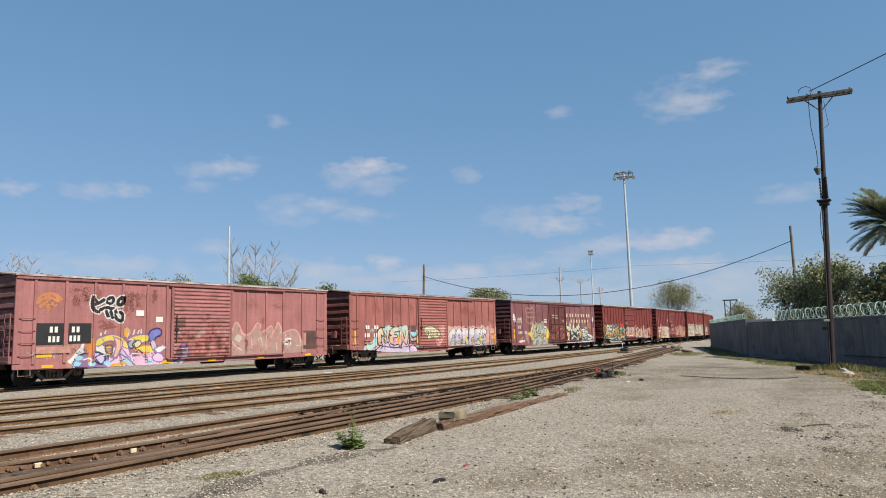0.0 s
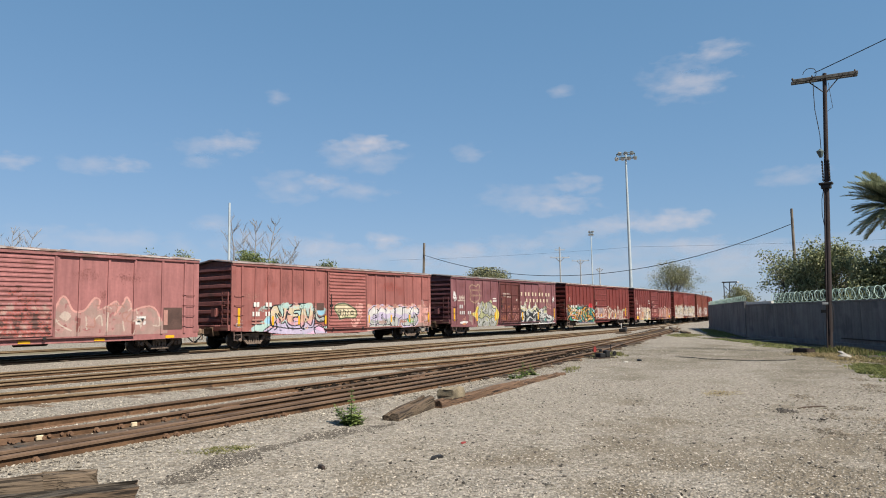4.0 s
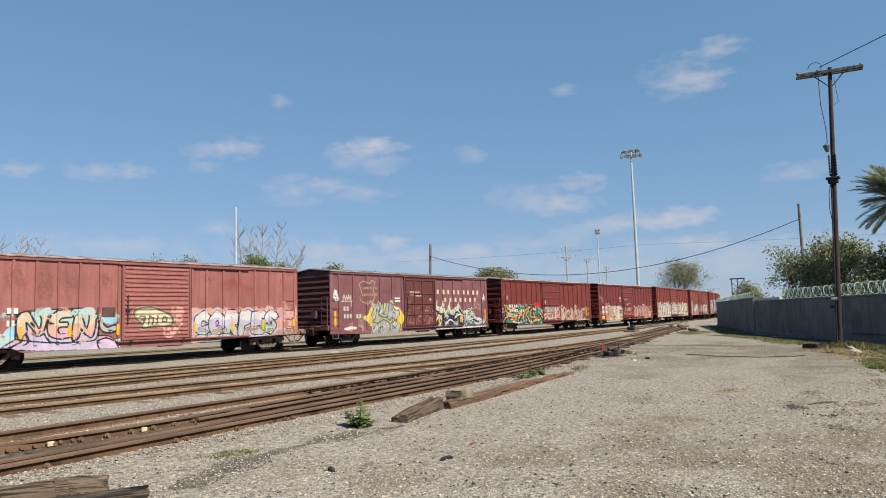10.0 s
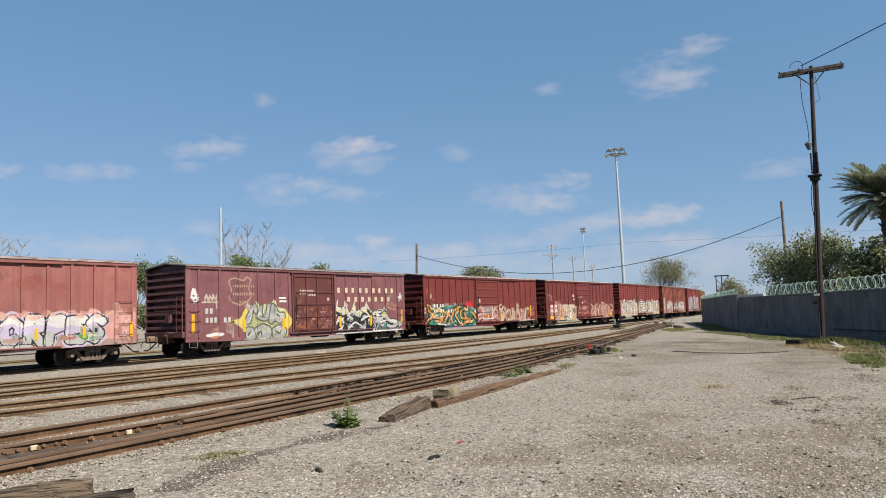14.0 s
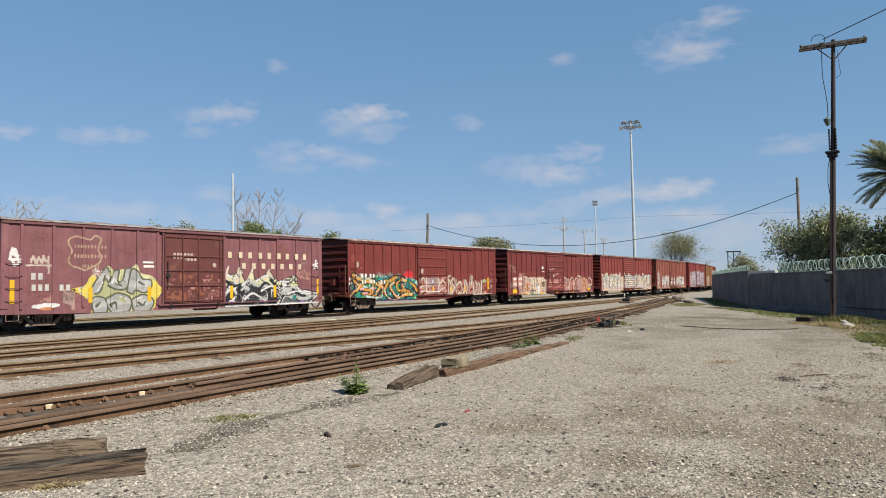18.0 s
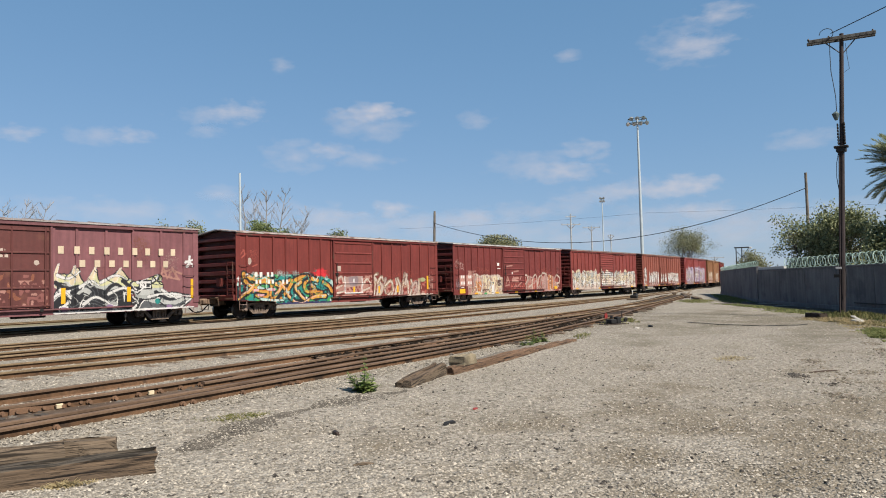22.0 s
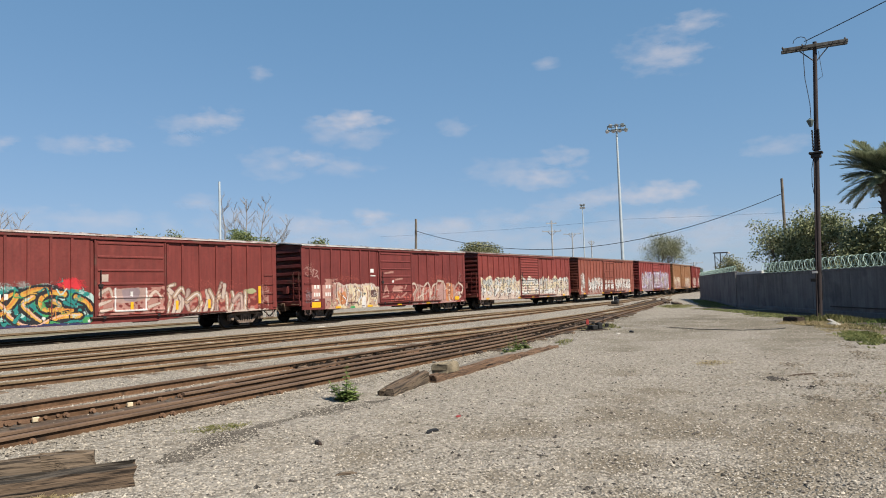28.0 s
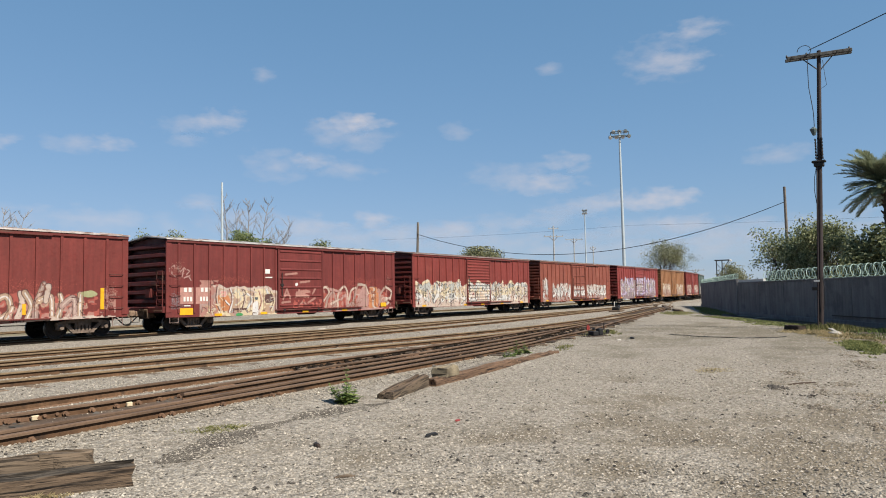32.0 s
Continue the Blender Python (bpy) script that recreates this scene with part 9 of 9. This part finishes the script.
old_timber(10.0, 7.0, 13.4, 7.5, 0.3, 0.10, -0.02, 0.0, GREY_WOOD, "grey weathered plank along the bank", 8, 8)
old_timber(26.3, 4.2, 25.85, 3.7, 0.30, 0.22, -0.02, -0.02, TIE_DARK, "dark creosoted timber beside the pole", 9, 5)
old_timber(24.6, 2.75, 24.0, 2.4, 0.10, 0.04, 0.16, 0.02, BOARD, "pale weathered board lying on grass", 10, 4, "loose_board")
for _k, (_x, _y, _l, _a) in enumerate(((50, 15.6, 5.0, 20), (54, 16.9, 6.0, 21), (58, 18.3, 6.0, 20), (46, 13.6, 4.5, 22), (61, 20.2, 5.0, 19))):
    old_timber(_x, _y, _x + _l * math.cos(radians(_a)), _y + _l * math.sin(radians(_a)), 0.3, 0.2, -0.02, -0.02, TIE, "dark tie stacked by the turnout", 20 + _k, 4)


def stick(x, y, length, w, h, ang, mat, label, name, seed):
    rng = random.Random(seed)
    b, n = Build(), 5
    for i in range(n + 1):
        t = i / n - 0.5
        c = 1 - (abs(t) * 2) ** 4 * 0.6
        for u, z in ((-0.5, 0), (0.5, 0), (0.42, 0.8), (0, 1.0), (-0.42, 0.75)):
            b.v.append((t * length, u * w * c + rng.uniform(-0.004, 0.004) + 0.1 * w * math.sin(i), z * h * c))
    for i in range(n):
        for j in range(5):
            b.f.append((i * 5 + j, i * 5 + (j + 1) % 5, (i + 1) * 5 + (j + 1) % 5, (i + 1) * 5 + j))
            b.m.append(0)
    b.f += [(4, 3, 2, 1, 0), tuple(range(n * 5, n * 5 + 5))]
    b.m += [0, 0]
    thing(name, label, "debris", pose(x, y, ground_z(x, y), 0, 0, ang), mesh=b.mesh(name, mat))


stick(5.94, 4.36, 0.19, 0.06, 0.035, 0, BLACK, "curled black rubber scrap", "rubber_scrap", 1)
stick(4.95, 5.02, 0.15, 0.05, 0.04, 70, DARK_STEEL, "dark grey wood chip", "wood_chip", 2)
stick(5.35, 4.9, 0.19, 0.07, 0.02, 30, GREY_WOOD, "flat grey wood splinter", "wood_chip", 3)
stick(4.25, 4.0, 0.17, 0.05, 0.02, -35, TIMBER, "small tan wood splinter on gravel", "wood_chip", 4)
stick(6.81, 4.62, 0.10, 0.05, 0.02, 20, RED, "scrap of red plastic", "plastic_scrap", 5)
stick(11.9, 1.75, 0.55, 0.03, 0.025, -35, TIE_DARK, "dark stick lying in the ruts", "stick", 6)
stick(19.6, 7.6, 0.3, 0.10, 0.04, 10, BOARD, "pale litter by the track", "litter", 9)
stick(20.4, 7.5, 0.3, 0.12, 0.06, 40, BLACK, "black litter by the track", "litter", 10)
stick(14.3, 19.3, 0.6, 0.16, 0.05, 5, BOARD, "pale board between the tracks", "loose_board", 11)
stick(24.0, 24.0, 0.6, 0.18, 0.05, 5, BOARD, "pale litter between the tracks", "litter", 12)
stick(23.9, 2.55, 0.5, 0.36, 0.14, 40, BOARD, "crumpled pale sheet lying on the verge", "litter", 13)
stick(35.5, 5.35, 0.16, 0.12, 0.3, 30, RED, "short red marker stub by the wall", "marker", 14)
thing("ground_cable", "dark cable lying across the gravel", "cable", mesh=Build().tube([(23.0, 7.45, 0.02), (22.75, 7.0, 0.03), (22.6, 6.6, 0.03), (22.25, 6.1, 0.02), (22.05, 5.6, 0.025), (21.85, 5.15, 0.03), (21.85, 4.75, 0.02), (22.05, 4.4, 0.025), (22.1, 4.1, 0.035), (22.45, 3.9, 0.02), (22.8, 3.7, 0.03)], 0.012, 6).mesh("ground_cable", WIRE))


def switch_stand(x, y, ang):
    root = thing("switch_stand", "low black switch stand with a red target", "switch stand", pose(x, y, 0, 0, 0, ang))
    part("base", Build().bevel_box(-0.55, 0.45, -0.2, 0.2, 0.0, 0.06, 0.015), TIE_DARK, root)
    part("housing", Build().bevel_box(-0.28, -0.04, -0.12, 0.12, 0.06, 0.20, 0.02).bevel_box(0.02, 0.20, -0.09, 0.09, 0.06, 0.27, 0.02).tube([(-0.15, 0, 0.22), (-0.15, 0, 0.30)], 0.05, 8), BLACK, root)
    part("lever", Build().tube([(0.2, 0, 0.2), (0.32, 0.02, 0.24), (0.36, 0.02, 0.46)], 0.016, 6).tube([(0.24, -0.05, 0.12), (0.46, -0.06, 0.1), (0.5, -0.06, 0.22)], 0.02, 6), DARK_STEEL, root)
    part("rod", Build().tube([(-0.2, 0.1, 0.08), (-0.1, 1.3, 0.07)], 0.025, 6), DARK_STEEL, root)
    part("weight", Build().lathe([(0.02, -0.03), (0.06, -0.03), (0.07, 0.0), (0.06, 0.03), (0.02, 0.03)], 12), BLACK, root, at=pose(0.44, -0.04, 0.17))
    part("target_rod", Build().tube([(-0.40, 0, 0.05), (-0.40, 0, 0.36)], 0.014, 6), DARK_STEEL, root)
    part("target", Build().extrude([(-0.46, 0.24), (-0.36, 0.24), (-0.34, 0.34), (-0.39, 0.42), (-0.47, 0.36)], -0.012, 0.012), RED, root, "red target plate")


switch_stand(21.35, 9.0, -20)


def switch_machine(x, y):
    root = thing("switch_machine", "white and black switch machine beside the tracks", "switch machine", pose(x, y, 0, 0, 0, 12))
    part("base", Build().bevel_box(-1.0, 1.0, -0.4, 0.4, -0.05, 0.12, 0.02), TIE, root)
    part("case", Build().bevel_box(-0.5, 0.0, -0.25, 0.25, 0.12, 0.36, 0.05), DARK_STEEL, root)
    part("motor", Build().tube([(0.1, 0, 0.3), (0.6, 0, 0.3)], 0.18, 10), DARK_STEEL, root)
    part("marker", Build().tube([(-0.3, 0.1, 0.3), (-0.3, 0.1, 0.7)], 0.025, 6).bevel_box(-0.4, -0.2, 0.09, 0.11, 0.55, 0.72, 0.005), WHITE, root)


switch_machine(48.5, 18.9)


def house_roof(az, dist):
    x, y = at_az(az, dist)
    root = thing("shed", "small shed with a red gable behind the wall", "shed", pose(x, y, 0, 0, 0, -10))
    part("wall", Build().bevel_box(0.2, 2.3, -2.8, -0.2, 0, 2.0, 0.02), surface("shed_red", (0.42, 0.10, 0.06), 0.7), root)
    part("roof", Build().extrude([(0, 1.95), (1.25, 2.5), (2.5, 1.95), (2.5, 2.05), (1.25, 2.6), (0, 2.05)], -3.0, 0.0), DARK_STEEL, root)


house_roof(79.7, 50)


# dark strips: oily ballast with the train's shade painted in, damp earth along the timbers
def ribbon(name, label, line, width, lift, mat, seed, rough=0.18, kind="structure"):
    rng = random.Random(seed)
    v, f, lanes = [], [], 7
    for i, (x, y) in enumerate(line):
        x0, y0 = line[max(i - 1, 0)]
        x1, y1 = line[min(i + 1, len(line) - 1)]
        d = math.hypot(x1 - x0, y1 - y0)
        nx, ny = -(y1 - y0) / d, (x1 - x0) / d
        w0, w1 = width * (1 + rng.uniform(-rough, rough)), width * (1 + rng.uniform(-rough, rough))
        for k in range(lanes):
            t = k / (lanes - 1)
            o = -w0 + (w0 + w1) * t
            px, py = x + nx * o, y + ny * o
            edge = min(1.0, min(t, 1 - t) * 4)
            v.append((px, py, ground_z(px, py) + lift * edge - 0.02 * (1 - edge) + rng.uniform(-0.004, 0.004)))
    for i in range(len(line) - 1):
        for k in range(lanes - 1):
            f.append((i * lanes + k, i * lanes + k + 1, (i + 1) * lanes + k + 1, (i + 1) * lanes + k))
    me = bpy.data.meshes.new(name)
    me.from_pydata(v, [], f)
    me.materials.append(mat)
    me.polygons.foreach_set("use_smooth", [True] * len(f))
    me.update()
    thing(name, label, "ground", kind=kind, mesh=me)


# near-black base puts the train's shade into the oily ballast colour
BALLAST = surface("oily_shade_ballast", (0.018, 0.0135, 0.010), 0.95, spec=0.03, var=0.35, scale=1.2, fine=30, stain=(0.04, 0.0336, 0.0272), stain_at=0.6, bump=0.9, bump_scale=45)
TIE_BED = surface("brown_track_bed", (0.26, 0.205, 0.135), 0.95, var=0.35, scale=1.5, fine=25, stain=(0.36, 0.31, 0.25), stain_at=0.58, bump=0.9, bump_scale=45)
EARTH_BED = surface("dark_track_bed", (0.090, 0.060, 0.041), 0.95, var=0.4, scale=1.8, fine=25, stain=(0.216, 0.172, 0.124), stain_at=0.57, bump=0.9, bump_scale=45)
ribbon("ballast", "oily ballast bed under the train, blackened with painted shade", [(x * 2.0 - 30, train_line(x * 2.0 - 30) + 1.9) for x in range(120)], 4.3, 0.04, BALLAST, 1)
FAR_BED = surface("weedy_track_bed", (0.16, 0.14, 0.084), 0.95, var=0.35, scale=0.8, fine=20, stain=(0.096, 0.1, 0.044), stain_at=0.56, bump=0.8, bump_scale=40)
ribbon("track_bed_5", "weedy brown bed of the siding beyond the train", [(x * 2.0 - 30, train_line(x * 2.0 - 30) + 8.6) for x in range(75)], 2.6, 0.02, FAR_BED, 7)
ribbon("track_bed_1", "brown earth and ballast between close rails", [(x * 1.0 - 8, lerp_path(((-8, 8.6), (3, 8.6), (9, 9.0), (13, 9.4), (18, 10.1), (23, 11.1), (30, 12.4), (40, 14.2)), x * 1.0 - 8)) for x in range(48)], 1.0, 0.012, EARTH_BED, 3, 0.2)
ribbon("track_bed_2", "brown earth and ballast between rails", [(x * 1.0 - 8, lerp_path(((-8, 13.8), (6, 13.75), (13, 13.2), (18, 12.7), (24, 12.7), (31, 13.3), (40, 15.2)), x * 1.0 - 8)) for x in range(40)], 0.75, 0.010, TIE_BED, 4, 0.15)
ribbon("track_bed_3", "brown earth and ballast between rails", [(x * 1.0 - 8, lerp_path(((-8, 17.55), (14, 17.4), (20, 17.8), (27, 18.3), (36, 19.6), (46, 21.2), (60, 23.0)), x * 1.0 - 8)) for x in range(60)], 0.72, 0.010, TIE_BED, 5, 0.15)
ribbon("track_bed_4", "brown earth and ballast between rails", [(x * 1.0 - 8, lerp_path(((-8, 20.8), (20, 20.8), (35, 20.9), (50, 21.7), (70, 24.5)), x * 1.0 - 8)) for x in range(70)], 0.72, 0.010, TIE_BED, 6, 0.15)

# dark soil colour carries the wall's shadow strip along its foot
WALL_SHADE_EARTH = surface("leafy_shade_earth", (0.062, 0.050, 0.034), 0.95, var=0.45, scale=1.6, fine=30, stain=(0.15, 0.125, 0.085), stain_at=0.58, bump=0.9, bump_scale=40)
ribbon("wall_verge_1", "earth and litter along the foot of the wall, darkened with painted shade", [(21.5 + 1.0 * k, -1.25 + 0.596 * k) for k in range(20)], 1.5, 0.012, WALL_SHADE_EARTH, 11, 0.45)
ribbon("wall_verge_2", "earth and litter along the foot of the wall, darkened with painted shade", [(40.0 + 1.5 * k, 9.4 + 0.37 * k) for k in range(16)], 1.4, 0.012, WALL_SHADE_EARTH, 12, 0.45)

VERGE = surface("brown_verge_earth", (0.13, 0.102, 0.066), 0.95, var=0.4, scale=1.3, fine=25, stain=(0.22, 0.19, 0.14), stain_at=0.56, bump=0.9, bump_scale=40)
ribbon("verge", "brown earth under the grass beside the pole", [(18.6 + 0.7 * k, -0.5 + 0.33 * k) for k in range(14)], 1.0, 0.010, VERGE, 14, 0.5)


# ---- gravel stones ----
def stones(name, label, count, seed, place, size, flat=0.65, mat=None, lift=0.0):
    """Loose stones, each an uneven eight-faced lump, joined into one sheet of stuff."""
    r = np.random.default_rng(seed)
    p = place(r, count)
    n = len(p)
    s = size[0] + (size[1] - size[0]) * r.uniform(0, 1, (n, 1)) ** 2.5
    base = np.array([(1, 0, 0), (-1, 0, 0), (0, 1, 0), (0, -1, 0), (0, 0, 1), (0, 0, -1)], float)
    v = base[None] * r.uniform(0.6, 1.3, (n, 6, 1)) + r.normal(0, 0.16, (n, 6, 3))
    a = r.uniform(0, 2 * np.pi, n)
    c, q = np.cos(a)[:, None], np.sin(a)[:, None]
    v = np.stack([v[..., 0] * c - v[..., 1] * q, v[..., 0] * q + v[..., 1] * c, v[..., 2] * flat], -1) * s[:, None]
    z = np.array([ground_z(x, y) for x, y in p])
    v += np.concatenate([p, z[:, None] + s * 0.22 + lift], 1)[:, None]
    tri = np.array([(0, 2, 4), (2, 1, 4), (1, 3, 4), (3, 0, 4), (2, 0, 5), (1, 2, 5), (3, 1, 5), (0, 3, 5)])
    f = (np.arange(n)[:, None, None] * 6 + tri[None]).reshape(-1, 3)
    thing(name, label, "gravel", kind="stuff", mesh=raw_mesh(name, v.reshape(-1, 3), f, mat or STONE))


def near_fan(r, n):
    a = np.radians(r.uniform(14, 96, n))
    d = 2.9 + 13.0 * r.uniform(0, 1, n) ** 1.5
    return np.stack([d * np.sin(a), d * np.cos(a)], 1)


def mid_fan(r, n):
    a = np.radians(r.uniform(18, 92, n))
    d = np.sqrt(r.uniform(10**2, 30**2, n))
    return np.stack([d * np.sin(a), d * np.cos(a)], 1)


def shoulder(r, n):
    x = r.uniform(-2, 30, n)
    return np.stack([x, np.interp(x, [3, 7, 11, 14.6, 19, 23, 29], [7.62, 7.95, 8.25, 8.6, 9.35, 10, 11.4]) - 0.12 - np.abs(r.normal(0, 0.28, n))], 1)


def between(r, n):
    x = r.uniform(-2, 26, n)
    return np.stack([x, r.uniform(7.7, 22.5, n)], 1)


DUSTY = surface("dusty_stone", (0.25, 0.22, 0.178), 0.92, var=0.2, scale=6, fine=60, spread=0.25, island=True, bump=0.3, bump_scale=90)
stones("loose_gravel", "pale angular gravel stones scattered over the yard", 82000, 1, near_fan, (0.007, 0.018), 0.62)
stones("loose_gravel", "pale angular gravel stones scattered over the yard", 26000, 2, mid_fan, (0.009, 0.022), 0.8)
stones("shoulder_ballast", "pale ballast stones along the rails", 6000, 3, shoulder, (0.010, 0.030), 0.65, DUSTY)
stones("dark_gravel", "dark chips strewn among the pale gravel", 4800, 5, near_fan, (0.008, 0.026), 0.5, mat=DARK_STONE)
stones("dark_gravel", "dark chips strewn among the pale gravel", 900, 6, between, (0.010, 0.026), mat=DARK_STONE)


def rail_chips(r, n):
    x = r.uniform(-2, 30, n)
    y = np.interp(x, [-8, 3, 9, 13, 18, 23, 30], [8.6, 8.6, 9.0, 9.4, 10.1, 11.1, 12.4]) + r.uniform(-0.95, 1.1, n)
    keep = np.sin(x * 2.3) + np.sin(x * 5.1 + y * 3.0) + r.normal(0, 0.4, n) > 0.2
    return np.stack([x, y], 1)[keep]


def furrows(r, n):
    lines = [((9.6, 0.6), (12.4, 1.3)), ((10.6, 1.2), (13.6, 2.2)), ((12.0, 0.2), (16.5, 1.6)), ((8.2, 0.3), (9.8, 1.4)), ((14.5, 1.0), (18.5, 1.9))]
    k = r.integers(0, len(lines), n)
    a, b = np.array([p[0] for p in lines])[k], np.array([p[1] for p in lines])[k]
    p = a + (b - a) * r.uniform(0, 1, (n, 1)) + np.stack([r.normal(0, 0.12, n), r.normal(0, 0.09, n)], 1)
    keep = np.sin(p[:, 0] * 5.3) + np.sin(p[:, 0] * 2.1 + p[:, 1] * 6.0) + r.normal(0, 0.5, n) > 0.1
    return p[keep]


stones("dirt_furrow", "churned brown dirt crumbs in the wheel ruts", 2600, 13, furrows, (0.010, 0.030), 0.45, surface("brown_crumbs", (0.195, 0.16, 0.12), 0.95, var=0.3, scale=6, fine=60, spread=0.5, island=True, bump=0.3, bump_scale=90))
stones("track_debris", "dark rotted wood chips and cinders among the rails", 4600, 9, rail_chips, (0.018, 0.075), 0.4, DARK_STONE)


def crossing_chips(r, n):
    x = r.uniform(9.5, 25, n)
    return np.stack([x, np.interp(x, [9, 13, 18, 23, 30], [9.0, 9.3, 10.0, 11.0, 12.4]) + r.uniform(-0.75, 1.5, n)], 1)


stones("track_debris", "splintered brown wood and clods among the turnout rails", 1100, 19, crossing_chips, (0.02, 0.09), 0.35, surface("splintered_tie", (0.125, 0.085, 0.056), 0.95, var=0.35, scale=5, spread=0.6, island=True, bump=0.4, bump_scale=60), lift=0.03)
stones("track_debris", "black cinders and grease among the turnout rails", 2600, 20, crossing_chips, (0.03, 0.10), 0.4, BALLAST, lift=0.035)


def clods(r, n):
    spots = np.array(((11.35, 2.08, 0.10), (11.15, 1.95, 0.07), (11.3, 2.0, 0.05), (10.6, 1.55, 0.16)))
    q = spots[r.integers(0, len(spots), n)]
    return q[:, :2] + r.normal(0, 1, (n, 2)) * q[:, 2:]


stones("dirt_clods", "dark damp clods turned up in the ruts", 110, 17, clods, (0.012, 0.045), 0.5, DARK_STONE)
STRIP = ((3.9, 5.75), (4.3, 5.95), (4.9, 6.15), (5.5, 6.3), (6.1, 6.38), (6.7, 6.35), (7.4, 6.22))


def damp_strip(r, n):
    x = r.uniform(3.7, 7.5, n)
    y = np.interp(x, [p[0] for p in STRIP], [p[1] for p in STRIP])
    w = 0.09 + 0.05 * np.sin(3.1 * x) + 0.03 * np.sin(8.3 * x)
    return np.stack([x, y + np.clip(r.normal(0, 1, n), -1.9, 1.9) * w], 1)


stones("damp_strip", "dark damp grit in a strip beside the old timbers", 9000, 7, damp_strip, (0.006, 0.015), 0.4, surface("damp_grit", (0.098, 0.085, 0.070), 0.95, var=0.2, scale=5, fine=50, spread=0.3, island=True, bump=0.3, bump_scale=90))
stones("track_gravel", "dusty gravel between the yard tracks", 9000, 4, between, (0.007, 0.020), 0.5, DUSTY)


# ---- clouds ----
DRIFT = []


def cloud(az, el, w, h, slide, dense, dist=2600.0, group="fair-weather clouds"):
    """A thin far sheet of vapour; w and h in degrees. dense: 0 a veil, 1 a puff, 2 a bright puff."""
    p0 = spot(az, dist, el)
    half_w, half_h = dist * math.tan(radians(w / 2)), dist * math.tan(radians(h / 2))
    me = Build().add([(-half_w, 0, -half_h), (half_w, 0, -half_h), (half_w, 0, half_h), (-half_w, 0, half_h)], [(0, 1, 2, 3)]).mesh("cloud", CLOUDS[dense])
    ob = thing("cloud", "small soft white fair-weather cloud, thin at its rim", "cloud", pose(*p0, 0, 0, -az), group=group, kind="structure", mesh=me)
    p1 = spot(az + slide, dist, el + 0.05)
    DRIFT.append((ob, [(0, pose(*p0, 0, 0, -az)), (32, pose(*p1, 0, 0, -az - slide))]))


CLOUDS_HIGH = ((76.7, 19.4, 5.9, 2.7, 1), (75.4, 17.3, 7.3, 2.4, 1), (74.0, 17.7, 8.5, 5.6, 0), (48.2, 14.0, 8.5, 2.2, 2),
            (48.6, 12.6, 9.2, 3.5, 0), (46.6, 13.3, 5.6, 2.9, 0), (37.8, 13.8, 5.9, 2.9, 1), (35.2, 13.3, 7.1, 2.1, 0), (29.8, 11.6, 4.5, 1.8, 1),
            (27.5, 11.4, 6.3, 1.9, 0), (22.4, 11.2, 4.9, 1.9, 1), (42.0, 10.5, 7.1, 4.1, 0), (45.2, 10.9, 4.9, 2.1, 1), (47.9, 10.2, 7.1, 2.1, 0))
CLOUDS_MIDDLE = ((35.1, 12.1, 4.2, 1.6, 0), (65.6, 10.4, 5.6, 2.4, 1), (63.9, 8.7, 9.2, 2.4, 1), (61.4, 9.5, 9.9, 3.7, 0), (73.4, 7.1, 8.5, 2.4, 2),
            (69.8, 7.0, 10.6, 2.5, 1), (81.4, 9.8, 7.1, 2.4, 0), (56.6, 13.2, 4.5, 2.1, 0), (41.0, 17.4, 2.8, 1.9, 0),
            (64.4, 17.8, 3.2, 1.8, 0), (49.7, 6.2, 5.9, 1.9, 2), (44.2, 5.8, 9.2, 2.7, 1), (52.2, 5.1, 14.1, 2.7, 0))
CLOUDS_LOW = ((56.1, 5.3, 6.3, 2.2, 1), (59.9, 5.7, 9.2, 2.1, 0), (64.0, 5.9, 8.5, 2.1, 0), (75.0, 5.1, 7.1, 2.2, 1), (71.0, 5.0, 11.3, 2.7, 0),
            (78.3, 4.4, 12.7, 2.7, 0), (39.3, 6.1, 9.9, 2.9, 0), (36.3, 7.4, 4.2, 1.9, 0), (46.0, 4.7, 18.3, 3.2, 0), (58.4, 4.1, 21.2, 3.2, 0),
            (68.7, 3.5, 21.2, 3.5, 0), (76.6, 3.3, 15.5, 3.5, 0), (66.3, 6.8, 8.5, 2.4, 0), (28.4, 5.9, 21.2, 3.2, 0), (84.6, 4.3, 14.1, 3.2, 0))
for _az, _el, _w, _h, _d in (*CLOUDS_HIGH, *CLOUDS_MIDDLE, *CLOUDS_LOW):
    cloud(_az, _el, _w, _h, -1.3 if _az > 70 and _el > 12 else -0.5, _d)


# ---- what moves ----
def car_pose(x):
    y0, y1 = train_line(x), train_line(x + CAR_LEN)
    return pose(x, y0, RAIL_Z, 0, 0, math.degrees(math.atan2(y1 - y0, CAR_LEN)))


def motions():
    for spec, root, axles in TRAIN:
        walk(root, [(t, car_pose(spec["x"] - SPEED * t)) for t in range(33)])
        for axle, ax in axles:
            # rolling towards -x turns the wheels about the y axis
            rows = [(k * 0.25, pose(ax, 0, WHEEL_R, 0, -math.degrees(SPEED * k * 0.25 / WHEEL_R), 0)) for k in range(129)]
            walk(axle, rows)
    for ob, rows in DRIFT:
        walk(ob, rows)


motions()
